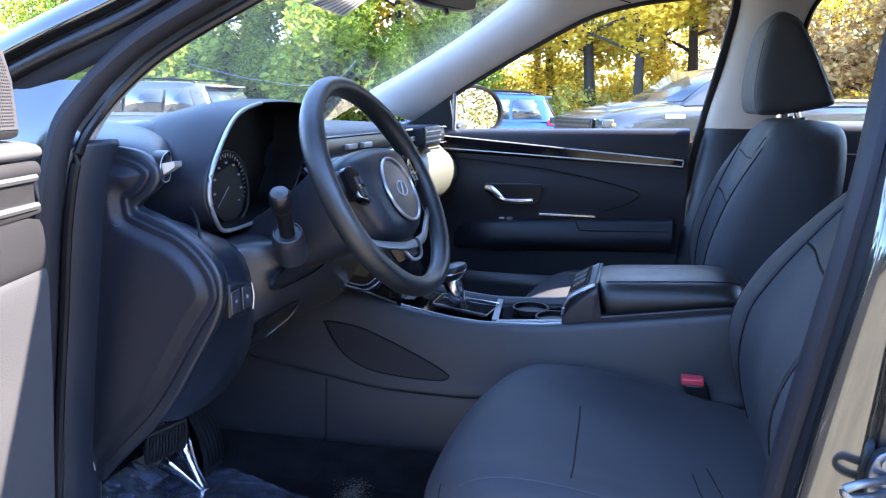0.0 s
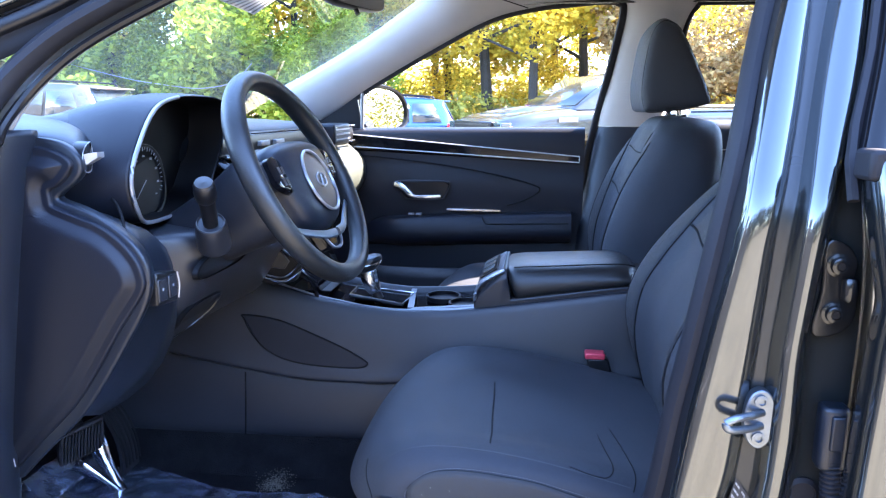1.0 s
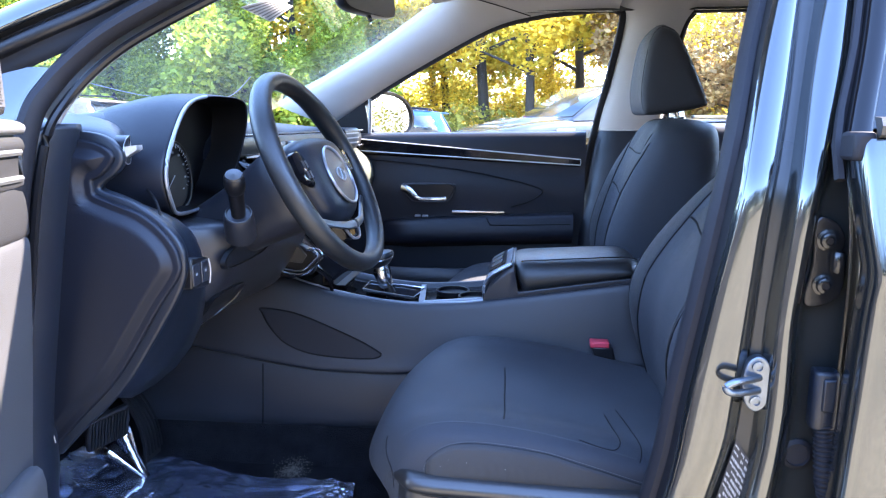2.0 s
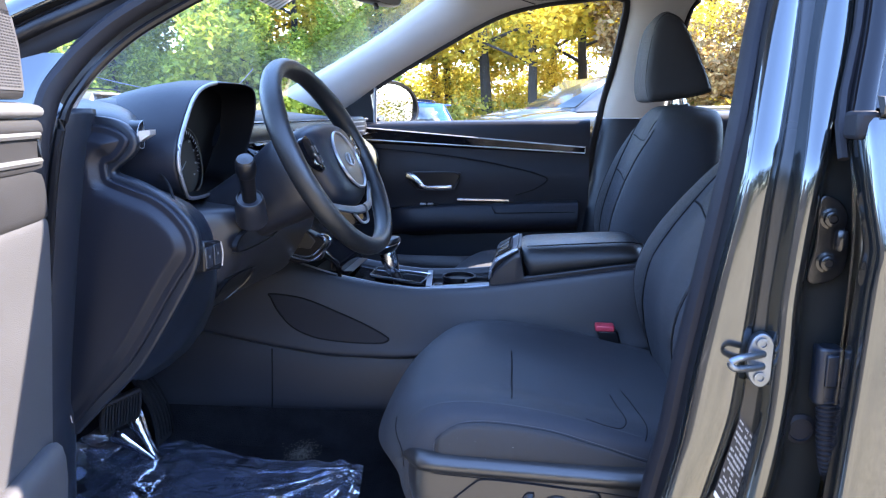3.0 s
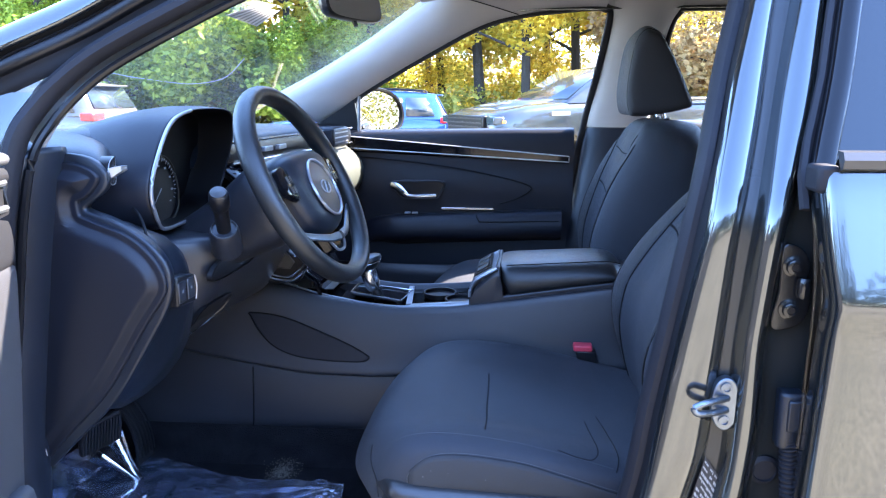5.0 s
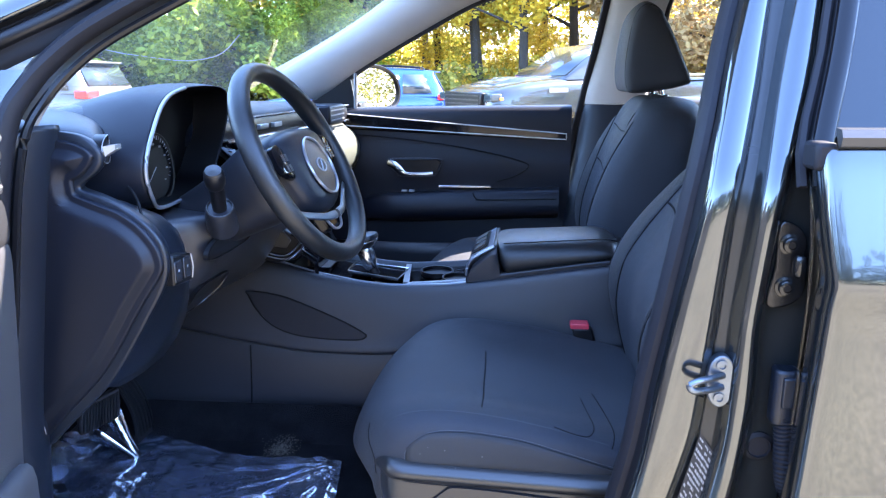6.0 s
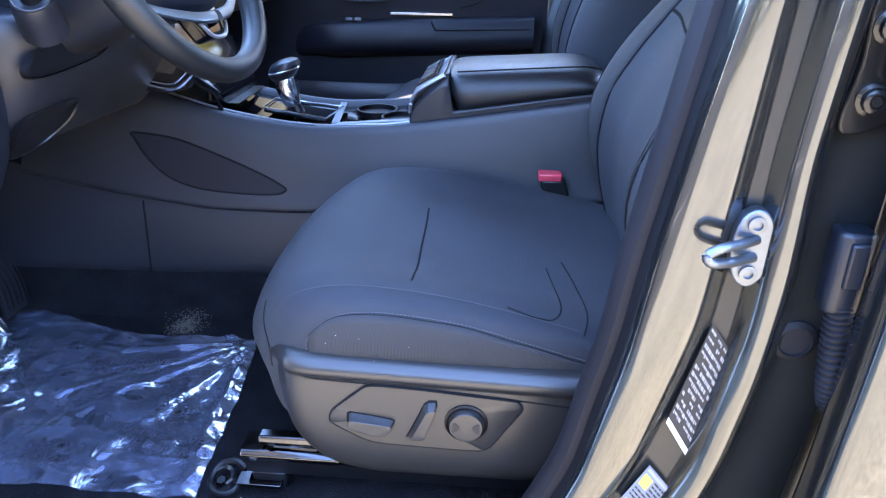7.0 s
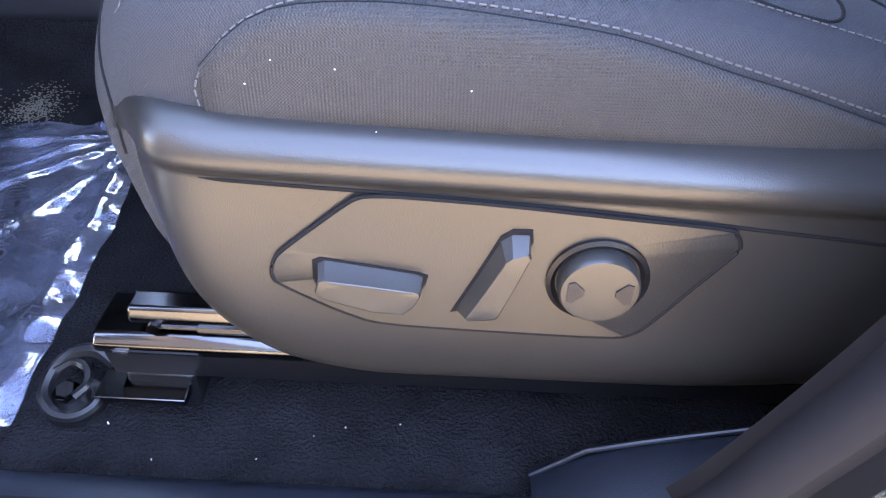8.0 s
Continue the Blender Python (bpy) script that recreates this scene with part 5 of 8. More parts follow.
    st = part("stalk", tube([base - dirn * 0.05, base, base + dirn * 0.03, tip - dirn * 0.035], [0.0115, 0.0115, 0.0120, 0.0130], 14), M_BLACK, s, "black turn signal stalk")
    part("stalk_knob", lathe([(0.0125, 0), (0.0155, 0.006), (0.0165, 0.018), (0.0155, 0.030), (0.0125, 0.034), (0.006, 0.036), (0, 0.036)], tip - dirn * 0.036, dirn, 20), M_BLACK, st)
    part("knob_end", lathe([(0.0135, 0), (0.0125, 0.003), (0, 0.0045)], tip - dirn * 0.003, dirn, 20), M_TRIM, st)
    part("stalk_housing", lathe([(0.0200, 0.000), (0.0220, 0.000), (0.0235, -0.004), (0.0250, -0.020), (0.026, -0.05)], base - dirn * 0.006, dirn, 32), M_PLASTIC, s, "flared housing round the stalk")
    boot = part("stalk_boot", lathe([(0.0205, -0.010), (0.0205, 0.004), (0.0185, 0.0045), (0.0175, 0.002), (0.0175, -0.009), (0.012, -0.010)], base - dirn * 0.010, dirn, 28), M_BLACK, s, "recessed stalk opening")
    part("boot_rim", tube([base - dirn * 0.005 + 0.0205 * (math.cos(a) * dirn.orthogonal().normalized() + math.sin(a) * dirn.cross(dirn.orthogonal().normalized())) for a in np.linspace(0, 2 * math.pi, 28, endpoint=False)], 0.0013, 6, closed=True), M_TRIM, boot)
    part("wiper_stalk", tube([at(0.07, 0.02, -0.08), at(0.16, 0.035, -0.075)], [0.009, 0.012], 10), M_BLACK, s)


build_steering()


# ---- centre console ----
def con_top(x):
    return ip(x, (-0.34, 0.83), (-0.21, 0.778), (-0.106, 0.748), (0.0, 0.729), (0.075, 0.723), (0.202, 0.730), (0.327, 0.749), (0.549, 0.785), (0.7, 0.80))


def con_line(x):
    return ip(x, (-0.55, 0.66), (-0.396, 0.622), (-0.263, 0.596), (-0.13, 0.575), (0.033, 0.572), (0.2, 0.585), (0.7, 0.62))


def build_console():
    c = thing("centre_console", (0.1, 0, 0.40), "charcoal plastic centre console with padded armrest", "centre console")
    for s, nm in ((-1, "near"), (1, "far")):
        rows = []
        for x in np.linspace(-0.46, 0.72, 34):
            t, b = con_top(x), con_line(x)
            k = ip(x, (-0.46, 0.02), (-0.2, 0.008), (0.1, 0.0))
            rows.append([(x, s * 0.088, t - 0.03), (x, s * 0.098, t - 0.004), (x, s * 0.106, t), (x, s * 0.113, t - 0.004), (x, s * (0.118 + k), t - 0.03), (x, s * (0.130 + k), t * 0.55 + b * 0.45), (x, s * (0.142 + k), b + 0.022), (x, s * (0.150 + k), b + 0.008), (x, s * (0.148 + k), b - 0.001), (x, s * (0.135 + k), b - 0.006)])
        part("side_panel", sheet(rows), M_PLASTIC, c, sub=1)
        rows = []
        for x in np.linspace(-0.56, 0.72, 30):
            b = con_line(x)
            k = ip(x, (-0.56, 0.025), (-0.2, 0.008), (0.1, 0.0))
            rows.append([(x, s * (0.128 + k), b + 0.004), (x, s * (0.136 + k), b - 0.012), (x, s * (0.146 + k), b - 0.06), (x, s * (0.150 + k), 0.46), (x, s * (0.147 + k), 0.441), (x, s * (0.135 + k), 0.436)])
        part("lower_panel", sheet(rows), M_PLASTIC, c, sub=1)
        rows = []
        for x in np.linspace(-0.75, 0.72, 24):
            k = ip(x, (-0.56, 0.03), (-0.2, 0.01), (0.1, 0.0))
            rows.append([(x, s * (0.138 + k), 0.45), (x, s * (0.150 + k), 0.435), (x, s * (0.165 + k), 0.40), (x, s * (0.20 + k), 0.372)])
        part("carpet_side", sheet(rows), M_CARPET, c, "dark carpet along the tunnel", sub=1)
    part("panel_seam", tube(curve([(-0.254, -0.1465, con_line(-0.254) - 0.012), (-0.252, -0.156, 0.53), (-0.254, -0.160, 0.46), (-0.258, -0.156, 0.438)], 14), 0.0018, 6), M_SEAM, c)
    # leaf-shaped pocket panel, sunk into the side
    leaf = curve([(-0.252, 0.709), (-0.18, 0.699), (-0.10, 0.670), (-0.031, 0.641), (0.008, 0.620), (0.014, 0.612), (-0.006, 0.6045), (-0.077, 0.605), (-0.148, 0.613), (-0.20, 0.634), (-0.234, 0.668), (-0.252, 0.700)], 60, True)
    def side(x, z, d=0.0):
        t, b = con_top(x), con_line(x)
        k = ip(x, (-0.46, 0.02), (-0.2, 0.008), (0.1, 0.0))
        return -(ip(z, (b + 0.008, 0.150 + k), (b + 0.022, 0.142 + k), (t * 0.55 + b * 0.45, 0.130 + k), (t - 0.03, 0.118 + k))) - d
    lc = np.mean(np.array(leaf), 0)
    def leaf_ring(g, d):
        return [(lc[0] + (x - lc[0]) * g, side(lc[0] + (x - lc[0]) * g, lc[1] + (z - lc[1]) * g, d), lc[1] + (z - lc[1]) * g) for x, z in leaf]
    part("pocket_panel", loft([leaf_ring(1.0, -0.006)] + [leaf_ring(g, d) for g, d in ((0.995, 0.0006), (0.98, 0.0014), (0.94, 0.0014), (0.85, 0.0014), (0.7, 0.0014), (0.5, 0.0014), (0.3, 0.0014), (0.03, 0.0014))]), M_DASH, c, "finer grained leaf-shaped inset")
    part("pocket_groove", tube(leaf_ring(1.008, 0.0008), 0.0018, 6, closed=True), M_SEAM, c)
    # top deck
    rows = [[(x, y, con_top(x) - 0.012 - 0.004 * math.cos(y * 12)) for y in np.linspace(-0.100, 0.100, 7)] for x in np.linspace(-0.30, 0.33, 22)]
    part("top_deck", sheet(rows), M_GLOSS, c, "gloss black deck")
    part("deck_edge", tube([(x, -0.099, con_top(x) - 0.001) for x in np.linspace(-0.30, 0.30, 24)], 0.0022, 6), M_SILVER, c)
    part("storage_tray", loft([[(x, y, z) for x, y in ((-0.20, -0.075), (-0.08, -0.075), (-0.08, 0.075), (-0.20, 0.075))] for z in (0.75, 0.752)]), M_BLACK, c)
    part("charging_port", loft([[(-0.125 + dx, y, 0.760 + dz) for y, dz in ((-0.10, 0), (-0.07, 0), (-0.07, 0.03), (-0.10, 0.03))] for dx in (0, 0.006)]), M_BLACK, c, bevel=0.002)
    # cup holders
    for x, y in ((0.155, 0.035), (0.215, -0.035)):
        part("cup_holder", lathe([(0.040, 0.0), (0.040, 0.008), (0.036, 0.008), (0.036, -0.03), (0, -0.03)], (x, y, con_top(x) - 0.012), (0, 0, 1), 28), M_BLACK, c)
    part("cup_bezel", loft([[(x, y, con_top(x) - 0.005 + h) for x, y in ((0.10, -0.088), (0.265, -0.090), (0.262, -0.078), (0.104, -0.076))] for h in (0.0, 0.004)]), M_SILVER, c, "silver cup holder edge", bevel=0.001)
    part("cup_bezel", loft([[(x, y, con_top(x) - 0.005 + h) for x, y in ((0.09, -0.076), (0.104, -0.076), (0.085, 0.085), (0.072, 0.085))] for h in (0.0, 0.004)]), M_SILVER, c, bevel=0.001)
    # gear lever
    g = thing("gear_lever", (0.01, -0.02, 0.72), "gear lever with black knob and bright shaft collar", "gear lever")
    part("gate_plate", loft([[(x, y, con_top(x) - 0.008 + h) for x, y in ((-0.045, -0.045), (0.075, -0.055), (0.085, 0.035), (-0.045, 0.035))] for h in (0.0, 0.006)]), M_GLOSS, g, bevel=0.002)
    part("gate_bezel", tube([(x, y, con_top(x) + 0.001) for x, y in ((-0.045, -0.045), (0.075, -0.057), (0.087, 0.037), (-0.045, 0.035))], 0.0022, 6, closed=True), M_CHROME, g)
    part("shaft", tube([(0.018, -0.02, 0.715), (0.004, -0.02, 0.748)], [0.013, 0.010], 10), M_BLACK, g)
    part("collar", loft([[(cx + rx * math.cos(t), -0.02 + ry * math.sin(t), z + 0.3 * rx * math.cos(t)) for t in np.linspace(0, 2 * math.pi, 16, endpoint=False)] for cx, z, rx, ry in ((0.006, 0.738, 0.013, 0.013), (0.002, 0.748, 0.017, 0.018), (-0.006, 0.778, 0.020, 0.022), (-0.008, 0.787, 0.018, 0.020))]), M_CHROME, g, "bright chrome collar")
    part("knob", loft([[(cx + rx * math.cos(t), -0.02 + ry * math.sin(t), z + 0.25 * rx * math.cos(t)) for t in np.linspace(0, 2 * math.pi, 20, endpoint=False)] for cx, z, rx, ry in ((-0.008, 0.784, 0.014, 0.016), (-0.009, 0.790, 0.022, 0.025), (-0.008, 0.800, 0.028, 0.031), (-0.006, 0.810, 0.029, 0.032), (-0.005, 0.818, 0.025, 0.028), (-0.004, 0.823, 0.014, 0.016), (-0.004, 0.824, 0.002, 0.002))]), M_SOFT, g, "black leather-look knob")
    part("knob_line", tube([(-0.007 + 0.0285 * math.cos(t), -0.02 + 0.0318 * math.sin(t), 0.8035 + 0.25 * 0.0285 * math.cos(t)) for t in np.linspace(0, 2 * math.pi, 24, endpoint=False)], 0.0014, 5, closed=True), M_CHROME, g)
    # armrest box: lid and front switch block
    rows = []
    for x, grow, lift in ((0.300, 0.80, -0.026), (0.304, 0.93, -0.008), (0.318, 1.0, 0.001), (0.37, 1.0, 0.004), (0.45, 1.0, 0.009), (0.52, 1.0, 0.013), (0.556, 0.98, 0.009), (0.574, 0.88, -0.010), (0.578, 0.6, -0.028)):
        b = con_top(x) - 0.002
        t = 0.820 + lift
        w = 0.108 * grow
        k = 0.45 * smooth01((0.36 - x) / 0.06)
        # the front edge of the lid leans forward towards its top
        rows.append([(x - k * (z - 0.80), y, z) for y, z in ((-w + 0.012, b + 0.006), (-w, b + 0.014), (-w - 0.001, (b + t) / 2), (-w + 0.006, t - 0.016), (-w + 0.022, t - 0.002), (-0.045, t + 0.003), (0.0, t + 0.004), (0.045, t + 0.003), (w - 0.022, t - 0.002), (w - 0.006, t - 0.016), (w + 0.001, (b + t) / 2), (w, b + 0.014), (w - 0.012, b + 0.006))])
    lid = part("armrest_lid", loft(rows), M_LEATHER, c, "padded black leather armrest lid", sub=2)
    seam = curve([(0.318, -0.085, 0.8205), (0.37, -0.087, 0.8245), (0.45, -0.087, 0.8300), (0.53, -0.086, 0.8345), (0.564, -0.076, 0.829)], 24)
    part("lid_seam", tube(seam, 0.0014, 5), M_SEAM, lid)
    base_rows = []
    for x in (0.236, 0.25, 0.27, 0.29, 0.304, 0.312, 0.40, 0.50, 0.60):
        t = con_top(x) + 0.004
        f = ip(x, (0.236, 0.008), (0.25, 0.034), (0.29, 0.068), (0.304, 0.070), (0.312, 0.006), (0.61, 0.006))
        base_rows.append([(x, -0.103, t - 0.02), (x, -0.1045, t + f * 0.75), (x, -0.095, t + f), (x, 0.095, t + f), (x, 0.1045, t + f * 0.75), (x, 0.103, t - 0.02)])
    part("armrest_base", loft(base_rows), M_PLASTIC, c, bevel=0.003)
    part("switch_bezel", loft([[(x, y, z + h) for x, y, z in ((0.234, -0.098, con_top(0.234) + 0.010), (0.246, -0.098, 0.786), (0.296, -0.099, 0.816), (0.296, 0.085, 0.816), (0.246, 0.085, 0.786), (0.234, 0.085, con_top(0.234) + 0.010))] for h in (0.0, 0.005)]), M_SILVER, c, "silver switch block on the console", bevel=0.003)
    part("bezel_edge", tube(curve([(0.238, -0.1045, 0.752), (0.240, -0.1050, 0.770), (0.250, -0.1050, 0.788), (0.272, -0.1045, 0.803), (0.298, -0.1035, 0.817)], 20), 0.0052, 8, flat=0.7), M_SILVER, c, "silver rim of the switch block")
    part("switch_face", loft([[(x, y, z + h) for x, y, z in ((0.239, -0.084, 0.766), (0.250, -0.084, 0.791), (0.283, -0.084, 0.811), (0.283, 0.07, 0.811), (0.250, 0.07, 0.791), (0.239, 0.07, 0.766))] for h in (0.003, 0.0065)]), M_BLACK, c)
    for y in (-0.055, -0.01, 0.035):
        part("console_button", loft([[(x, y + dy, z + h) for x, dy, z in ((0.252, -0.016, 0.794), (0.276, -0.016, 0.8085), (0.276, 0.016, 0.8085), (0.252, 0.016, 0.794))] for h in (0.004, 0.009)]), M_TRIM, c, bevel=0.001)
    # seat belt buckle between seat and console
    b = thing("belt_buckle", (0.50, -0.15, 0.60), "black seat belt buckle with red release button", "belt buckle")
    part("buckle_body", loft([[(x + dx, y, z) for x, y in ((0.478, -0.185), (0.520, -0.185), (0.520, -0.155), (0.478, -0.155))] for dx, z in ((0.02, 0.56), (-0.012, 0.664))]), M_BLACK, b, bevel=0.004)
    part("release_button", loft([[(x, y, z) for x, y in ((0.463, -0.186), (0.502, -0.186), (0.502, -0.158), (0.463, -0.158))] for z in (0.662, 0.675)]), M_RED, b, "red release button", bevel=0.003)
    part("anchor_strap", loft([[(x, y, z) for x, y in ((0.515, -0.178), (0.60, -0.176), (0.60, -0.162), (0.515, -0.164))] for z in (0.57, 0.615)]), M_BLACK, b, bevel=0.003)
    part("latch_tongue", loft([[(x, y, z) for x, y in ((0.55, -0.20), (0.585, -0.20), (0.585, -0.17), (0.55, -0.17))] for z in (0.598, 0.602)]), M_STEEL, b)


build_console()


# ---- pedals and mat ----
def build_pedals():
    p = thing("brake_pedal", (-0.5, -0.36, 0.45), "brake pedal with ribbed rubber pad", "pedal")
    o, u, v = Vector((-0.522, -0.405, 0.482)), Vector((0.046, 0.062, 0.014)), Vector((0.016, -0.010, 0.070))
    nn = u.cross(v).normalized()
    if nn.x < 0:
        nn = -nn
    def pad(a, b, h):
        q = o + u * a + v * b + nn * h
        return tuple(q)
    part("pad", loft([[pad(a, b, h) for a, b in ((0, 0.0), (1, 0.0), (1.05, 0.5), (1, 1.0), (0, 1.0), (-0.05, 0.5))] for h in (0.0, 0.014)]), M_RUBBER, p, bevel=0.004)
    for k in range(12):
        a = 0.06 + 0.077 * k
        part("rib", loft([[pad(a + da, b, h) for da, b in ((0, 0.08), (0.03, 0.08), (0.03, 0.92), (0, 0.92))] for h in (0.013, 0.018)]), M_BLACK, p)
    part("lever", tube([pad(0.5, 0.6, 0.0), pad(0.5, 1.2, -0.05), (-0.62, -0.36, 0.72)], 0.012, 8), M_BLACK, p)
    g = thing("accelerator_pedal", (-0.48, -0.27, 0.40), "long ribbed black accelerator pedal", "pedal")
    a0, a1 = Vector((-0.462, -0.275, 0.405)), Vector((-0.53, -0.262, 0.56))
    rows = []
    for t in np.linspace(0, 1, 8):
        q = a0.lerp(a1, t) + Vector((0.02 * math.sin(math.pi * t), 0, 0))
        w = 0.030 - 0.008 * t
        rows.append([(q.x, q.y - w, q.z), (q.x + 0.006, q.y - w, q.z + 0.003), (q.x + 0.006, q.y + w, q.z + 0.003), (q.x, q.y + w, q.z)])
    pg = part("pedal_plate", loft(rows), M_RUBBER, g)
    for k in range(5):
        y = -0.294 + 0.0125 * k
        part("rib", tube([(a0.x + 0.008 + (a1.x - a0.x) * t + 0.02 * math.sin(math.pi * t), y + 0.012 * t, a0.z + 0.003 + (a1.z - a0.z) * t) for t in np.linspace(0.08, 0.92, 8)], 0.0022, 5), M_BLACK, g)
    # bright protective foil left on the pedal
    f = thing("pedal_foil", (-0.50, -0.33, 0.42), "crumpled bright chrome foil wrap beside the brake pedal", "foil wrap")
    tri = [Vector((-0.547, -0.335, 0.433)), Vector((-0.486, -0.325, 0.506)), Vector((-0.446, -0.315, 0.376))]
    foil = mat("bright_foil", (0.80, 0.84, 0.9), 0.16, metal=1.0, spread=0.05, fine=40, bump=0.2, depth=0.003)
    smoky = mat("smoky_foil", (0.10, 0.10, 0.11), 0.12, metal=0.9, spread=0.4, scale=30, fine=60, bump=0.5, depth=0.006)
    rows = [[tuple(tri[0].lerp(tri[1], v).lerp(tri[2], u) + Vector((0.003 * math.sin(7 * v + 5 * u), 0.006 - 0.003 * math.cos(9 * u + 3 * v), 0.0))) for v in np.linspace(0, 1, 5)] for u in np.linspace(0, 0.97, 7)]
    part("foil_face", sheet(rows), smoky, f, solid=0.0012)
    for a, b in ((tri[0], tri[1]), (tri[1], tri[0])):
        inner = a.lerp(b, 0.36)
        tip = tri[2].lerp(tri[0].lerp(tri[1], 0.5), 0.24)
        rows = [[tuple(a.lerp(tri[2], u) + Vector((0, -0.004, 0))) for u in np.linspace(0, 1, 6)], [tuple(inner.lerp(tip, u) + Vector((0, -0.007, 0))) for u in np.linspace(0, 1, 6)]]
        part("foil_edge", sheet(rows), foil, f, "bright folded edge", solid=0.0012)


build_pedals()


def build_mat():
    film = bpy.data.materials.new("clear_film")
    film.use_nodes = True
    n, l = film.node_tree.nodes, film.node_tree.links
    n.remove(n["Principled BSDF"])
    tr, gl, df, m1, m2 = (n.new(k) for k in ("ShaderNodeBsdfTransparent", "ShaderNodeBsdfGlossy", "ShaderNodeBsdfDiffuse", "ShaderNodeMixShader", "ShaderNodeMixShader"))
    tc, no, no2, bp, rp = (n.new(k) for k in ("ShaderNodeTexCoord", "ShaderNodeTexNoise", "ShaderNodeTexNoise", "ShaderNodeBump", "ShaderNodeMapRange"))
    tr.inputs[0].default_value = (0.90, 0.92, 0.95, 1)
    gl.inputs["Roughness"].default_value = 0.16
    df.inputs[0].default_value = (0.46, 0.56, 0.84, 1)
    no.inputs["Scale"].default_value, no.inputs["Detail"].default_value, no.inputs["Distortion"].default_value = 9.0, 4, 1.5
    no2.inputs["Scale"].default_value, no2.inputs["Detail"].default_value, no2.inputs["Distortion"].default_value = 14.0, 8, 2.5
    for t in (no, no2):
        l.new(tc.outputs["Object"], t.inputs["Vector"])
    bp.inputs["Strength"].default_value, bp.inputs["Distance"].default_value = 0.5, 0.008
    l.new(no.outputs[0], bp.inputs["Height"])
    l.new(bp.outputs[0], gl.inputs["Normal"])
    rp.inputs["From Min"].default_value, rp.inputs["From Max"].default_value, rp.inputs["To Min"].default_value, rp.inputs["To Max"].default_value = 0.38, 0.74, 0.08, 0.40
    l.new(no2.outputs[0], rp.inputs[0])
    fr = n.new("ShaderNodeFresnel")
    fr.inputs[0].default_value = 1.45
    l.new(bp.outputs[0], fr.inputs["Normal"])
    mx = n.new("ShaderNodeMath")
    mx.operation = "MULTIPLY_ADD"
    mx.inputs[1].default_value, mx.inputs[2].default_value = 0.65, 0.02
    l.new(fr.outputs[0], mx.inputs[0])
    l.new(rp.outputs[0], m1.inputs[0])
    l.new(tr.outputs[0], m1.inputs[1])
    l.new(df.outputs[0], m1.inputs[2])
    l.new(mx.outputs[0], m2.inputs[0])
    l.new(m1.outputs[0], m2.inputs[1])
    l.new(gl.outputs[0], m2.inputs[2])
    l.new(m2.outputs[0], n["Material Output"].inputs[0])
    t = thing("protective_film", (-0.25, -0.45, 0.37), "clear wrinkled plastic film over the floor with smudges and faint print", "plastic film")
    rnd = random.Random(3)
    N, K = 120, 96
    def ridge(x, y, f, k):
        """Sharp crease lines where a noise crosses zero."""
        return max(0.0, 1 - abs(noise.noise((x * f, y * f * 1.3, k))) * 7) ** 2
    def fold(x, y):
        """Creases that fan out from the corner pinned under the seat."""
        dx, dy = -0.012 - x, y + 0.29
        r, a = math.hypot(dx, dy), math.atan2(dy, dx)
        fan = abs(math.sin(a * 9 + 1.6 * noise.noise((a * 3, r * 4, 7)))) ** 12
        return 0.0020 * ridge(x, y, 9, 3) + 0.0013 * ridge(x, y, 24, 8) + 0.0085 * fan * max(0.0, 1 - r / 0.45) * min(1, r / 0.05) + 0.004 * abs(noise.noise((x * 6 + y * 11, y * 4, 9))) ** 0.5 * min(1, r / 0.3)
    rows = []
    for j in range(K):
        v = j / (K - 1)
        row = []
        for i in range(N):
            s = i / (N - 1)
            xr = ip(v, (0, 0.030), (0.35, 0.018), (0.7, 0.008), (1, -0.012))
            x = -0.62 + (xr + 0.62) * s
            yt = ip(s, (0, -0.245), (0.3, -0.222), (0.45, -0.25), (0.62, -0.285), (0.9, -0.278), (1, -0.285))
            y = -0.66 + (yt + 0.66) * v
            z = 0.376 + 0.012 * abs(noise.noise((x * 9, y * 9, 2))) + fold(x, y) + 0.004 * noise.noise((x * 30, y * 24, 5)) + 0.012 * max(0, 1 - abs(s - 0.98) / 0.05) * abs(noise.noise((y * 22, 1, 1))) + max(0, -0.56 - x) * 0.7
            row.append((x, y, max(0.3725, z) + 0.004))
        rows.append(row)
    part("film_sheet", sheet(rows), film, t, sub=1)
    # printed warning, repeated over the film
    ink = mat("faded_ink", (0.02, 0.022, 0.03), 0.9, spread=0.2, bump=0, spec=0.1)
    def words(text, x, y, size, turn):
        cu = bpy.data.curves.new("lettering", "FONT")
        cu.body, cu.size, cu.extrude = text, size, 0.0002
        tmp = bpy.data.objects.new("lettering", cu)
        me = bpy.data.meshes.new_from_object(tmp)
        bpy.data.objects.remove(tmp)
        me.materials.append(ink)
        me.transform(Matrix.Translation((x, y, 0.3925)) @ Matrix.Rotation(radians(turn), 4, "Z"))
        ob = new("lettering", me)
        ob.parent = t
        ob.matrix_parent_inverse = Matrix.Translation(t.location).inverted()
    for x, y, turn in ((-0.30, -0.600, 0), (-0.27, -0.40, 6), (-0.10, -0.40, -72), (-0.50, -0.56, 70), (-0.50, -0.42, 5), (-0.14, -0.55, -10)):
        c, q = math.cos(radians(turn)), math.sin(radians(turn))
        words("MUST REMOVE", x, y, 0.022, turn)
        words("THE COVER", x + 0.024 * q + 0.02 * c, y - 0.024 * c + 0.02 * q, 0.022, turn)
    m = thing("carpet_patch", (-0.18, -0.2, 0.37), "dusty sandy smear on the carpet", "dust smear", kind="structure")
    dust = mat("sand_dust", (0.10, 0.088, 0.07), 0.95, spread=0.2, bump=0)
    bits = []
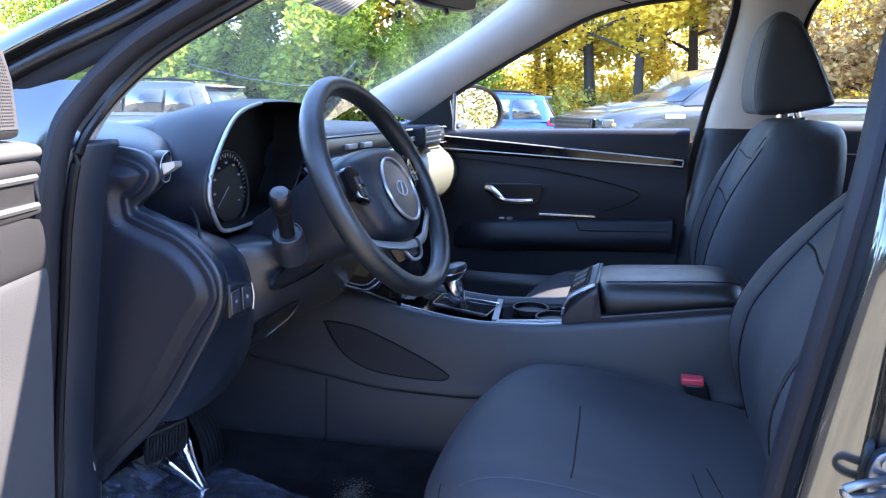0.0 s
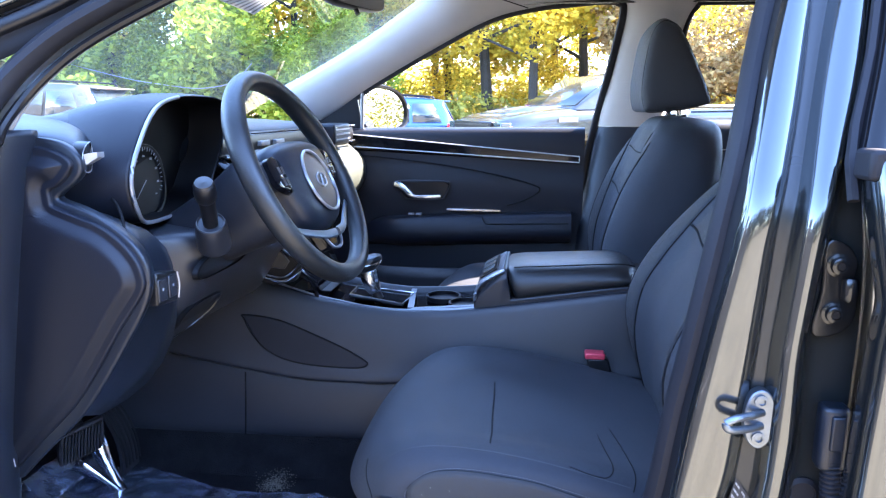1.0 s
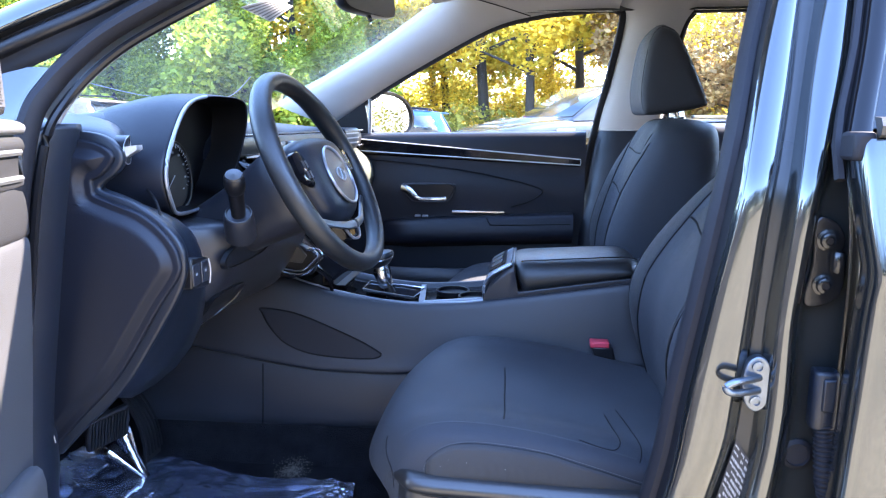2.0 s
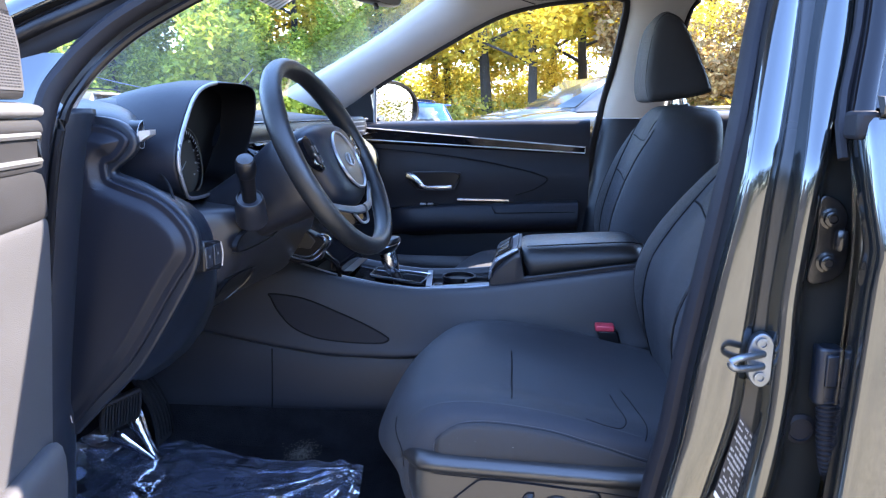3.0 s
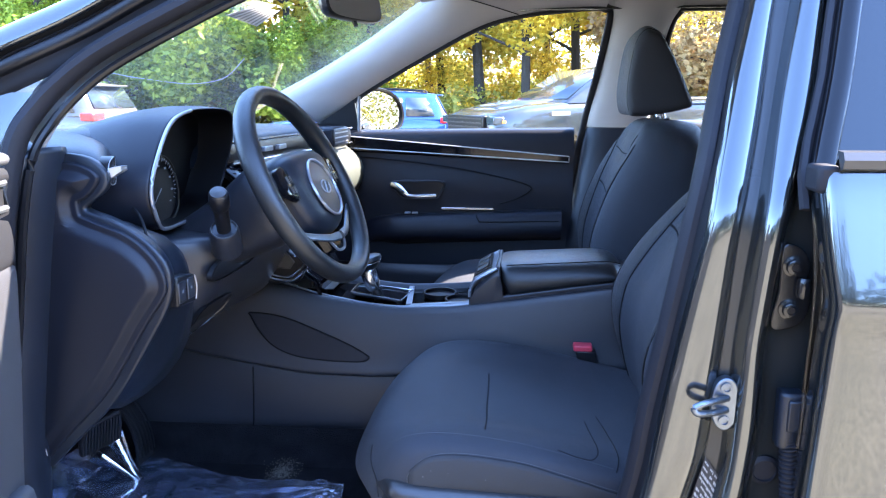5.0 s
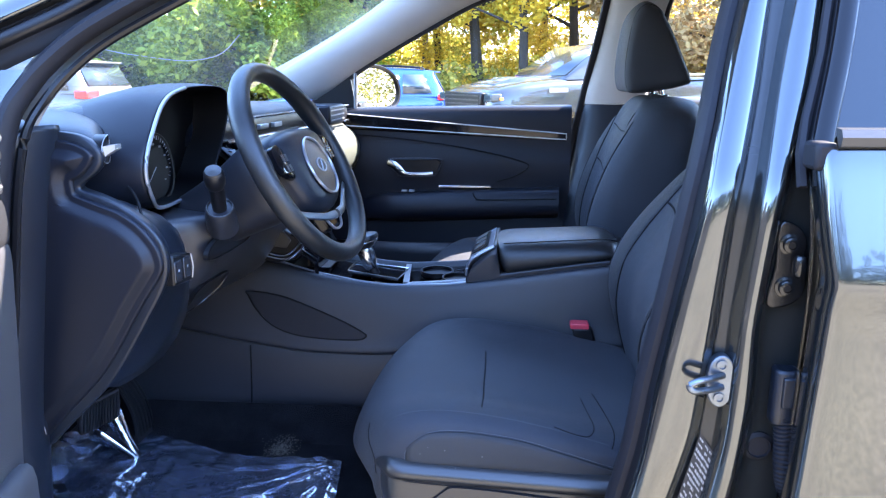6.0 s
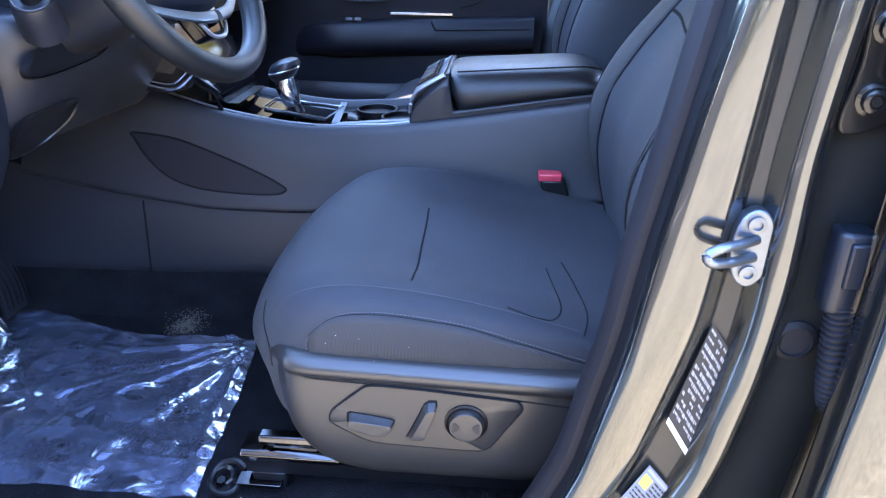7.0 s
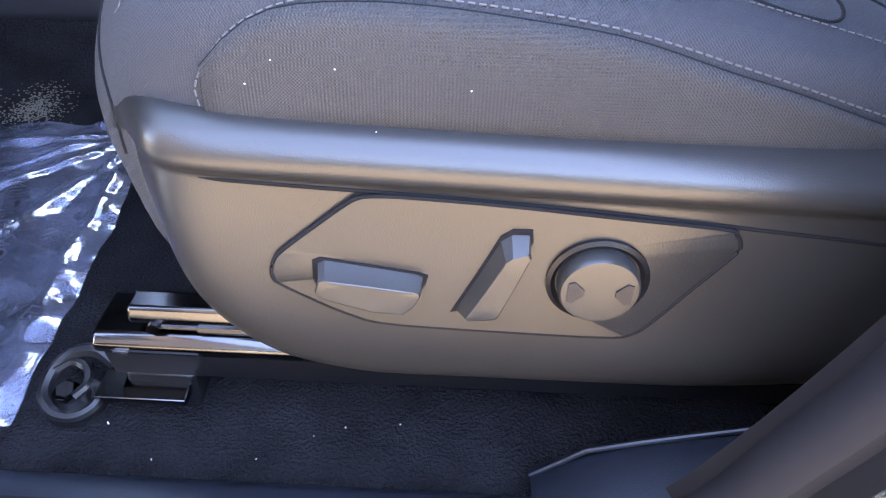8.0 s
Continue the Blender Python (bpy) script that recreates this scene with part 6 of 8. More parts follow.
    for i in range(700):
        x, y = rnd.gauss(-0.165, 0.016), rnd.gauss(-0.232, 0.022)
        z = ip(-y, (0.165, 0.40), (0.2, 0.378), (0.22, 0.371), (0.28, 0.369)) + 0.003
        bits.append(box(x, x + rnd.uniform(0.0008, 0.002), y, y + rnd.uniform(0.0006, 0.0018), z, z + 0.0006))
    tagged(part("dust_grains", merge(bits), dust, m), kind="stuff")


build_mat()


# ---- seats ----
def cushion_top(x, q):
    """Height of the cushion at x and at q across (-1 to 1)."""
    mid = ip(x, (0.06, 0.60), (0.085, 0.632), (0.12, 0.655), (0.17, 0.667), (0.23, 0.668), (0.30, 0.660), (0.40, 0.645), (0.50, 0.632), (0.62, 0.62))
    bol = ip(x, (0.06, 0.004), (0.2, 0.012), (0.35, 0.022), (0.48, 0.012), (0.60, 0.0))
    a = abs(q)
    return mid + bol * smooth01((a - 0.50) / 0.28)


def nose(x, q, deep=0.085):
    """How far the rounded front corners lie behind the middle of the front edge."""
    return deep * abs(q) ** 3 * (1 - smooth01((x - 0.056) / 0.24))


def build_seat(name, label, yc, dx, near, lean=0.0):
    """near: the side (-1 or 1) that carries the side trim."""
    s = thing(name, (0.35 + dx, yc, 0.37), label, "car seat", group="front seats")
    W = 0.262
    # cushion: rings along x
    rings = []
    for x, w in ((0.056, 0.78), (0.060, 0.87), (0.075, 0.93), (0.10, 0.97), (0.14, 0.995), (0.20, 1.0), (0.28, 1.0), (0.38, 1.0), (0.48, 0.98), (0.56, 0.95), (0.62, 0.90)):
        low = ip(x, (0.056, 0.520), (0.075, 0.480), (0.12, 0.475), (0.30, 0.50), (0.62, 0.52))
        k = ip(x, (0.056, 0.30), (0.062, 0.62), (0.08, 0.90), (0.11, 1.0))
        ring = []
        for q in (-1, -0.94, -0.86, -0.74, -0.6, -0.45, -0.25, 0, 0.25, 0.45, 0.6, 0.74, 0.86, 0.94, 1):
            top = cushion_top(x, q)
            if q * near > 0:
                z = low + (top - low) * k * (0.82 + 0.18 * smooth01((1 - abs(q)) / 0.09))
            else:
                z = low + (top - low) * k * (0.62 + 0.38 * smooth01((1 - abs(q)) / 0.16))
            ring.append((x + dx + nose(x, q, 0.068 if q * near > 0 else 0.085), yc + q * W * w * (1.025 if q * near > 0.9 else 1.0), z))
        e, g = (x + dx + nose(x, 1, 0.068 if near * sg > 0 else 0.085) for sg in (1, -1))
        ring += [(e, yc + W * w * 0.99, low + 0.02), (e, yc + W * w * 0.9, low), (g, yc - W * w * 0.9, low), (g, yc - W * w * 0.99, low + 0.02)]
        rings.append(ring)
    cu = part("cushion", loft(rings), M_FABRIC, s, "dark grey woven cushion with stitched seams", sub=2)
    def top_path(pts, lift=0.0):
        return snap(cu, [(x + dx, yc + q * W, cushion_top(x, q)) for x, q in pts], lift)
    # seams on top: a cross seam and a rounded inner panel
    part("cross_seam", tube(top_path(curve([(0.303, near * 0.79), (0.302, near * 0.6), (0.299, near * 0.3), (0.297, 0.0), (0.294, near * -0.24)], 30), 0.0), 0.0014, 6), M_SEAM, cu)
    for sg in (near,):
        part("panel_seam", tube(top_path(curve([(0.466, sg * 0.30), (0.472, sg * 0.48), (0.477, sg * 0.67), (0.477, sg * 0.80), (0.468, sg * 0.885), (0.448, sg * 0.900), (0.415, sg * 0.875)], 40), 0.0), 0.0010, 6), M_SEAM, cu)
        part("panel_seam", tube(top_path(curve([(0.488, sg * 0.20), (0.499, sg * 0.40), (0.506, sg * 0.62), (0.508, sg * 0.80), (0.503, sg * 0.95)], 40), 0.0), 0.0010, 6), M_SEAM, cu)
    edge_line = top_path(curve([(0.115, near * 0.93), (0.135, near * 0.88), (0.17, near * 0.86), (0.23, near * 0.855), (0.30, near * 0.86), (0.40, near * 0.875), (0.50, near * 0.90)], 60), 0.0003)
    part("edge_stitching", stitches([(x, y + near * 0.003, z) for x, y, z in snap(cu, [(x, y + near * 0.003, z) for x, y, z in edge_line], 0.0003)], 0.0042, 0.00035, 0.0028), M_THREAD, cu)
    part("corner_seam", tube(snap(cu, [(x + dx, yc + near * h, z) for x, h, z in curve([(0.112, 0.185, 0.628), (0.116, 0.196, 0.615), (0.121, 0.207, 0.607), (0.125, 0.217, 0.603), (0.132, 0.231, 0.598), (0.137, 0.241, 0.588), (0.139, 0.243, 0.570)], 24)], 0.0002), 0.0010, 5), M_SEAM, cu)
    # outer bolster panel, flush in the cushion's side, with a thread seam
    bw = []
    for x in np.linspace(0.190, 0.56, 34):
        zt = ip(x, (0.190, 0.628), (0.194, 0.640), (0.200, 0.648), (0.209, 0.656), (0.222, 0.661), (0.255, 0.665), (0.285, 0.665), (0.32, 0.662), (0.36, 0.655), (0.40, 0.643), (0.44, 0.630), (0.485, 0.615), (0.51, 0.605), (0.56, 0.596))
        y0 = yc + near * (W + 0.012)
        bw.append(snap(cu, [(x + dx, y0, zt + (0.590 - zt) * k) for k in (0.0, 0.2, 0.45, 0.7, 1.0)], 0.0012))
    for _ in range(4):
        bw = [bw[0]] + [[tuple((np.array(a) + 2 * np.array(b) + np.array(c)) / 4) for a, b, c in zip(bw[i - 1], bw[i], bw[i + 1])] for i in range(1, len(bw) - 1)] + [bw[-1]]
    bp = part("bolster_panel", sheet(bw), M_FABRIC2, cu, "smoother fabric along the outer edge", solid=0.0022)
    seam = [bw[0][3], bw[0][2], bw[0][1]] + [r[0] for r in bw]
    part("bolster_seam", tube(seam, 0.0008, 5), M_SEAM, cu)
    out = snap(cu, [bw[0][3]] + [(x - 0.003, y, z) for x, y, z in (bw[0][2], bw[0][1])] + [(r[0][0] - (0.003 if i < 3 else 0), r[0][1] - near * 0.001, r[0][2] + 0.0035) for i, r in enumerate(bw)], 0.0012)
    for _ in range(5):
        out = out[:3] + [tuple((np.array(a) + 2 * np.array(b) + np.array(c)) / 4) for a, b, c in zip(out[2:], out[3:], out[4:])] + [out[-1]]
    part("bolster_stitching", stitches(curve(out, 120), 0.0046, 0.0005, 0.0030), M_THREAD, cu)
    # backrest: rings up the back
    def tip(z):
        """How far the backrest is reclined at this height."""
        return lean * max(0.0, z - 0.84)
    rings = []
    for z, xf, xb, w in ((0.56, 0.600, 0.70, 0.20), (0.60, 0.592, 0.73, 0.225), (0.66, 0.582, 0.755, 0.245), (0.74, 0.573, 0.775, 0.258), (0.82, 0.579, 0.79, 0.262), (0.90, 0.598, 0.805, 0.258), (0.98, 0.622, 0.818, 0.243), (1.04, 0.646, 0.824, 0.222), (1.09, 0.664, 0.826, 0.190), (1.115, 0.676, 0.822, 0.155), (1.13, 0.695, 0.805, 0.11)):
        bol = ip(z, (0.56, 0.0), (0.66, 0.02), (0.74, 0.040), (0.84, 0.048), (0.95, 0.040), (1.04, 0.022), (1.13, 0.0))
        ring = []
        for q in (-1, -0.93, -0.82, -0.66, -0.45, -0.2, 0, 0.2, 0.45, 0.66, 0.82, 0.93, 1):
            f = xf - bol * smooth01((abs(q) - 0.42) / 0.36) + 0.055 * (1 - smooth01((1 - abs(q)) / 0.14)) - 0.006 * math.cos(q * 1.5)
            ring.append((f + dx + tip(z), yc + q * w, z))
        h = dx + tip(z)
        ring += [(xf + 0.6 * (xb - xf) + h, yc + w * 1.0, z - 0.004), (xb - 0.02 + h, yc + w * 0.92, z - 0.006), (xb + h, yc + w * 0.6, z - 0.008), (xb + h, yc - w * 0.6, z - 0.008), (xb - 0.02 + h, yc - w * 0.92, z - 0.006), (xf + 0.6 * (xb - xf) + h, yc - w * 1.0, z - 0.004)]
        rings.append(ring)
    ba = part("backrest", loft(rings), M_FABRIC, s, "dark grey woven backrest with side bolsters", sub=2)
    def front(z, q):
        xf = ip(z, (0.56, 0.600), (0.60, 0.592), (0.66, 0.582), (0.74, 0.573), (0.82, 0.579), (0.90, 0.598), (0.98, 0.622), (1.04, 0.646), (1.09, 0.664), (1.13, 0.695))
        bol = ip(z, (0.56, 0.0), (0.66, 0.02), (0.74, 0.040), (0.84, 0.048), (0.95, 0.040), (1.04, 0.022), (1.13, 0.0))
        w = ip(z, (0.56, 0.20), (0.60, 0.225), (0.66, 0.245), (0.74, 0.258), (0.82, 0.262), (0.90, 0.258), (0.98, 0.243), (1.04, 0.222), (1.09, 0.190), (1.13, 0.11))
        x = xf - bol * smooth01((abs(q) - 0.42) / 0.36) + 0.055 * (1 - smooth01((1 - abs(q)) / 0.14)) - 0.006 * math.cos(q * 1.5)
        return (x + dx - 0.0005 + tip(z), yc + q * w, z)
    for sg in (-1, 1):
        part("bolster_seam", tube(snap(ba, [front(z, sg * q) for z, q in curve([(0.62, 0.72), (0.74, 0.62), (0.86, 0.58), (0.95, 0.58), (1.03, 0.62), (1.09, 0.74)], 40)]), 0.0020, 5), M_SEAM, ba)
        part("bolster_piping", tube(snap(ba, [front(z, sg * q) for z, q in curve([(0.66, 0.83), (0.76, 0.80), (0.88, 0.80), (0.98, 0.80), (1.07, 0.84)], 40)]), 0.0018, 5), M_SEAM, ba)
    grey = part("upper_insert", sheet([snap(ba, [front(z - 0.022 * (1 - q * q * 3.0) * (1 - k), q) for q in np.linspace(-0.50, 0.50, 17)], 0.0012) for k, z in ((k, 0.947 + 0.145 * k) for k in np.linspace(0, 1, 10))]), M_FABRIC2, ba, "smoother grey fabric insert")
    for sg in (-1, 1):
        part("bolster_strip", sheet([snap(ba, [front(z, sg * (ip(z, (0.62, 0.74), (0.74, 0.64), (0.86, 0.60), (0.95, 0.60), (1.03, 0.64), (1.08, 0.74)) + 0.15 * k)) for k in np.linspace(0, 1, 6)], 0.0012) for z in np.linspace(0.64, 1.06, 34)]), M_FABRIC2, ba, "smoother grey strip along the bolster")
    for z0, dip in ((0.945, 0.022), (1.045, 0.010)):
        part("curved_seam", tube(snap(ba, [front(z0 - dip * (1 - q * q * 3.0), q) for q in np.linspace(-0.57, 0.57, 30)]), 0.0024, 5), M_SEAM, ba)
    # head restraint: side profile carried across
    prof = curve([(0.652, 1.138), (0.72, 1.146), (0.782, 1.160), (0.792, 1.172), (0.775, 1.215), (0.742, 1.285), (0.712, 1.340), (0.690, 1.362), (0.668, 1.362), (0.648, 1.335), (0.636, 1.27), (0.630, 1.20), (0.636, 1.155)], 34, True)
    pc = np.mean(np.array(prof), 0)
    rings = []
    for q, g in ((-1.0, 0.62), (-0.97, 0.86), (-0.88, 0.96), (-0.6, 1.0), (0, 1.02), (0.6, 1.0), (0.88, 0.96), (0.97, 0.86), (1.0, 0.62)):
        rings.append([(pc[0] + (x - pc[0]) * g + dx + tip(z) - 0.012 * (abs(q) ** 2) * (x < pc[0]), yc + 0.130 * q, pc[1] + (z - pc[1]) * g - 0.010 * q * q) for x, z in prof])
    hr = part("head_restraint", loft(rings), M_FABRIC, s, "tall dark fabric head restraint", sub=1)
    part("restraint_seam", tube(snap(hr, [(pc[0] + (x - pc[0]) * 0.985 + dx + tip(z), yc - 0.112, pc[1] + (z - pc[1]) * 0.985 - 0.008) for x, z in prof]), 0.0012, 5, closed=True), M_SEAM, hr)
    for q in (-0.07, 0.07):
        part("post", tube([(0.735 + dx + tip(1.10), yc + q, 1.10), (0.715 + dx + tip(1.17), yc + q, 1.17)], 0.0065, 10), M_CHROME, s, "bright steel post")
        part("post_guide", lathe([(0.014, 0), (0.014, 0.010), (0.009, 0.012)], (0.732 + dx + tip(1.118), yc + q, 1.118), (-0.25, 0, 1), 14), M_BLACK, s)
    # side trim
    y0 = yc + near * (W + 0.012)
    def ty(o):
        return y0 + near * o
    rows = []
    for x in list(np.linspace(0.133, 0.165, 6)) + list(np.linspace(0.18, 0.62, 18)):
        e = smooth01((x - 0.129) / 0.045)
        top = ip(x, (0.133, 0.598), (0.145, 0.605), (0.165, 0.606), (0.2, 0.604), (0.5, 0.596), (0.62, 0.60))
        bot = ip(x, (0.133, 0.575), (0.147, 0.52), (0.165, 0.484), (0.18, 0.463), (0.205, 0.439), (0.25, 0.426), (0.45, 0.427), (0.62, 0.45))
        h = top - bot
        ins = -0.045 * (1 - e)
        rows.append([(x + dx, ty(-0.035 + 0.5 * ins), top + 0.004 - 0.03 * (1 - e)), (x + dx, ty(-0.012 + ins), top + 0.004), (x + dx, ty(0.002 + ins), top - 0.001), (x + dx, ty(0.0085 + ins), top - 0.010), (x + dx, ty(0.0080 + ins), top - 0.0185), (x + dx, ty(0.0030 + ins), top - 0.0225), (x + dx, ty(0.0035 + ins), top - 0.027), (x + dx, ty(0.0045 + ins), bot + 0.6 * h), (x + dx, ty(0.0035 + ins), bot + 0.32 * h), (x + dx, ty(-0.002 + ins), bot + 0.14 * h), (x + dx, ty(-0.014 + ins), bot + 0.03 * h), (x + dx, ty(-0.04), bot - 0.002)])
    tr = part("side_trim", sheet(rows), M_TRIM, s, "grained dark grey plastic side shield", sub=2)
    part("trim_groove", tube([(x + dx, ty(ip(x, (0.165, -0.006), (0.19, 0.0032), (0.6, 0.0036))), ip(x, (0.165, 0.5815), (0.178, 0.5805), (0.23, 0.578), (0.297, 0.5755), (0.366, 0.5715), (0.432, 0.5660), (0.502, 0.560), (0.60, 0.555))) for x in np.linspace(0.165, 0.60, 40)], 0.0011, 6), M_SEAM, tr)
    part("trim_front", sheet([[(0.140 + dx, ty(-0.05), 0.612), (0.137 + dx, ty(-0.12), 0.60)], [(0.140 + dx, ty(-0.05), 0.54), (0.140 + dx, ty(-0.12), 0.53)], [(0.17 + dx, ty(-0.05), 0.47), (0.17 + dx, ty(-0.12), 0.47)]]), M_BLACK, s)
    if near < 0:
        yp = ty(0.0052)
        pan = curve([(0.2149, 0.5294), (0.2168, 0.5353), (0.2213, 0.5416), (0.2391, 0.5579), (0.2525, 0.5696), (0.2584, 0.5737), (0.2649, 0.5753), (0.2815, 0.5756), (0.3275, 0.5734), (0.3793, 0.5693), (0.4263, 0.5658), (0.4327, 0.5629), (0.4358, 0.5578), (0.4349, 0.5517), (0.4199, 0.5283), (0.4054, 0.5052), (0.3970, 0.4965), (0.3843, 0.4936), (0.3343, 0.4940), (0.2723, 0.4961), (0.2519, 0.5017), (0.2351, 0.5102), (0.2189, 0.5200), (0.2153, 0.5235)], 80, True)
        pc2 = np.mean(np.array(pan), 0)
        def pr(g, o):
            return [(pc2[0] + (x - pc2[0]) * g, yp - o, pc2[1] + (z - pc2[1]) * g) for x, z in pan]
        sp = part("switch_panel", loft([pr(1.0, -0.004), pr(1.0, 0.0005), pr(0.988, 0.0012), pr(0.5, 0.0012), pr(0.05, 0.0012)]), M_TRIM, tr, "flat switch panel")
        part("panel_gap", tube(pr(1.006, 0.0004), 0.0011, 6, closed=True), M_SEAM, tr)
        def key(name, back, front, low):
            """A power seat key: its upper edge lies on the panel, its front face stands proud of it."""
            face = front + low
            foot = back + [(x, z) for x, z in low]
            fc = np.mean(np.array(face), 0)
            def rg(poly, g, o):
                return [(fc[0] + (x - fc[0]) * g, yp - o, fc[1] + (z - fc[1]) * g) for x, z in poly]
            part("switch_well", loft([rg(foot, 1.10, 0.0008), rg(foot, 1.09, 0.0018), rg(foot, 0.95, 0.0018)]), M_SEAM, tr)
            part(name, loft([rg(foot, 1.0, 0.0008), rg(face, 1.0, 0.0112), rg(face, 0.975, 0.0120), rg(face, 0.90, 0.0124), rg(face, 0.5, 0.0124), rg(face, 0.05, 0.0124)]), M_TRIM, tr, "dark grey power seat switch", sharp=20)
        key("slide_switch", [(0.2378, 0.5362), (0.2413, 0.5382), (0.2648, 0.5349), (0.2855, 0.5318), (0.2896, 0.5302)], [(0.2395, 0.5328), (0.2428, 0.5337), (0.2659, 0.5312), (0.2857, 0.5288), (0.2881, 0.5278)], [(0.2887, 0.5256), (0.2857, 0.5187), (0.2804, 0.5130), (0.2653, 0.5140), (0.2386, 0.5217), (0.2373, 0.5257)])
        key("recline_switch", [(0.3054, 0.5092), (0.3161, 0.5329), (0.3254, 0.5548), (0.3304, 0.5588), (0.3387, 0.5589)], [(0.3106, 0.5122), (0.3199, 0.5316), (0.3279, 0.5497), (0.3310, 0.5525), (0.3380, 0.5550)], [(0.3396, 0.5524), (0.3337, 0.5339), (0.3271, 0.5149), (0.3256, 0.5124), (0.3185, 0.5112), (0.3118, 0.5108)])
        kc = (0.374, yp - 0.001, 0.533)
        part("lumbar_ring", lathe([(0.0250, 0), (0.0250, 0.002), (0.0228, 0.003), (0.0205, 0.001)], kc, (0, -1, 0), 40), M_BLACK, tr)
        part("lumbar_knob", lathe([(0.0198, 0), (0.0198, 0.008), (0.0185, 0.0102), (0.0170, 0.0104), (0, 0.0100)], kc, (0, -1, 0), 40), M_TRIM, tr, "round lumbar switch")
        for sg in (-1, 1):
            part("knob_mark", loft([[(kc[0] + sg * a, yp - o, kc[2] + b) for a, b in ((0.0075, 0.0015), (0.0125, 0.0065), (0.0155, 0.0055), (0.0155, -0.0055), (0.0125, -0.0065), (0.0075, -0.0015))] for o in (0.0095, 0.0120)]), M_SOFT, tr)
        # specks of lint on the bolster
        for x, z in ((0.214, 0.626), (0.268, 0.606), (0.308, 0.627), (0.252, 0.634), (0.226, 0.637)):
            part("lint_speck", lathe([(0.0004, 0), (0.0003, 0.0003), (0, 0.0004)], (x, ty(0.0008), z), (0.2, -1, 0.2), 6), M_WHITE, cu)
    # slide rails on the floor
    for sg, nm in ((near, 1), (-near, 0)):
        yr = yc + sg * 0.225
        # inner rails are coloured black to stand for the shade under the seat
        steel = M_DARKSTEEL if nm else M_BLACK
        part("rail", loft([[(x, yr + a, z) for a, z in ((-0.022, 0.426), (0.022, 0.426), (0.0245, 0.434), (0.018, 0.441), (-0.018, 0.441), (-0.0245, 0.434))] for x in (0.084 + dx, 0.215 + dx)]), steel, s, "dark bright-edged steel seat rail, the inner one blackened as shade", bevel=0.0025)
        part("rail_slot", box(0.098 + dx, 0.107 + dx, yr + sg * 0.0235 - 0.002, yr + sg * 0.0235 + 0.002, 0.4285, 0.4315), M_STEEL, s)
        part("rail_base", loft([[(x, yr + a, z) for a, z in ((-0.018, 0.404), (0.018, 0.404), (0.022, 0.4265), (-0.022, 0.4265))] for x in (0.090 + dx, 0.66 + dx)]), M_BLACK, s)
        part("upper_rail", loft([[(x, yr + a + sg * 0.006, z) for a, z in ((-0.009, 0.446), (0.009, 0.446), (0.011, 0.450), (0.008, 0.459), (-0.008, 0.459), (-0.011, 0.450))] for x in (0.108 + dx, 0.34 + dx)]), steel, s, "dark steel upper rail, the inner one blackened as shade", bevel=0.003)
        part("motor_shaft", tube([(0.128 + dx, yr + sg * 0.016, 0.4455), (0.150 + dx, yr + sg * 0.016, 0.4455), (0.151 + dx, yr + sg * 0.016, 0.4455), (0.185 + dx, yr + sg * 0.016, 0.4455)], [0.0018, 0.0018, 0.0034, 0.0034], 8), M_DARKSTEEL, s)
        part("shaft_eye", lathe([(0.0042, -0.002), (0.0042, 0.002), (0.002, 0.002)], (0.124 + dx, yr + sg * 0.018, 0.446), (0, 1, 0), 12), M_DARKSTEEL, s)
        part("rail_foot", loft([[(x, yr + a, z) for a, z in ((-0.018, 0.372), (0.014, 0.372), (0.018, 0.404), (-0.018, 0.404))] for x in (0.095 + dx, 0.140 + dx)]), M_BLACK, s, bevel=0.003)
        part("rail_bracket", loft([[(x, yr + a, z) for a, z in ((0.0, 0.390), (0.030 * sg, 0.388), (0.032 * sg, 0.3945), (0.0, 0.397))] for x in (0.078 + dx, 0.137 + dx)]), M_DARKSTEEL, s, bevel=0.001)
        cv = thing("rail_cover", (0.07 + dx, yr, 0.37), "black plastic end cover around a rail bolt", "rail cover") if near < 0 and nm else None
        if cv:
            hook = curve([(0.086, -0.612, 0.402), (0.070, -0.606, 0.408), (0.050, -0.609, 0.406), (0.038, -0.622, 0.400), (0.037, -0.642, 0.395), (0.050, -0.656, 0.391), (0.068, -0.658, 0.391), (0.080, -0.648, 0.394), (0.078, -0.634, 0.398)], 40)
            hook = [(0.060 + (x - 0.058) * 0.82, -0.630 + (y + 0.632) * 0.80, z - 0.006) for x, y, z in hook]
            part("cover_rim", tube(hook, [0.0056 - 0.00005 * k for k in range(40)], 8), M_BLACK, cv)
            part("cover_floor", lathe([(0.020, 0), (0.018, 0.008), (0.008, 0.011), (0, 0.011)], (0.058, -0.632, 0.372), (0, 0, 1), 20), M_BLACK, cv)
            part("inner_hook", tube(curve([(0.045, -0.622, 0.396), (0.056, -0.617, 0.399), (0.067, -0.622, 0.398), (0.070, -0.632, 0.395), (0.064, -0.640, 0.392)], 18), 0.003, 6), M_BLACK, cv)
            part("anchor_bolt", lathe([(0.008, 0), (0.008, 0.006), (0.006, 0.009), (0, 0.009)], (0.056, -0.632, 0.384), (0, -0.3, 1), 6), M_DARKSTEEL, cv)
    return s


build_seat("driver_seat", "dark grey fabric driver seat with power switches on its side shield", -0.385, 0.0, -1, 0.40)
build_seat("passenger_seat", "dark grey fabric front passenger seat with tall head restraint", 0.385, -0.02, 1)

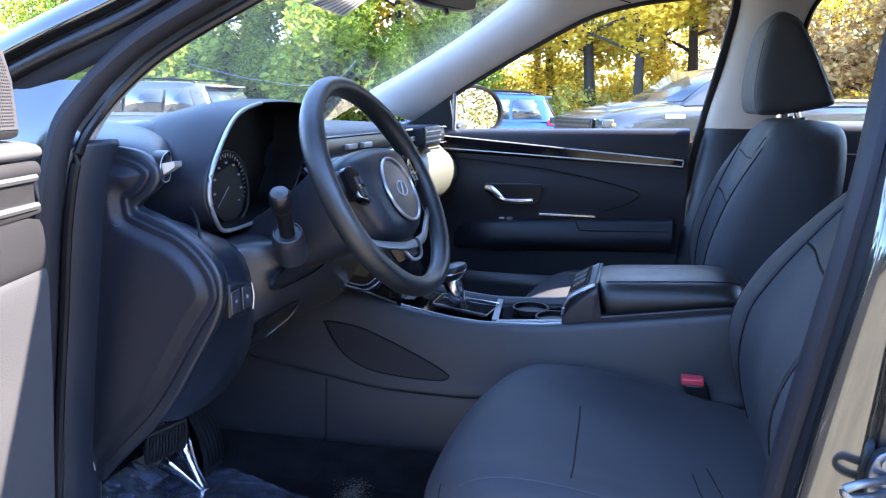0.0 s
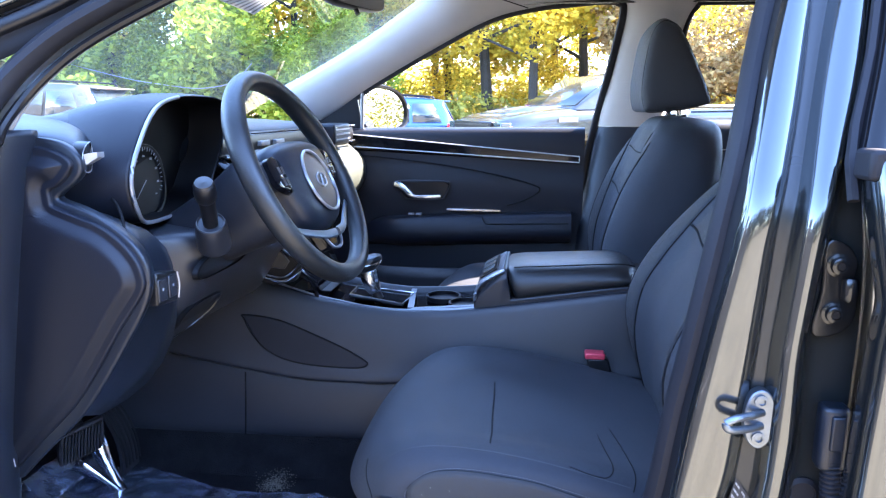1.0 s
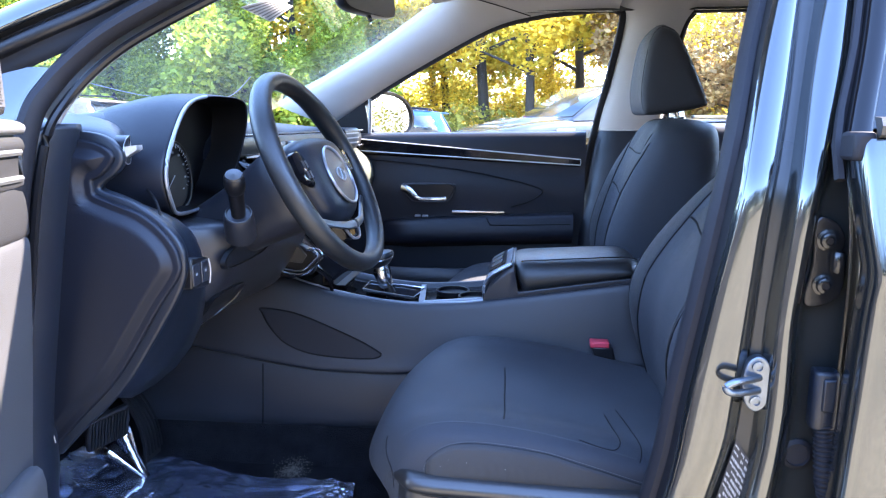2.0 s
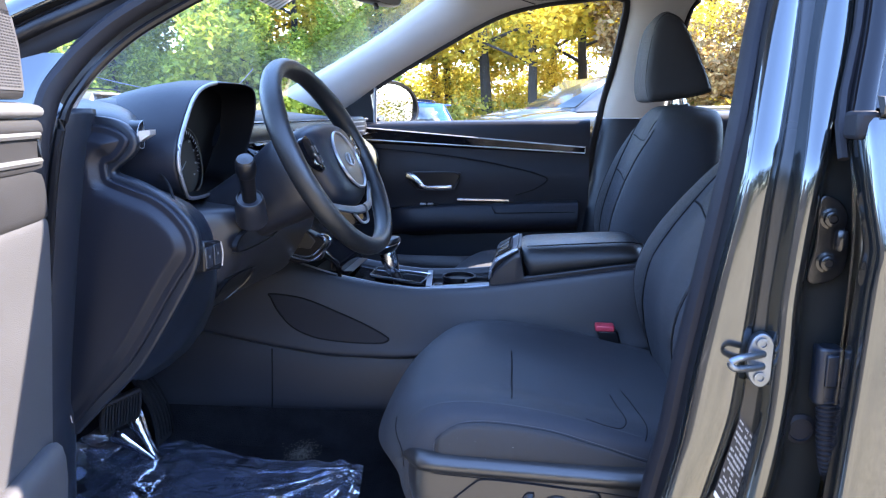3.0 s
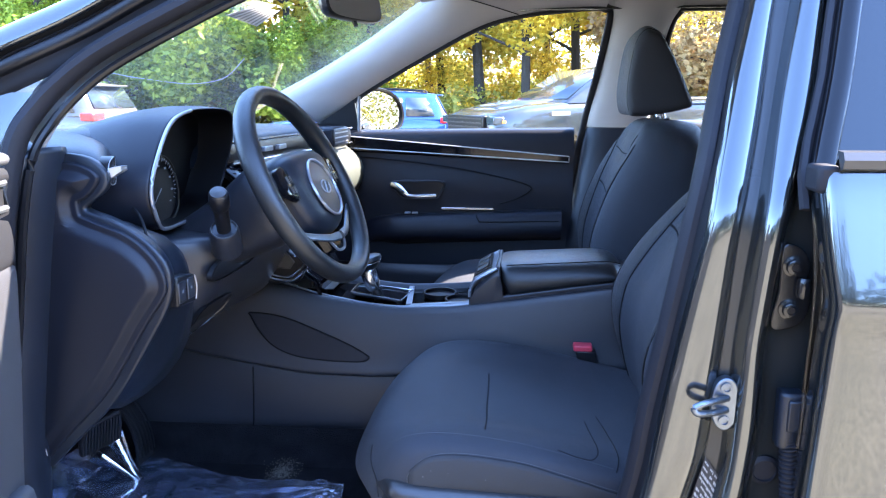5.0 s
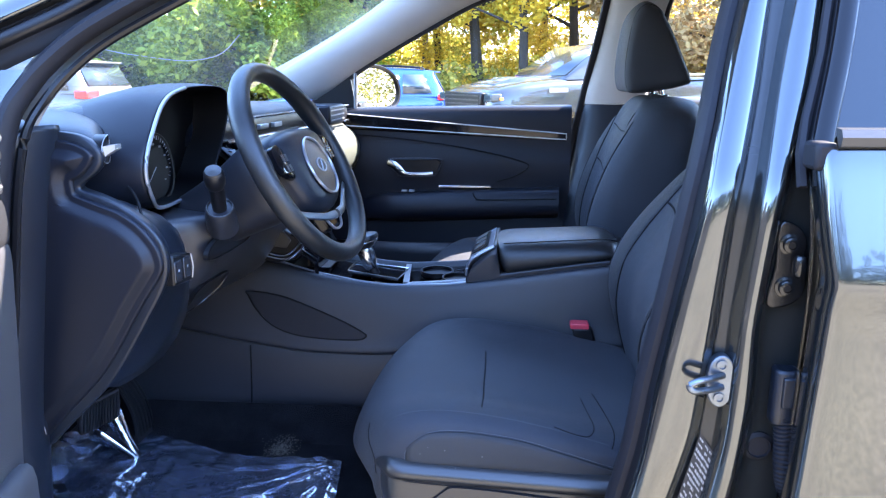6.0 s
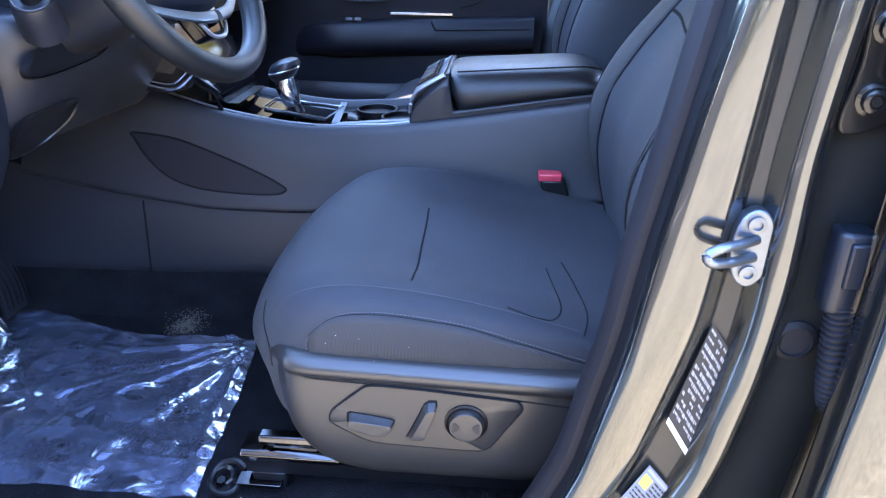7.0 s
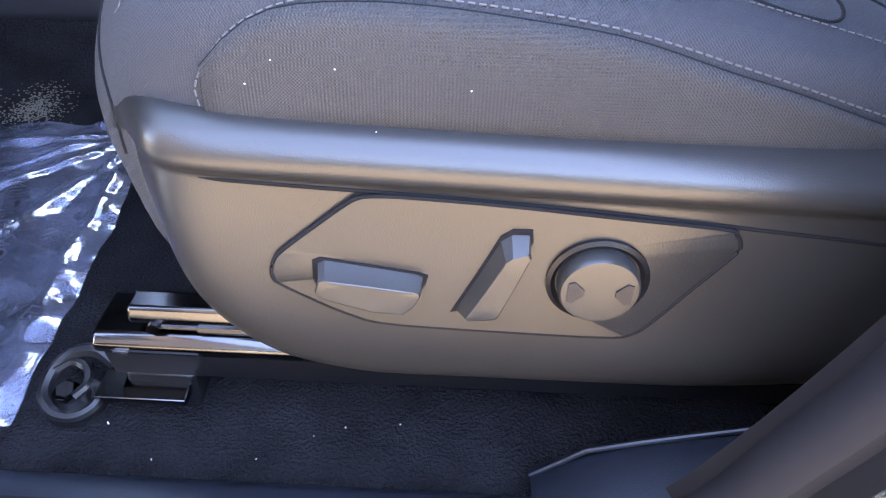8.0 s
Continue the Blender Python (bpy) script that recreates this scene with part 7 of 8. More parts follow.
# lower belt anchor cover beside the pillar
ac = thing("belt_anchor_cover", (0.42, -0.70, 0.38), "dark plastic trim moulding at the foot of the centre pillar", "trim moulding")
rows = []
for x in np.linspace(0.355, 0.62, 10):
    t = ip(x, (0.355, 0.392), (0.37, 0.414), (0.42, 0.431), (0.48, 0.448), (0.62, 0.47))
    rows.append([(x, -0.664, 0.37), (x, -0.668, t - 0.01), (x, -0.682, t), (x, -0.71, t + 0.004), (x, -0.74, t)])
part("moulding", sheet(rows), M_SOFT, ac, sub=1)
part("edge_lip", tube([r[2] for r in rows], 0.0016, 8), M_SOFT, ac)


# ---- roof fittings ----
def build_roof_fittings():
    m = thing("rear_view_mirror", (0.0, 0.0, 1.36), "rear view mirror in a black housing below the roof", "rear view mirror")
    o = curve([(-0.115, 0.008), (-0.10, 0.030), (0.0, 0.034), (0.10, 0.030), (0.115, 0.008), (0.10, -0.028), (0.0, -0.034), (-0.10, -0.028)], 36, True)
    # the housing faces the driver
    f = Matrix.Translation((-0.035, 0.01, 1.385)) @ Matrix.Rotation(radians(-18), 4, "Z") @ Matrix.Rotation(radians(-8), 4, "Y")
    def at(a, b, h):
        return f @ Vector((h, a, b))
    part("housing", loft([[at(a * g, b * g, h) for a, b in o] for g, h in ((0.5, -0.03), (0.9, -0.022), (1.0, -0.008), (1.0, 0.004), (0.96, 0.007))]), M_BLACK, m)
    g = bmesh.new()
    g.faces.new([g.verts.new(at(a * 0.95, b * 0.93, 0.0075)) for a, b in o])
    part("mirror_glass", g, M_MIRROR, m)
    part("stem", tube([at(0, 0.0, -0.03), (-0.08, 0.01, 1.47)], [0.012, 0.016], 10), M_BLACK, m)
    part("dim_lever", tube([at(0, -0.03, -0.005), at(0, -0.046, 0.0)], [0.006, 0.005], 8), M_BLACK, m)
    for y, nm in ((-0.34, "driver"), (0.34, "passenger")):
        v = thing("sun_visor", (0.14, y, 1.46), "light grey folded sun visor under the roof", "sun visor", group="sun visors")
        part("visor_panel", loft([[(x, y + q, z) for x, z in ((0.04, 1.452), (0.20, 1.476), (0.203, 1.488), (0.045, 1.470))] for q in (-0.19, -0.17, 0.17, 0.19)]), M_CREAM, v, bevel=0.006)
    st = thing("windshield_sticker", (-0.25, -0.02, 1.36), "white warning sticker with unreadable dark print", "sticker")
    a, b, c, d = Vector((-0.273, -0.133, 1.352)), Vector((-0.226, -0.077, 1.377)), Vector((-0.220, 0.047, 1.380)), Vector((-0.280, 0.060, 1.348))
    def quad(u0, u1, v0, v1, h):
        g = bmesh.new()
        g.faces.new([g.verts.new(a * (1 - u) * (1 - v) + b * u * (1 - v) + c * u * v + d * (1 - u) * v + Vector((0.2, 0, -1)) * h) for u, v in ((u0, v0), (u1, v0), (u1, v1), (u0, v1))])
        return g
    paper = leafy("translucent_white_paper", (0.44, 0.44, 0.43), (0.50, 0.50, 0.49), 0.0)
    base = part("backing", quad(0, 1, 0, 1, 0.0), paper, st, solid=0.0006)
    for k in range(7):
        part("print_bar", quad(0.06, 0.94, 0.07 + 0.13 * k, 0.12 + 0.13 * k, 0.0015), M_TRIM, base)


build_roof_fittings()

# lint and crumbs on the carpet beside the seat
rl = random.Random(8)
lint = []
for i in range(12):
    x, y = rl.uniform(0.02, 0.46), rl.uniform(-0.675, -0.625)
    r = rl.uniform(0.0003, 0.0006)
    lint.append(tube([(x, y, 0.3765), (x + rl.uniform(-2, 2) * r, y + rl.uniform(-2, 2) * r, 0.3775 + r)], r, 5))
tagged(part("carpet_lint", merge(lint), M_WHITE), "pale lint and crumbs on the dark carpet", "lint", kind="stuff")


# ---- outside ----
GZ = -0.08
M_GROUND = mat("gravel_asphalt", (0.122, 0.105, 0.070), 0.9, spread=0.7, scale=1.5, fine=42, bump=0.8, depth=0.012, grain=1.8)
M_BARK = mat("bark", (0.026, 0.020, 0.015), 0.9, spread=0.4, scale=3, fine=40, bump=0.8, depth=0.03)
M_GREEN = leafy("green_leaves", (0.12, 0.20, 0.02), (0.42, 0.50, 0.07))
M_GOLD = leafy("golden_leaves", (0.45, 0.30, 0.02), (0.75, 0.55, 0.06))
M_MIXED = leafy("turning_leaves", (0.26, 0.25, 0.03), (0.68, 0.55, 0.07))
M_RUST = leafy("dry_brown_leaves", (0.30, 0.17, 0.07), (0.50, 0.36, 0.16))
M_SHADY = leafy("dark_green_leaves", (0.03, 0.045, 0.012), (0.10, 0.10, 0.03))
M_GRASS = leafy("undergrowth_leaves", (0.16, 0.17, 0.03), (0.45, 0.38, 0.07))


def ground_z(x, y):
    dip = -0.35 * math.exp(-(((x + 3.0) / 2.6) ** 2 + ((y - 14.0) / 3.0) ** 2))
    dip -= 0.10 * math.exp(-(((x - 1.5) / 4.0) ** 2 + ((y - 12.0) / 4.0) ** 2))
    hill = 0.10 * max(0, y - 19)
    return GZ + dip + min(hill, 6.0)


def build_ground():
    xs = [-400, -120, -60, -40, -30, -22, -16, -12, -9, -7, -5.5, -4.5, -3.5, -2.5, -1.5, -0.5, 0.5, 2, 4, 6, 9, 12, 16, 22, 30, 45, 70, 140, 400]
    ys = [-400, -120, -50, -20, -10, -5, -2, 0, 2, 5, 8, 9.5, 11, 12, 13, 14, 15, 16, 17, 19, 21, 24, 28, 34, 45, 70, 120, 400]
    ob = part("ground", sheet([[(x, y, ground_z(x, y)) for x in xs] for y in ys]), M_GROUND)
    tagged(ob, "sunlit tan gravel and asphalt parking lot", "ground", kind="structure")


build_ground()


def leaf_cloud(rnd, blobs, count, size):
    """Small folded leaves scattered through a set of blobs (centre, radius)."""
    vol = np.array([r[0] * r[1] * r[2] for c, r in blobs]) ** 0.7
    pick = np.cumsum(vol / vol.sum())
    verts, faces = [], []
    for i in range(count):
        c, r = blobs[int(np.searchsorted(pick, rnd.random()))]
        while True:
            p = [rnd.uniform(-1, 1) for _ in range(3)]
            d = math.sqrt(sum(q * q for q in p))
            if d < 1 and d > rnd.random() * 0.8:
                break
        o = Vector([c[k] + p[k] * r[k] for k in range(3)])
        a = Vector((rnd.gauss(0, 1), rnd.gauss(0, 1), rnd.gauss(0, 0.6))).normalized()
        b = a.cross(Vector((rnd.gauss(0, 1), rnd.gauss(0, 1), rnd.gauss(0, 1)))).normalized()
        s = size * rnd.uniform(0.6, 1.4)
        k = len(verts)
        verts += [tuple(o - a * s), tuple(o + b * s * 0.55), tuple(o + a * s), tuple(o - b * s * 0.55)]
        faces.append((k, k + 1, k + 2, k + 3))
    me = bpy.data.meshes.new("leaves")
    me.from_pydata(verts, [], faces)
    return me


def tree_parts(rnd, height, trunk_r, spread, count, size, low):
    """Trunk with limbs as one mesh, and the leaves of the crown as another."""
    bms = []
    lean = Vector((rnd.uniform(-0.06, 0.06), rnd.uniform(-0.06, 0.06), 1))
    pts, r = [], []
    for k in range(9):
        t = k / 8
        pts.append(Vector((rnd.uniform(-1, 1) * 0.12 * t, rnd.uniform(-1, 1) * 0.12 * t, 0)) + lean * height * 0.9 * t)
        r.append(trunk_r * (1.25 if k == 0 else 1) * (1 - 0.85 * t))
    bms.append(tube(pts, r, 9))
    blobs = []
    for k in range(11):
        t = rnd.uniform(low, 0.95)
        b = lean * height * 0.9 * t
        a = rnd.uniform(0, 6.28)
        L = spread * (1.15 - 0.7 * t) * rnd.uniform(0.6, 1.1)
        e = b + Vector((math.cos(a) * L, math.sin(a) * L, L * rnd.uniform(0.15, 0.7)))
        mid = b.lerp(e, 0.5) + Vector((rnd.uniform(-0.2, 0.2), rnd.uniform(-0.2, 0.2), 0.15))
        bms.append(tube(curve([b, mid, e], 6), [trunk_r * 0.38 * (1 - 0.14 * j) * (1 - 0.5 * t) for j in range(6)], 6))
        for s in (0.55, 0.85, 1.05):
            q = b.lerp(e, s)
            blobs.append(((q.x + rnd.uniform(-0.3, 0.3), q.y + rnd.uniform(-0.3, 0.3), q.z + rnd.uniform(-0.2, 0.3)), [spread * rnd.uniform(0.16, 0.34) for _ in range(3)]))
    wood = merge(bms)
    return wood, leaf_cloud(rnd, blobs, count, size)


def plant(name, label, category, material, seed, height, trunk_r, spread, count, size, low=0.25):
    rnd = random.Random(seed)
    wood, leaves = tree_parts(rnd, height, trunk_r, spread, count, size, low)
    t = thing(name, (0, 0, 0), label, category, group="trees beyond the parking lot")
    part("trunk", wood, M_BARK, t)
    leaves.materials.append(material)
    cr = new("crown", leaves)
    cr.parent = t
    tagged(cr, kind="stuff")
    return t


kinds = [
    plant("tree", "tall slender tree with golden autumn leaves", "tree", M_GOLD, 1, 11, 0.16, 3.0, 9000, 0.10, 0.22),
    plant("tree", "tall tree turning from green to yellow", "tree", M_MIXED, 2, 12, 0.20, 3.3, 9000, 0.11, 0.2),
    plant("tree", "broad leafy tree still bright green", "tree", M_GREEN, 3, 9, 0.18, 3.2, 12000, 0.10, 0.08),
    plant("tree", "small tree with dry brown curled leaves", "tree", M_RUST, 4, 7, 0.12, 2.4, 11000, 0.09, 0.06),
]
spots = [(-1.2, 22.5, 1, 1.0), (0.25, 21.0, 0, 1.05), (2.0, 24.0, 1, 0.95), (-2.8, 25.0, 0, 1.0), (4.2, 21.5, 3, 1.15), (6.3, 19.5, 3, 1.1), (8.6, 20.0, 3, 1.0),
         (3.6, 26.5, 0, 1.1), (6.5, 27.0, 1, 1.1), (-5.0, 23.0, 1, 1.0), (-7.2, 21.0, 2, 1.0), (-9.6, 19.5, 2, 1.1), (-12.2, 19.0, 2, 1.0), (-14.8, 20.0, 2, 1.1),
         (-10.8, 24.0, 0, 1.15), (-14.5, 25.5, 1, 1.15), (-7.0, 26.5, 0, 1.1), (-18.5, 20.0, 3, 1.15), (-17.5, 24.0, 2, 1.1), (0.8, 29.0, 1, 1.1), (-4.0, 30.0, 0, 1.15), (10.8, 23.0, 0, 1.1),
         (17.0, 4.5, 1, 1.0), (20.0, 8.0, 0, 1.0), (23.0, 3.0, 2, 1.1), (25.0, 11.0, 3, 1.2), (27.0, 6.5, 1, 1.1), (30.0, -6.0, 0, 1.1), (33.0, -1.0, 1, 1.1), (31.0, -12.0, 2, 1.1), (36.0, -9.0, 0, 1.2), (29.0, 1.5, 2, 1.0)]
used = set()
rt = random.Random(11)
for x, y, k, s in spots:
    m = Matrix.Translation((x, y, ground_z(x, y) - 0.05)) @ Matrix.Rotation(rt.uniform(0, 6.28), 4, "Z") @ Matrix.Scale(s * rt.uniform(0.95, 1.05), 4)
    if k in used:
        t = copy_thing(kinds[k], m)
        t.matrix_basis = m
    else:
        kinds[k].matrix_basis = m
        used.add(k)


def build_undergrowth():
    rnd = random.Random(21)
    blobs = []
    for i in range(120):
        x = rnd.uniform(-24, 14)
        y = rnd.uniform(18.0, 22.0)
        h = rnd.uniform(0.4, 1.1)
        blobs.append(((x, y, ground_z(x, y) + h * 0.5), (rnd.uniform(0.5, 1.2), rnd.uniform(0.4, 0.9), h)))
    me = leaf_cloud(rnd, blobs, 26000, 0.09)
    me.materials.append(M_GRASS)
    ob = new("undergrowth", me)
    tagged(ob, "tangled green and yellow undergrowth along the wood edge", "undergrowth", kind="stuff")
    for seed, name, label, material, x0, x1, y0, y1, top, n, leaves in (
            (31, "golden_thicket", "golden yellow shrubs and saplings under the trees", M_GOLD, -6, 9, 22.5, 29, 4.2, 90, 45000),
            (32, "turning_thicket", "yellow-green saplings under the trees", M_MIXED, -9, 12, 22, 31, 5.0, 110, 45000),
            (33, "green_thicket", "dense bright green shrubs and vines", M_GREEN, -22, -5, 18.0, 22.5, 4.6, 150, 150000),
            (34, "brown_thicket", "dry brown shrubs", M_RUST, 3.6, 13, 18.6, 22, 3.4, 70, 26000),
            (36, "rear_thicket", "green and yellow shrubs beyond the rear of the car", M_MIXED, 19, 27, 1, 15, 5.0, 110, 26000)):
        rnd = random.Random(seed)
        blobs = []
        for i in range(n):
            x, y = rnd.uniform(x0, x1), rnd.uniform(y0, y1)
            z = rnd.random() ** 1.3 * top
            blobs.append(((x, y, ground_z(x, y) + z), [rnd.uniform(0.35, 0.95) for _ in range(3)]))
        me = leaf_cloud(rnd, blobs, leaves, 0.052)
        me.materials.append(material)
        tagged(new(name, me), label, "shrubs", kind="stuff")
    # unseen leaf mass added on the driver's side to block low sky light
    rnd = random.Random(35)
    blobs = []
    for i in range(420):
        x, y = rnd.uniform(-26, 26), rnd.uniform(-18.0, -14.5)
        blobs.append(((x, y, GZ + rnd.random() * 6.0), [rnd.uniform(0.7, 1.6) for _ in range(3)]))
    me = leaf_cloud(rnd, blobs, 60000, 0.17)
    me.materials.append(M_SHADY)
    tagged(new("unseen_light_blocker", me), "unseen dark leaf mass added to block low light on the driver's side", "woods", kind="stuff")
    rnd = random.Random(22)
    blobs = []
    for i in range(150):
        x = rnd.uniform(-40, 26)
        y = rnd.uniform(31.0, 40.0)
        z = rnd.uniform(0, 1) ** 1.6 * 7
        blobs.append(((x, y, ground_z(x, y) + z), (rnd.uniform(1.0, 2.2), 1.0, rnd.uniform(0.6, 1.4))))
    me = leaf_cloud(rnd, blobs, 52000, 0.15)
    me.materials.append(M_MIXED)
    ob = new("far_woods", me)
    tagged(ob, "distant autumn woods with gaps of bright sky", "woods", kind="stuff")


build_undergrowth()

M_BLUE = mat("blue_car_paint", (0.02, 0.07, 0.30), 0.25, metal=0.4, spread=0.08, bump=0, coat=1.0)
M_TRUCK = mat("black_car_paint", (0.018, 0.020, 0.023), 0.25, metal=0.2, spread=0.1, bump=0, coat=0.6)
M_BEIGE = mat("pale_beige_paint", (0.125, 0.122, 0.114), 0.3, metal=0.3, spread=0.06, bump=0, coat=0.8)
M_TYRE = mat("tyre_rubber", (0.02, 0.02, 0.02), 0.85, spread=0.2, bump=0.3, depth=0.003)
M_LAMP = mat("red_lamp", (0.55, 0.03, 0.03), 0.2, spread=0.1, bump=0, coat=0.5)
M_AMBER = mat("amber_lamp", (0.75, 0.30, 0.05), 0.2, spread=0.1, bump=0)
M_CARGLASS = mat("car_glass", (0.03, 0.04, 0.05), 0.06, spread=0.2, bump=0, coat=0.6)


def wheel(parent, x, y, z, r, sgn):
    t = part("wheel", lathe([(r * 0.62, -0.11), (r * 0.95, -0.11), (r, -0.08), (r, 0.08), (r * 0.95, 0.11), (r * 0.62, 0.11)], (x, y, z), (0, 1, 0), 28), M_TYRE, parent)
    part("rim", lathe([(r * 0.62, 0.0), (r * 0.6, 0.06), (r * 0.2, 0.04), (0, 0.04)], (x, y, z), (0, sgn, 0), 20), M_SILVER, t)


def car_body(parent, stations, half, paint, y0):
    """A body lofted along x from stations (x, belt z, floor z, roof z or None, half width factor)."""
    rings = []
    for x, zb, zf, k in stations:
        w = half * k
        rings.append([(x, y0 - w * 0.94, zf), (x, y0 - w, zf + 0.12), (x, y0 - w, zf + 0.55 * (zb - zf)), (x, y0 - w * 0.97, zb - 0.05), (x, y0 - w * 0.88, zb), (x, y0, zb + 0.025), (x, y0 + w * 0.88, zb), (x, y0 + w * 0.97, zb - 0.05), (x, y0 + w, zf + 0.55 * (zb - zf)), (x, y0 + w, zf + 0.12), (x, y0 + w * 0.94, zf)])
    return part("body", loft(rings), paint, parent, sub=1)


def build_truck():
    ox, y0, z0 = 0.0, 0.0, 0.0
    t = thing("pickup_truck", (0, 0, 0), "dark crew-cab pickup truck parked at the wood edge", "pickup truck")
    half = 0.99
    st = [(ox, 1.02, 0.42, 0.86), (ox + 0.04, 1.12, 0.38, 0.93), (ox + 0.3, 1.22, 0.36, 0.99), (ox + 0.9, 1.29, 0.36, 1.0), (ox + 1.55, 1.33, 0.36, 1.0), (ox + 1.7, 1.32, 0.36, 1.0), (ox + 3.9, 1.33, 0.36, 1.0), (ox + 4.0, 1.33, 0.40, 1.0), (ox + 5.75, 1.36, 0.42, 1.0), (ox + 5.82, 1.33, 0.5, 0.97)]
    car_body(t, [(x, zb + z0, zf + z0, k) for x, zb, zf, k in st], half, M_TRUCK, y0)
    cab = [(ox + 1.45, 0.80, 1.33), (ox + 1.9, 0.83, 1.62), (ox + 2.35, 0.80, 1.87), (ox + 2.8, 0.78, 1.93), (ox + 3.5, 0.78, 1.92), (ox + 3.85, 0.80, 1.86), (ox + 4.0, 0.84, 1.34)]
    rings = [[(x, y0 - 0.90, z0 + 1.30), (x, y0 - w, z0 + (1.30 * 0.15 + z * 0.85)), (x, y0 - w * 0.86, z0 + z), (x, y0, z0 + z + 0.03), (x, y0 + w * 0.86, z0 + z), (x, y0 + w, z0 + (1.30 * 0.15 + z * 0.85)), (x, y0 + 0.90, z0 + 1.30)] for x, w, z in cab]
    part("cab", loft(rings), M_TRUCK, t, bevel=0.03)
    part("windshield", strip([(ox + 1.50, y0 - 0.78, z0 + 1.37), (ox + 1.50, y0 + 0.78, z0 + 1.37)], [(ox + 2.30, y0 - 0.66, z0 + 1.87), (ox + 2.30, y0 + 0.66, z0 + 1.87)]), M_CARGLASS, t, solid=0.02)
    for a, b in ((ox + 1.95, ox + 2.9), (ox + 3.0, ox + 3.75)):
        g = bmesh.new()
        g.faces.new([g.verts.new(p) for p in ((a, y0 - 0.895, z0 + 1.38), (b, y0 - 0.895, z0 + 1.38), (b - 0.06, y0 - 0.80, z0 + 1.80), (a + 0.42 if a < ox + 2 else a, y0 - 0.80, z0 + 1.80))])
        part("side_window", g, M_CARGLASS, t, solid=0.02)
    part("bed_rail", loft([[(x, y0 - s, z0 + z) for s, z in ((0.99, 1.34), (0.90, 1.34), (0.90, 1.40), (0.99, 1.40))] for x in (ox + 4.05, ox + 5.75)]), M_TRUCK, t, bevel=0.02)
    gr = part("grille", loft([[(ox - 0.05 + o, y0 + y, z0 + z) for y, z in ((-0.62, 0.78), (0.62, 0.78), (0.66, 1.10), (-0.66, 1.10))] for o in (0, 0.08)]), M_BLACK, t, bevel=0.02)
    for k in range(4):
        part("grille_bar", box(ox - 0.06, ox - 0.045, y0 - 0.6, y0 + 0.6, z0 + 0.83 + 0.07 * k, z0 + 0.855 + 0.07 * k), M_TRIM, gr)
    for s in (-1, 1):
        part("headlight", loft([[(ox - 0.01 + o, y0 + s * y, z0 + z) for y, z in ((0.68, 0.95), (0.93, 0.97), (0.93, 1.09), (0.68, 1.10))] for o in (0, 0.2)]), M_CARGLASS, t, bevel=0.02)
        part("marker_light", box(ox + 0.14, ox + 0.20, y0 + s * 0.935, y0 + s * 0.96, z0 + 0.99, z0 + 1.03), M_AMBER, t)
    part("bumper", loft([[(ox - 0.12, y0 + y, z0 + z) for z in (0.45, 0.72)] + [(ox + 0.15, y0 + y, z0 + z) for z in (0.72, 0.45)] for y in (-0.95, -0.6, 0.6, 0.95)]), M_CHROME, t, bevel=0.03)
    part("hood_badge", box(ox + 1.05, ox + 1.42, y0 - 1.0, y0 - 0.992, z0 + 1.10, z0 + 1.17), M_SILVER, t, "plain bright badge bar")
    part("hood_scoop", loft([[(x, y0 + y, z0 + z) for y, z in ((-0.45, a), (0.45, a), (0.40, a + b), (-0.40, a + b))] for x, a, b in ((ox + 0.35, 1.22, 0.02), (ox + 0.8, 1.28, 0.06), (ox + 1.5, 1.34, 0.03))]), M_TRUCK, t, bevel=0.03)
    for x in (ox + 0.95, ox + 4.75):
        for s in (-1, 1):
            wheel(t, x, y0 + s * 0.88, z0 + 0.42, 0.42, s)
    t.matrix_basis = Matrix.Translation((-0.70, 10.7, ground_z(0.8, 11.5))) @ Matrix.Rotation(radians(33), 4, "Z")


build_truck()


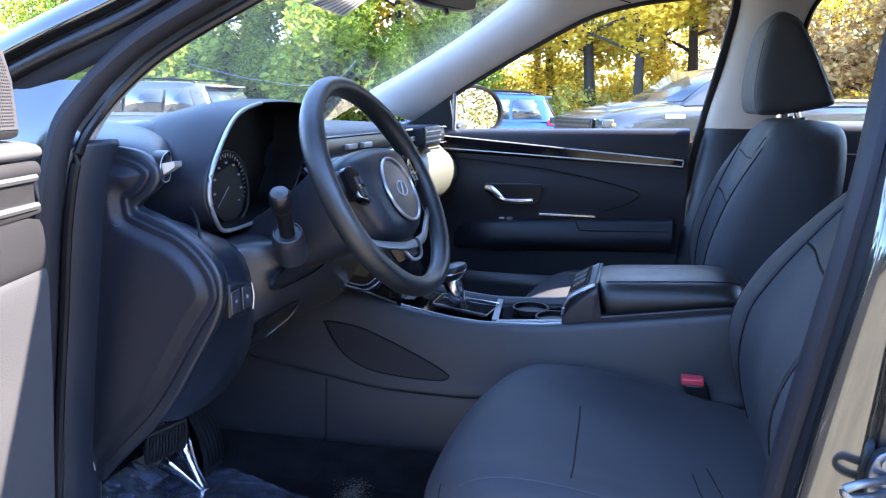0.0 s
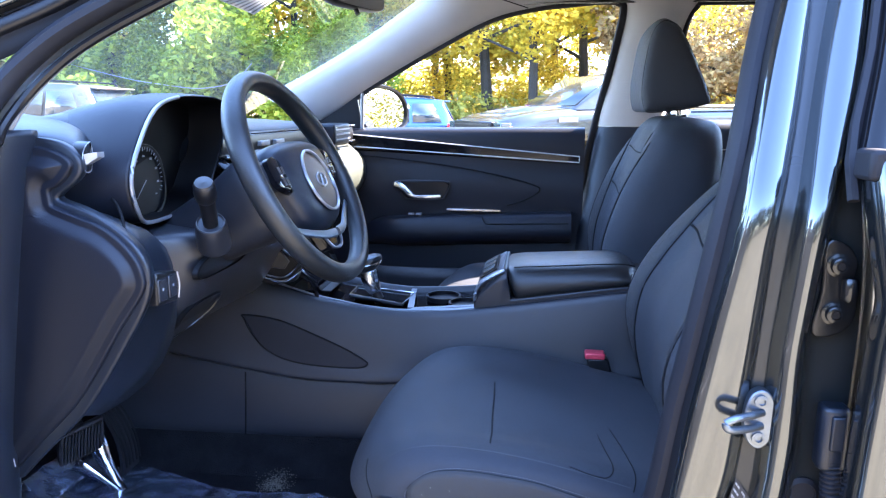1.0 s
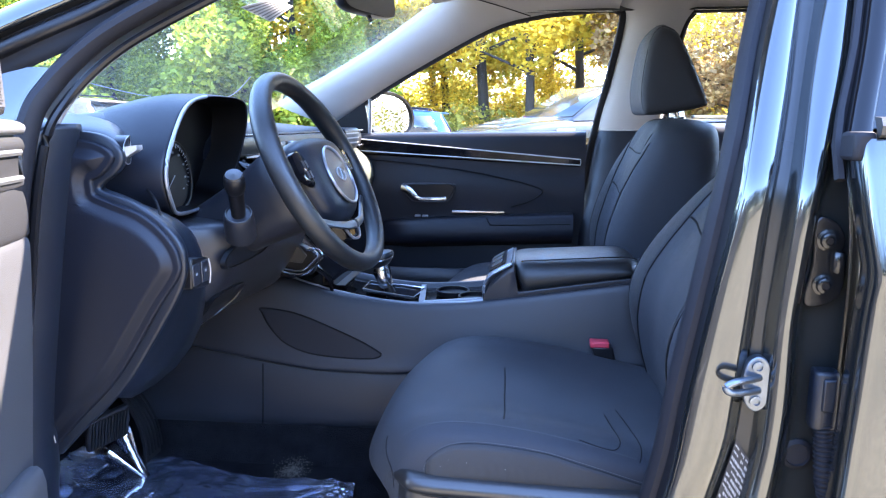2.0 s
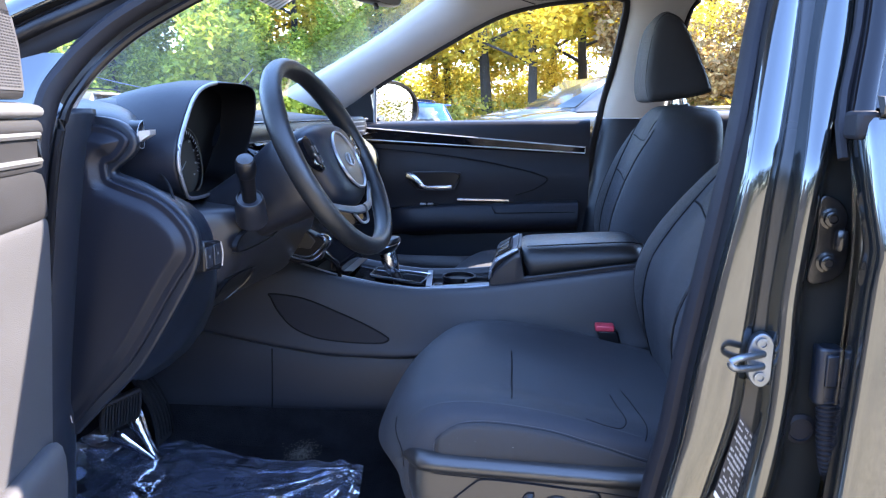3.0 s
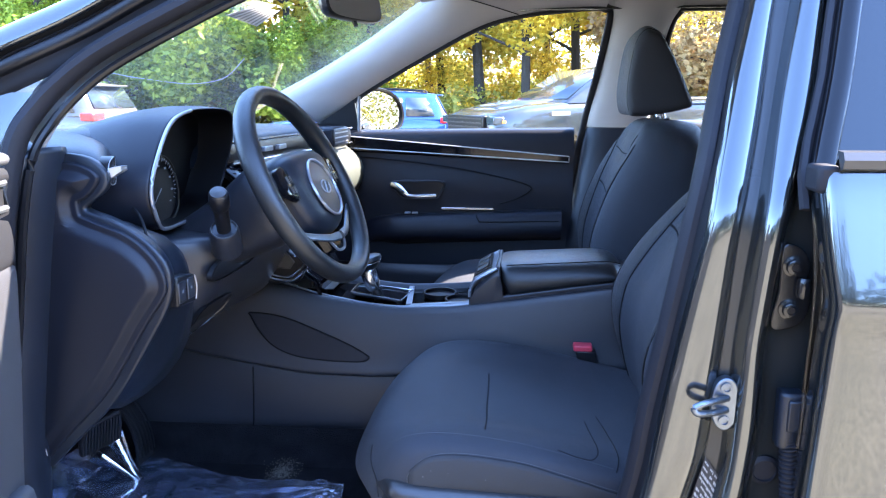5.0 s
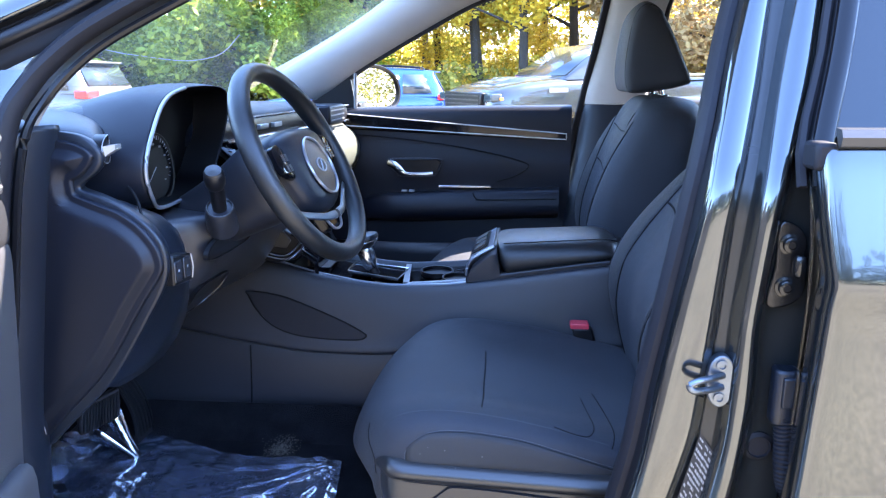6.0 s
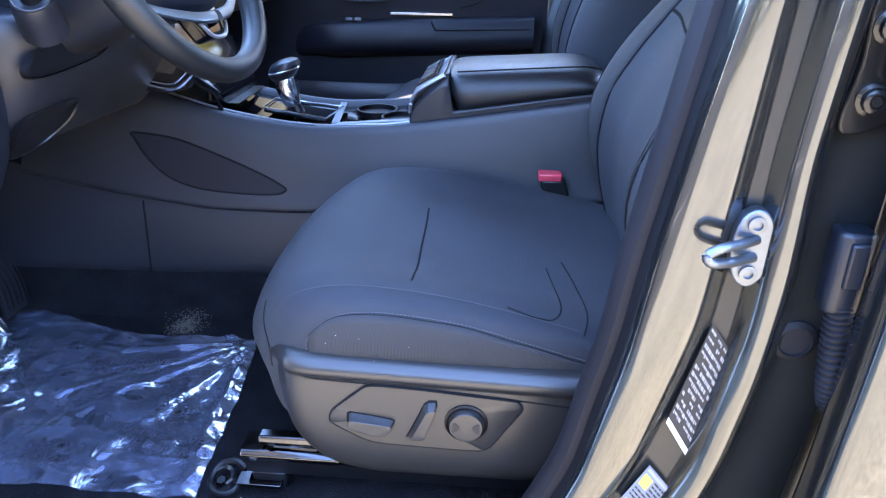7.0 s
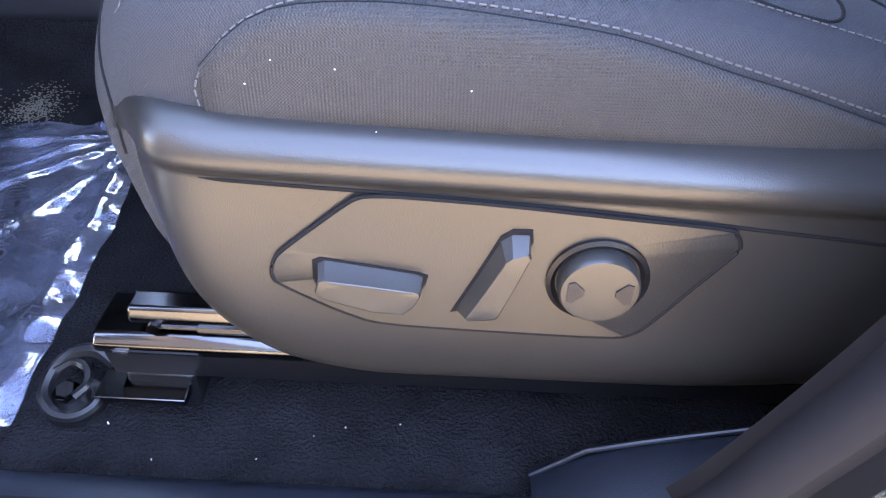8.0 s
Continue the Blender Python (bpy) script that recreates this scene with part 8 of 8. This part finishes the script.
def build_suv(name, label, paint, ox, y0, z0, flip, turn=0.0):
    """A family estate; its nose at -x, or at +x when flipped."""
    t = thing(name, (0, 0, 0), label, "parked car", group="parked cars")
    half = 0.92
    st = [(0.0, 0.75, 0.35, 0.84), (0.06, 0.85, 0.30, 0.94), (0.5, 0.95, 0.28, 1.0), (1.2, 1.02, 0.28, 1.0), (2.4, 1.05, 0.28, 1.0), (3.8, 1.08, 0.28, 1.0), (4.45, 1.05, 0.32, 0.97), (4.6, 0.98, 0.38, 0.9)]
    car_body(t, st, half, paint, 0.0)
    cab = [(1.10, 0.80, 1.03), (1.75, 0.78, 1.45), (2.2, 0.74, 1.62), (3.0, 0.73, 1.66), (3.8, 0.72, 1.63), (4.25, 0.72, 1.58), (4.5, 0.78, 1.08)]
    rings = [[(x, -0.86, 1.0), (x, -w, 1.0 * 0.2 + z * 0.8), (x, -w * 0.86, z), (x, 0, z + 0.02), (x, w * 0.86, z), (x, w, 1.0 * 0.2 + z * 0.8), (x, 0.86, 1.0)] for x, w, z in cab]
    part("cabin", loft(rings), paint, t, bevel=0.03)
    for s in (-1, 1):
        for a, b, ta, tb in ((1.62, 2.55, 0.42, 0.0), (2.63, 3.45, 0.0, 0.0), (3.53, 4.2, 0.0, -0.2)):
            g = bmesh.new()
            g.faces.new([g.verts.new(p) for p in ((a, s * 0.872, 1.08), (b, s * 0.872, 1.08), (b + tb, s * 0.775, 1.50), (a + ta, s * 0.775, 1.50))])
            part("side_window", g, M_CARGLASS, t, solid=0.03)
        lamp = part("tail_lamp", loft([[(x, s * y, z) for x, y in ((4.32, 0.90), (4.56, 0.86), (4.60, 0.55), (4.52, 0.55))] for z in (0.92, 1.06)]), M_LAMP, t, "red tail lamp", bevel=0.02)
        part("roof_rack_bar", tube(curve([(1.95, s * 0.62, 1.60), (2.1, s * 0.64, 1.68), (3.0, s * 0.63, 1.71), (3.9, s * 0.62, 1.67), (4.05, s * 0.61, 1.62)], 20), 0.018, 6), M_BLACK, t)
    part("rear_window", strip([(4.49, -0.68, 1.14), (4.49, 0.68, 1.14)], [(4.28, -0.62, 1.53), (4.28, 0.62, 1.53)]), M_CARGLASS, t, solid=0.03)
    part("windshield", strip([(1.18, -0.74, 1.08), (1.18, 0.74, 1.08)], [(1.98, -0.64, 1.55), (1.98, 0.64, 1.55)]), M_CARGLASS, t, solid=0.03)
    part("rear_spoiler", loft([[(x, y, z) for x, z in ((4.05, 1.60), (4.42, 1.57), (4.42, 1.54), (4.05, 1.56))] for y in (-0.62, -0.58, 0.58, 0.62)]), paint, t, bevel=0.015)
    part("bumper", loft([[(4.50, y, z) for z in (0.42, 0.75)] + [(4.66, y, z) for z in (0.70, 0.46)] for y in (-0.86, -0.5, 0.5, 0.86)]), M_BLACK, t, bevel=0.02)
    part("plate", box(4.61, 4.625, -0.26, 0.26, 0.80, 0.92), M_SILVER, t)
    for x in (0.85, 3.6):
        for s in (-1, 1):
            wheel(t, x, s * 0.82, 0.34, 0.34, s)
    t.matrix_basis = Matrix.Translation((ox, y0, z0)) @ Matrix.Rotation(radians(turn), 4, "Z")
    return t


build_suv("blue_car", "bright blue estate car seen from behind its corner", M_BLUE, -6.1, 15.0, GZ - 0.22, False, 12)
build_suv("silver_car", "pale beige estate car standing beyond the hood", M_BEIGE, -11.95, 11.4, GZ - 0.04, False, 0)

cable = thing("overhead_cable", (-9.0, 16.5, 1.7), "pale cable sagging in front of the trees", "cable")
part("cable", tube(curve([(-12.6, 16.5, 2.35), (-10.46, 16.5, 1.84), (-9.54, 16.5, 1.69), (-8.46, 16.5, 1.57), (-7.69, 16.5, 1.65), (-7.30, 16.5, 1.82), (-6.9, 16.5, 2.2)], 40), 0.012, 6), M_SILVER, cable)
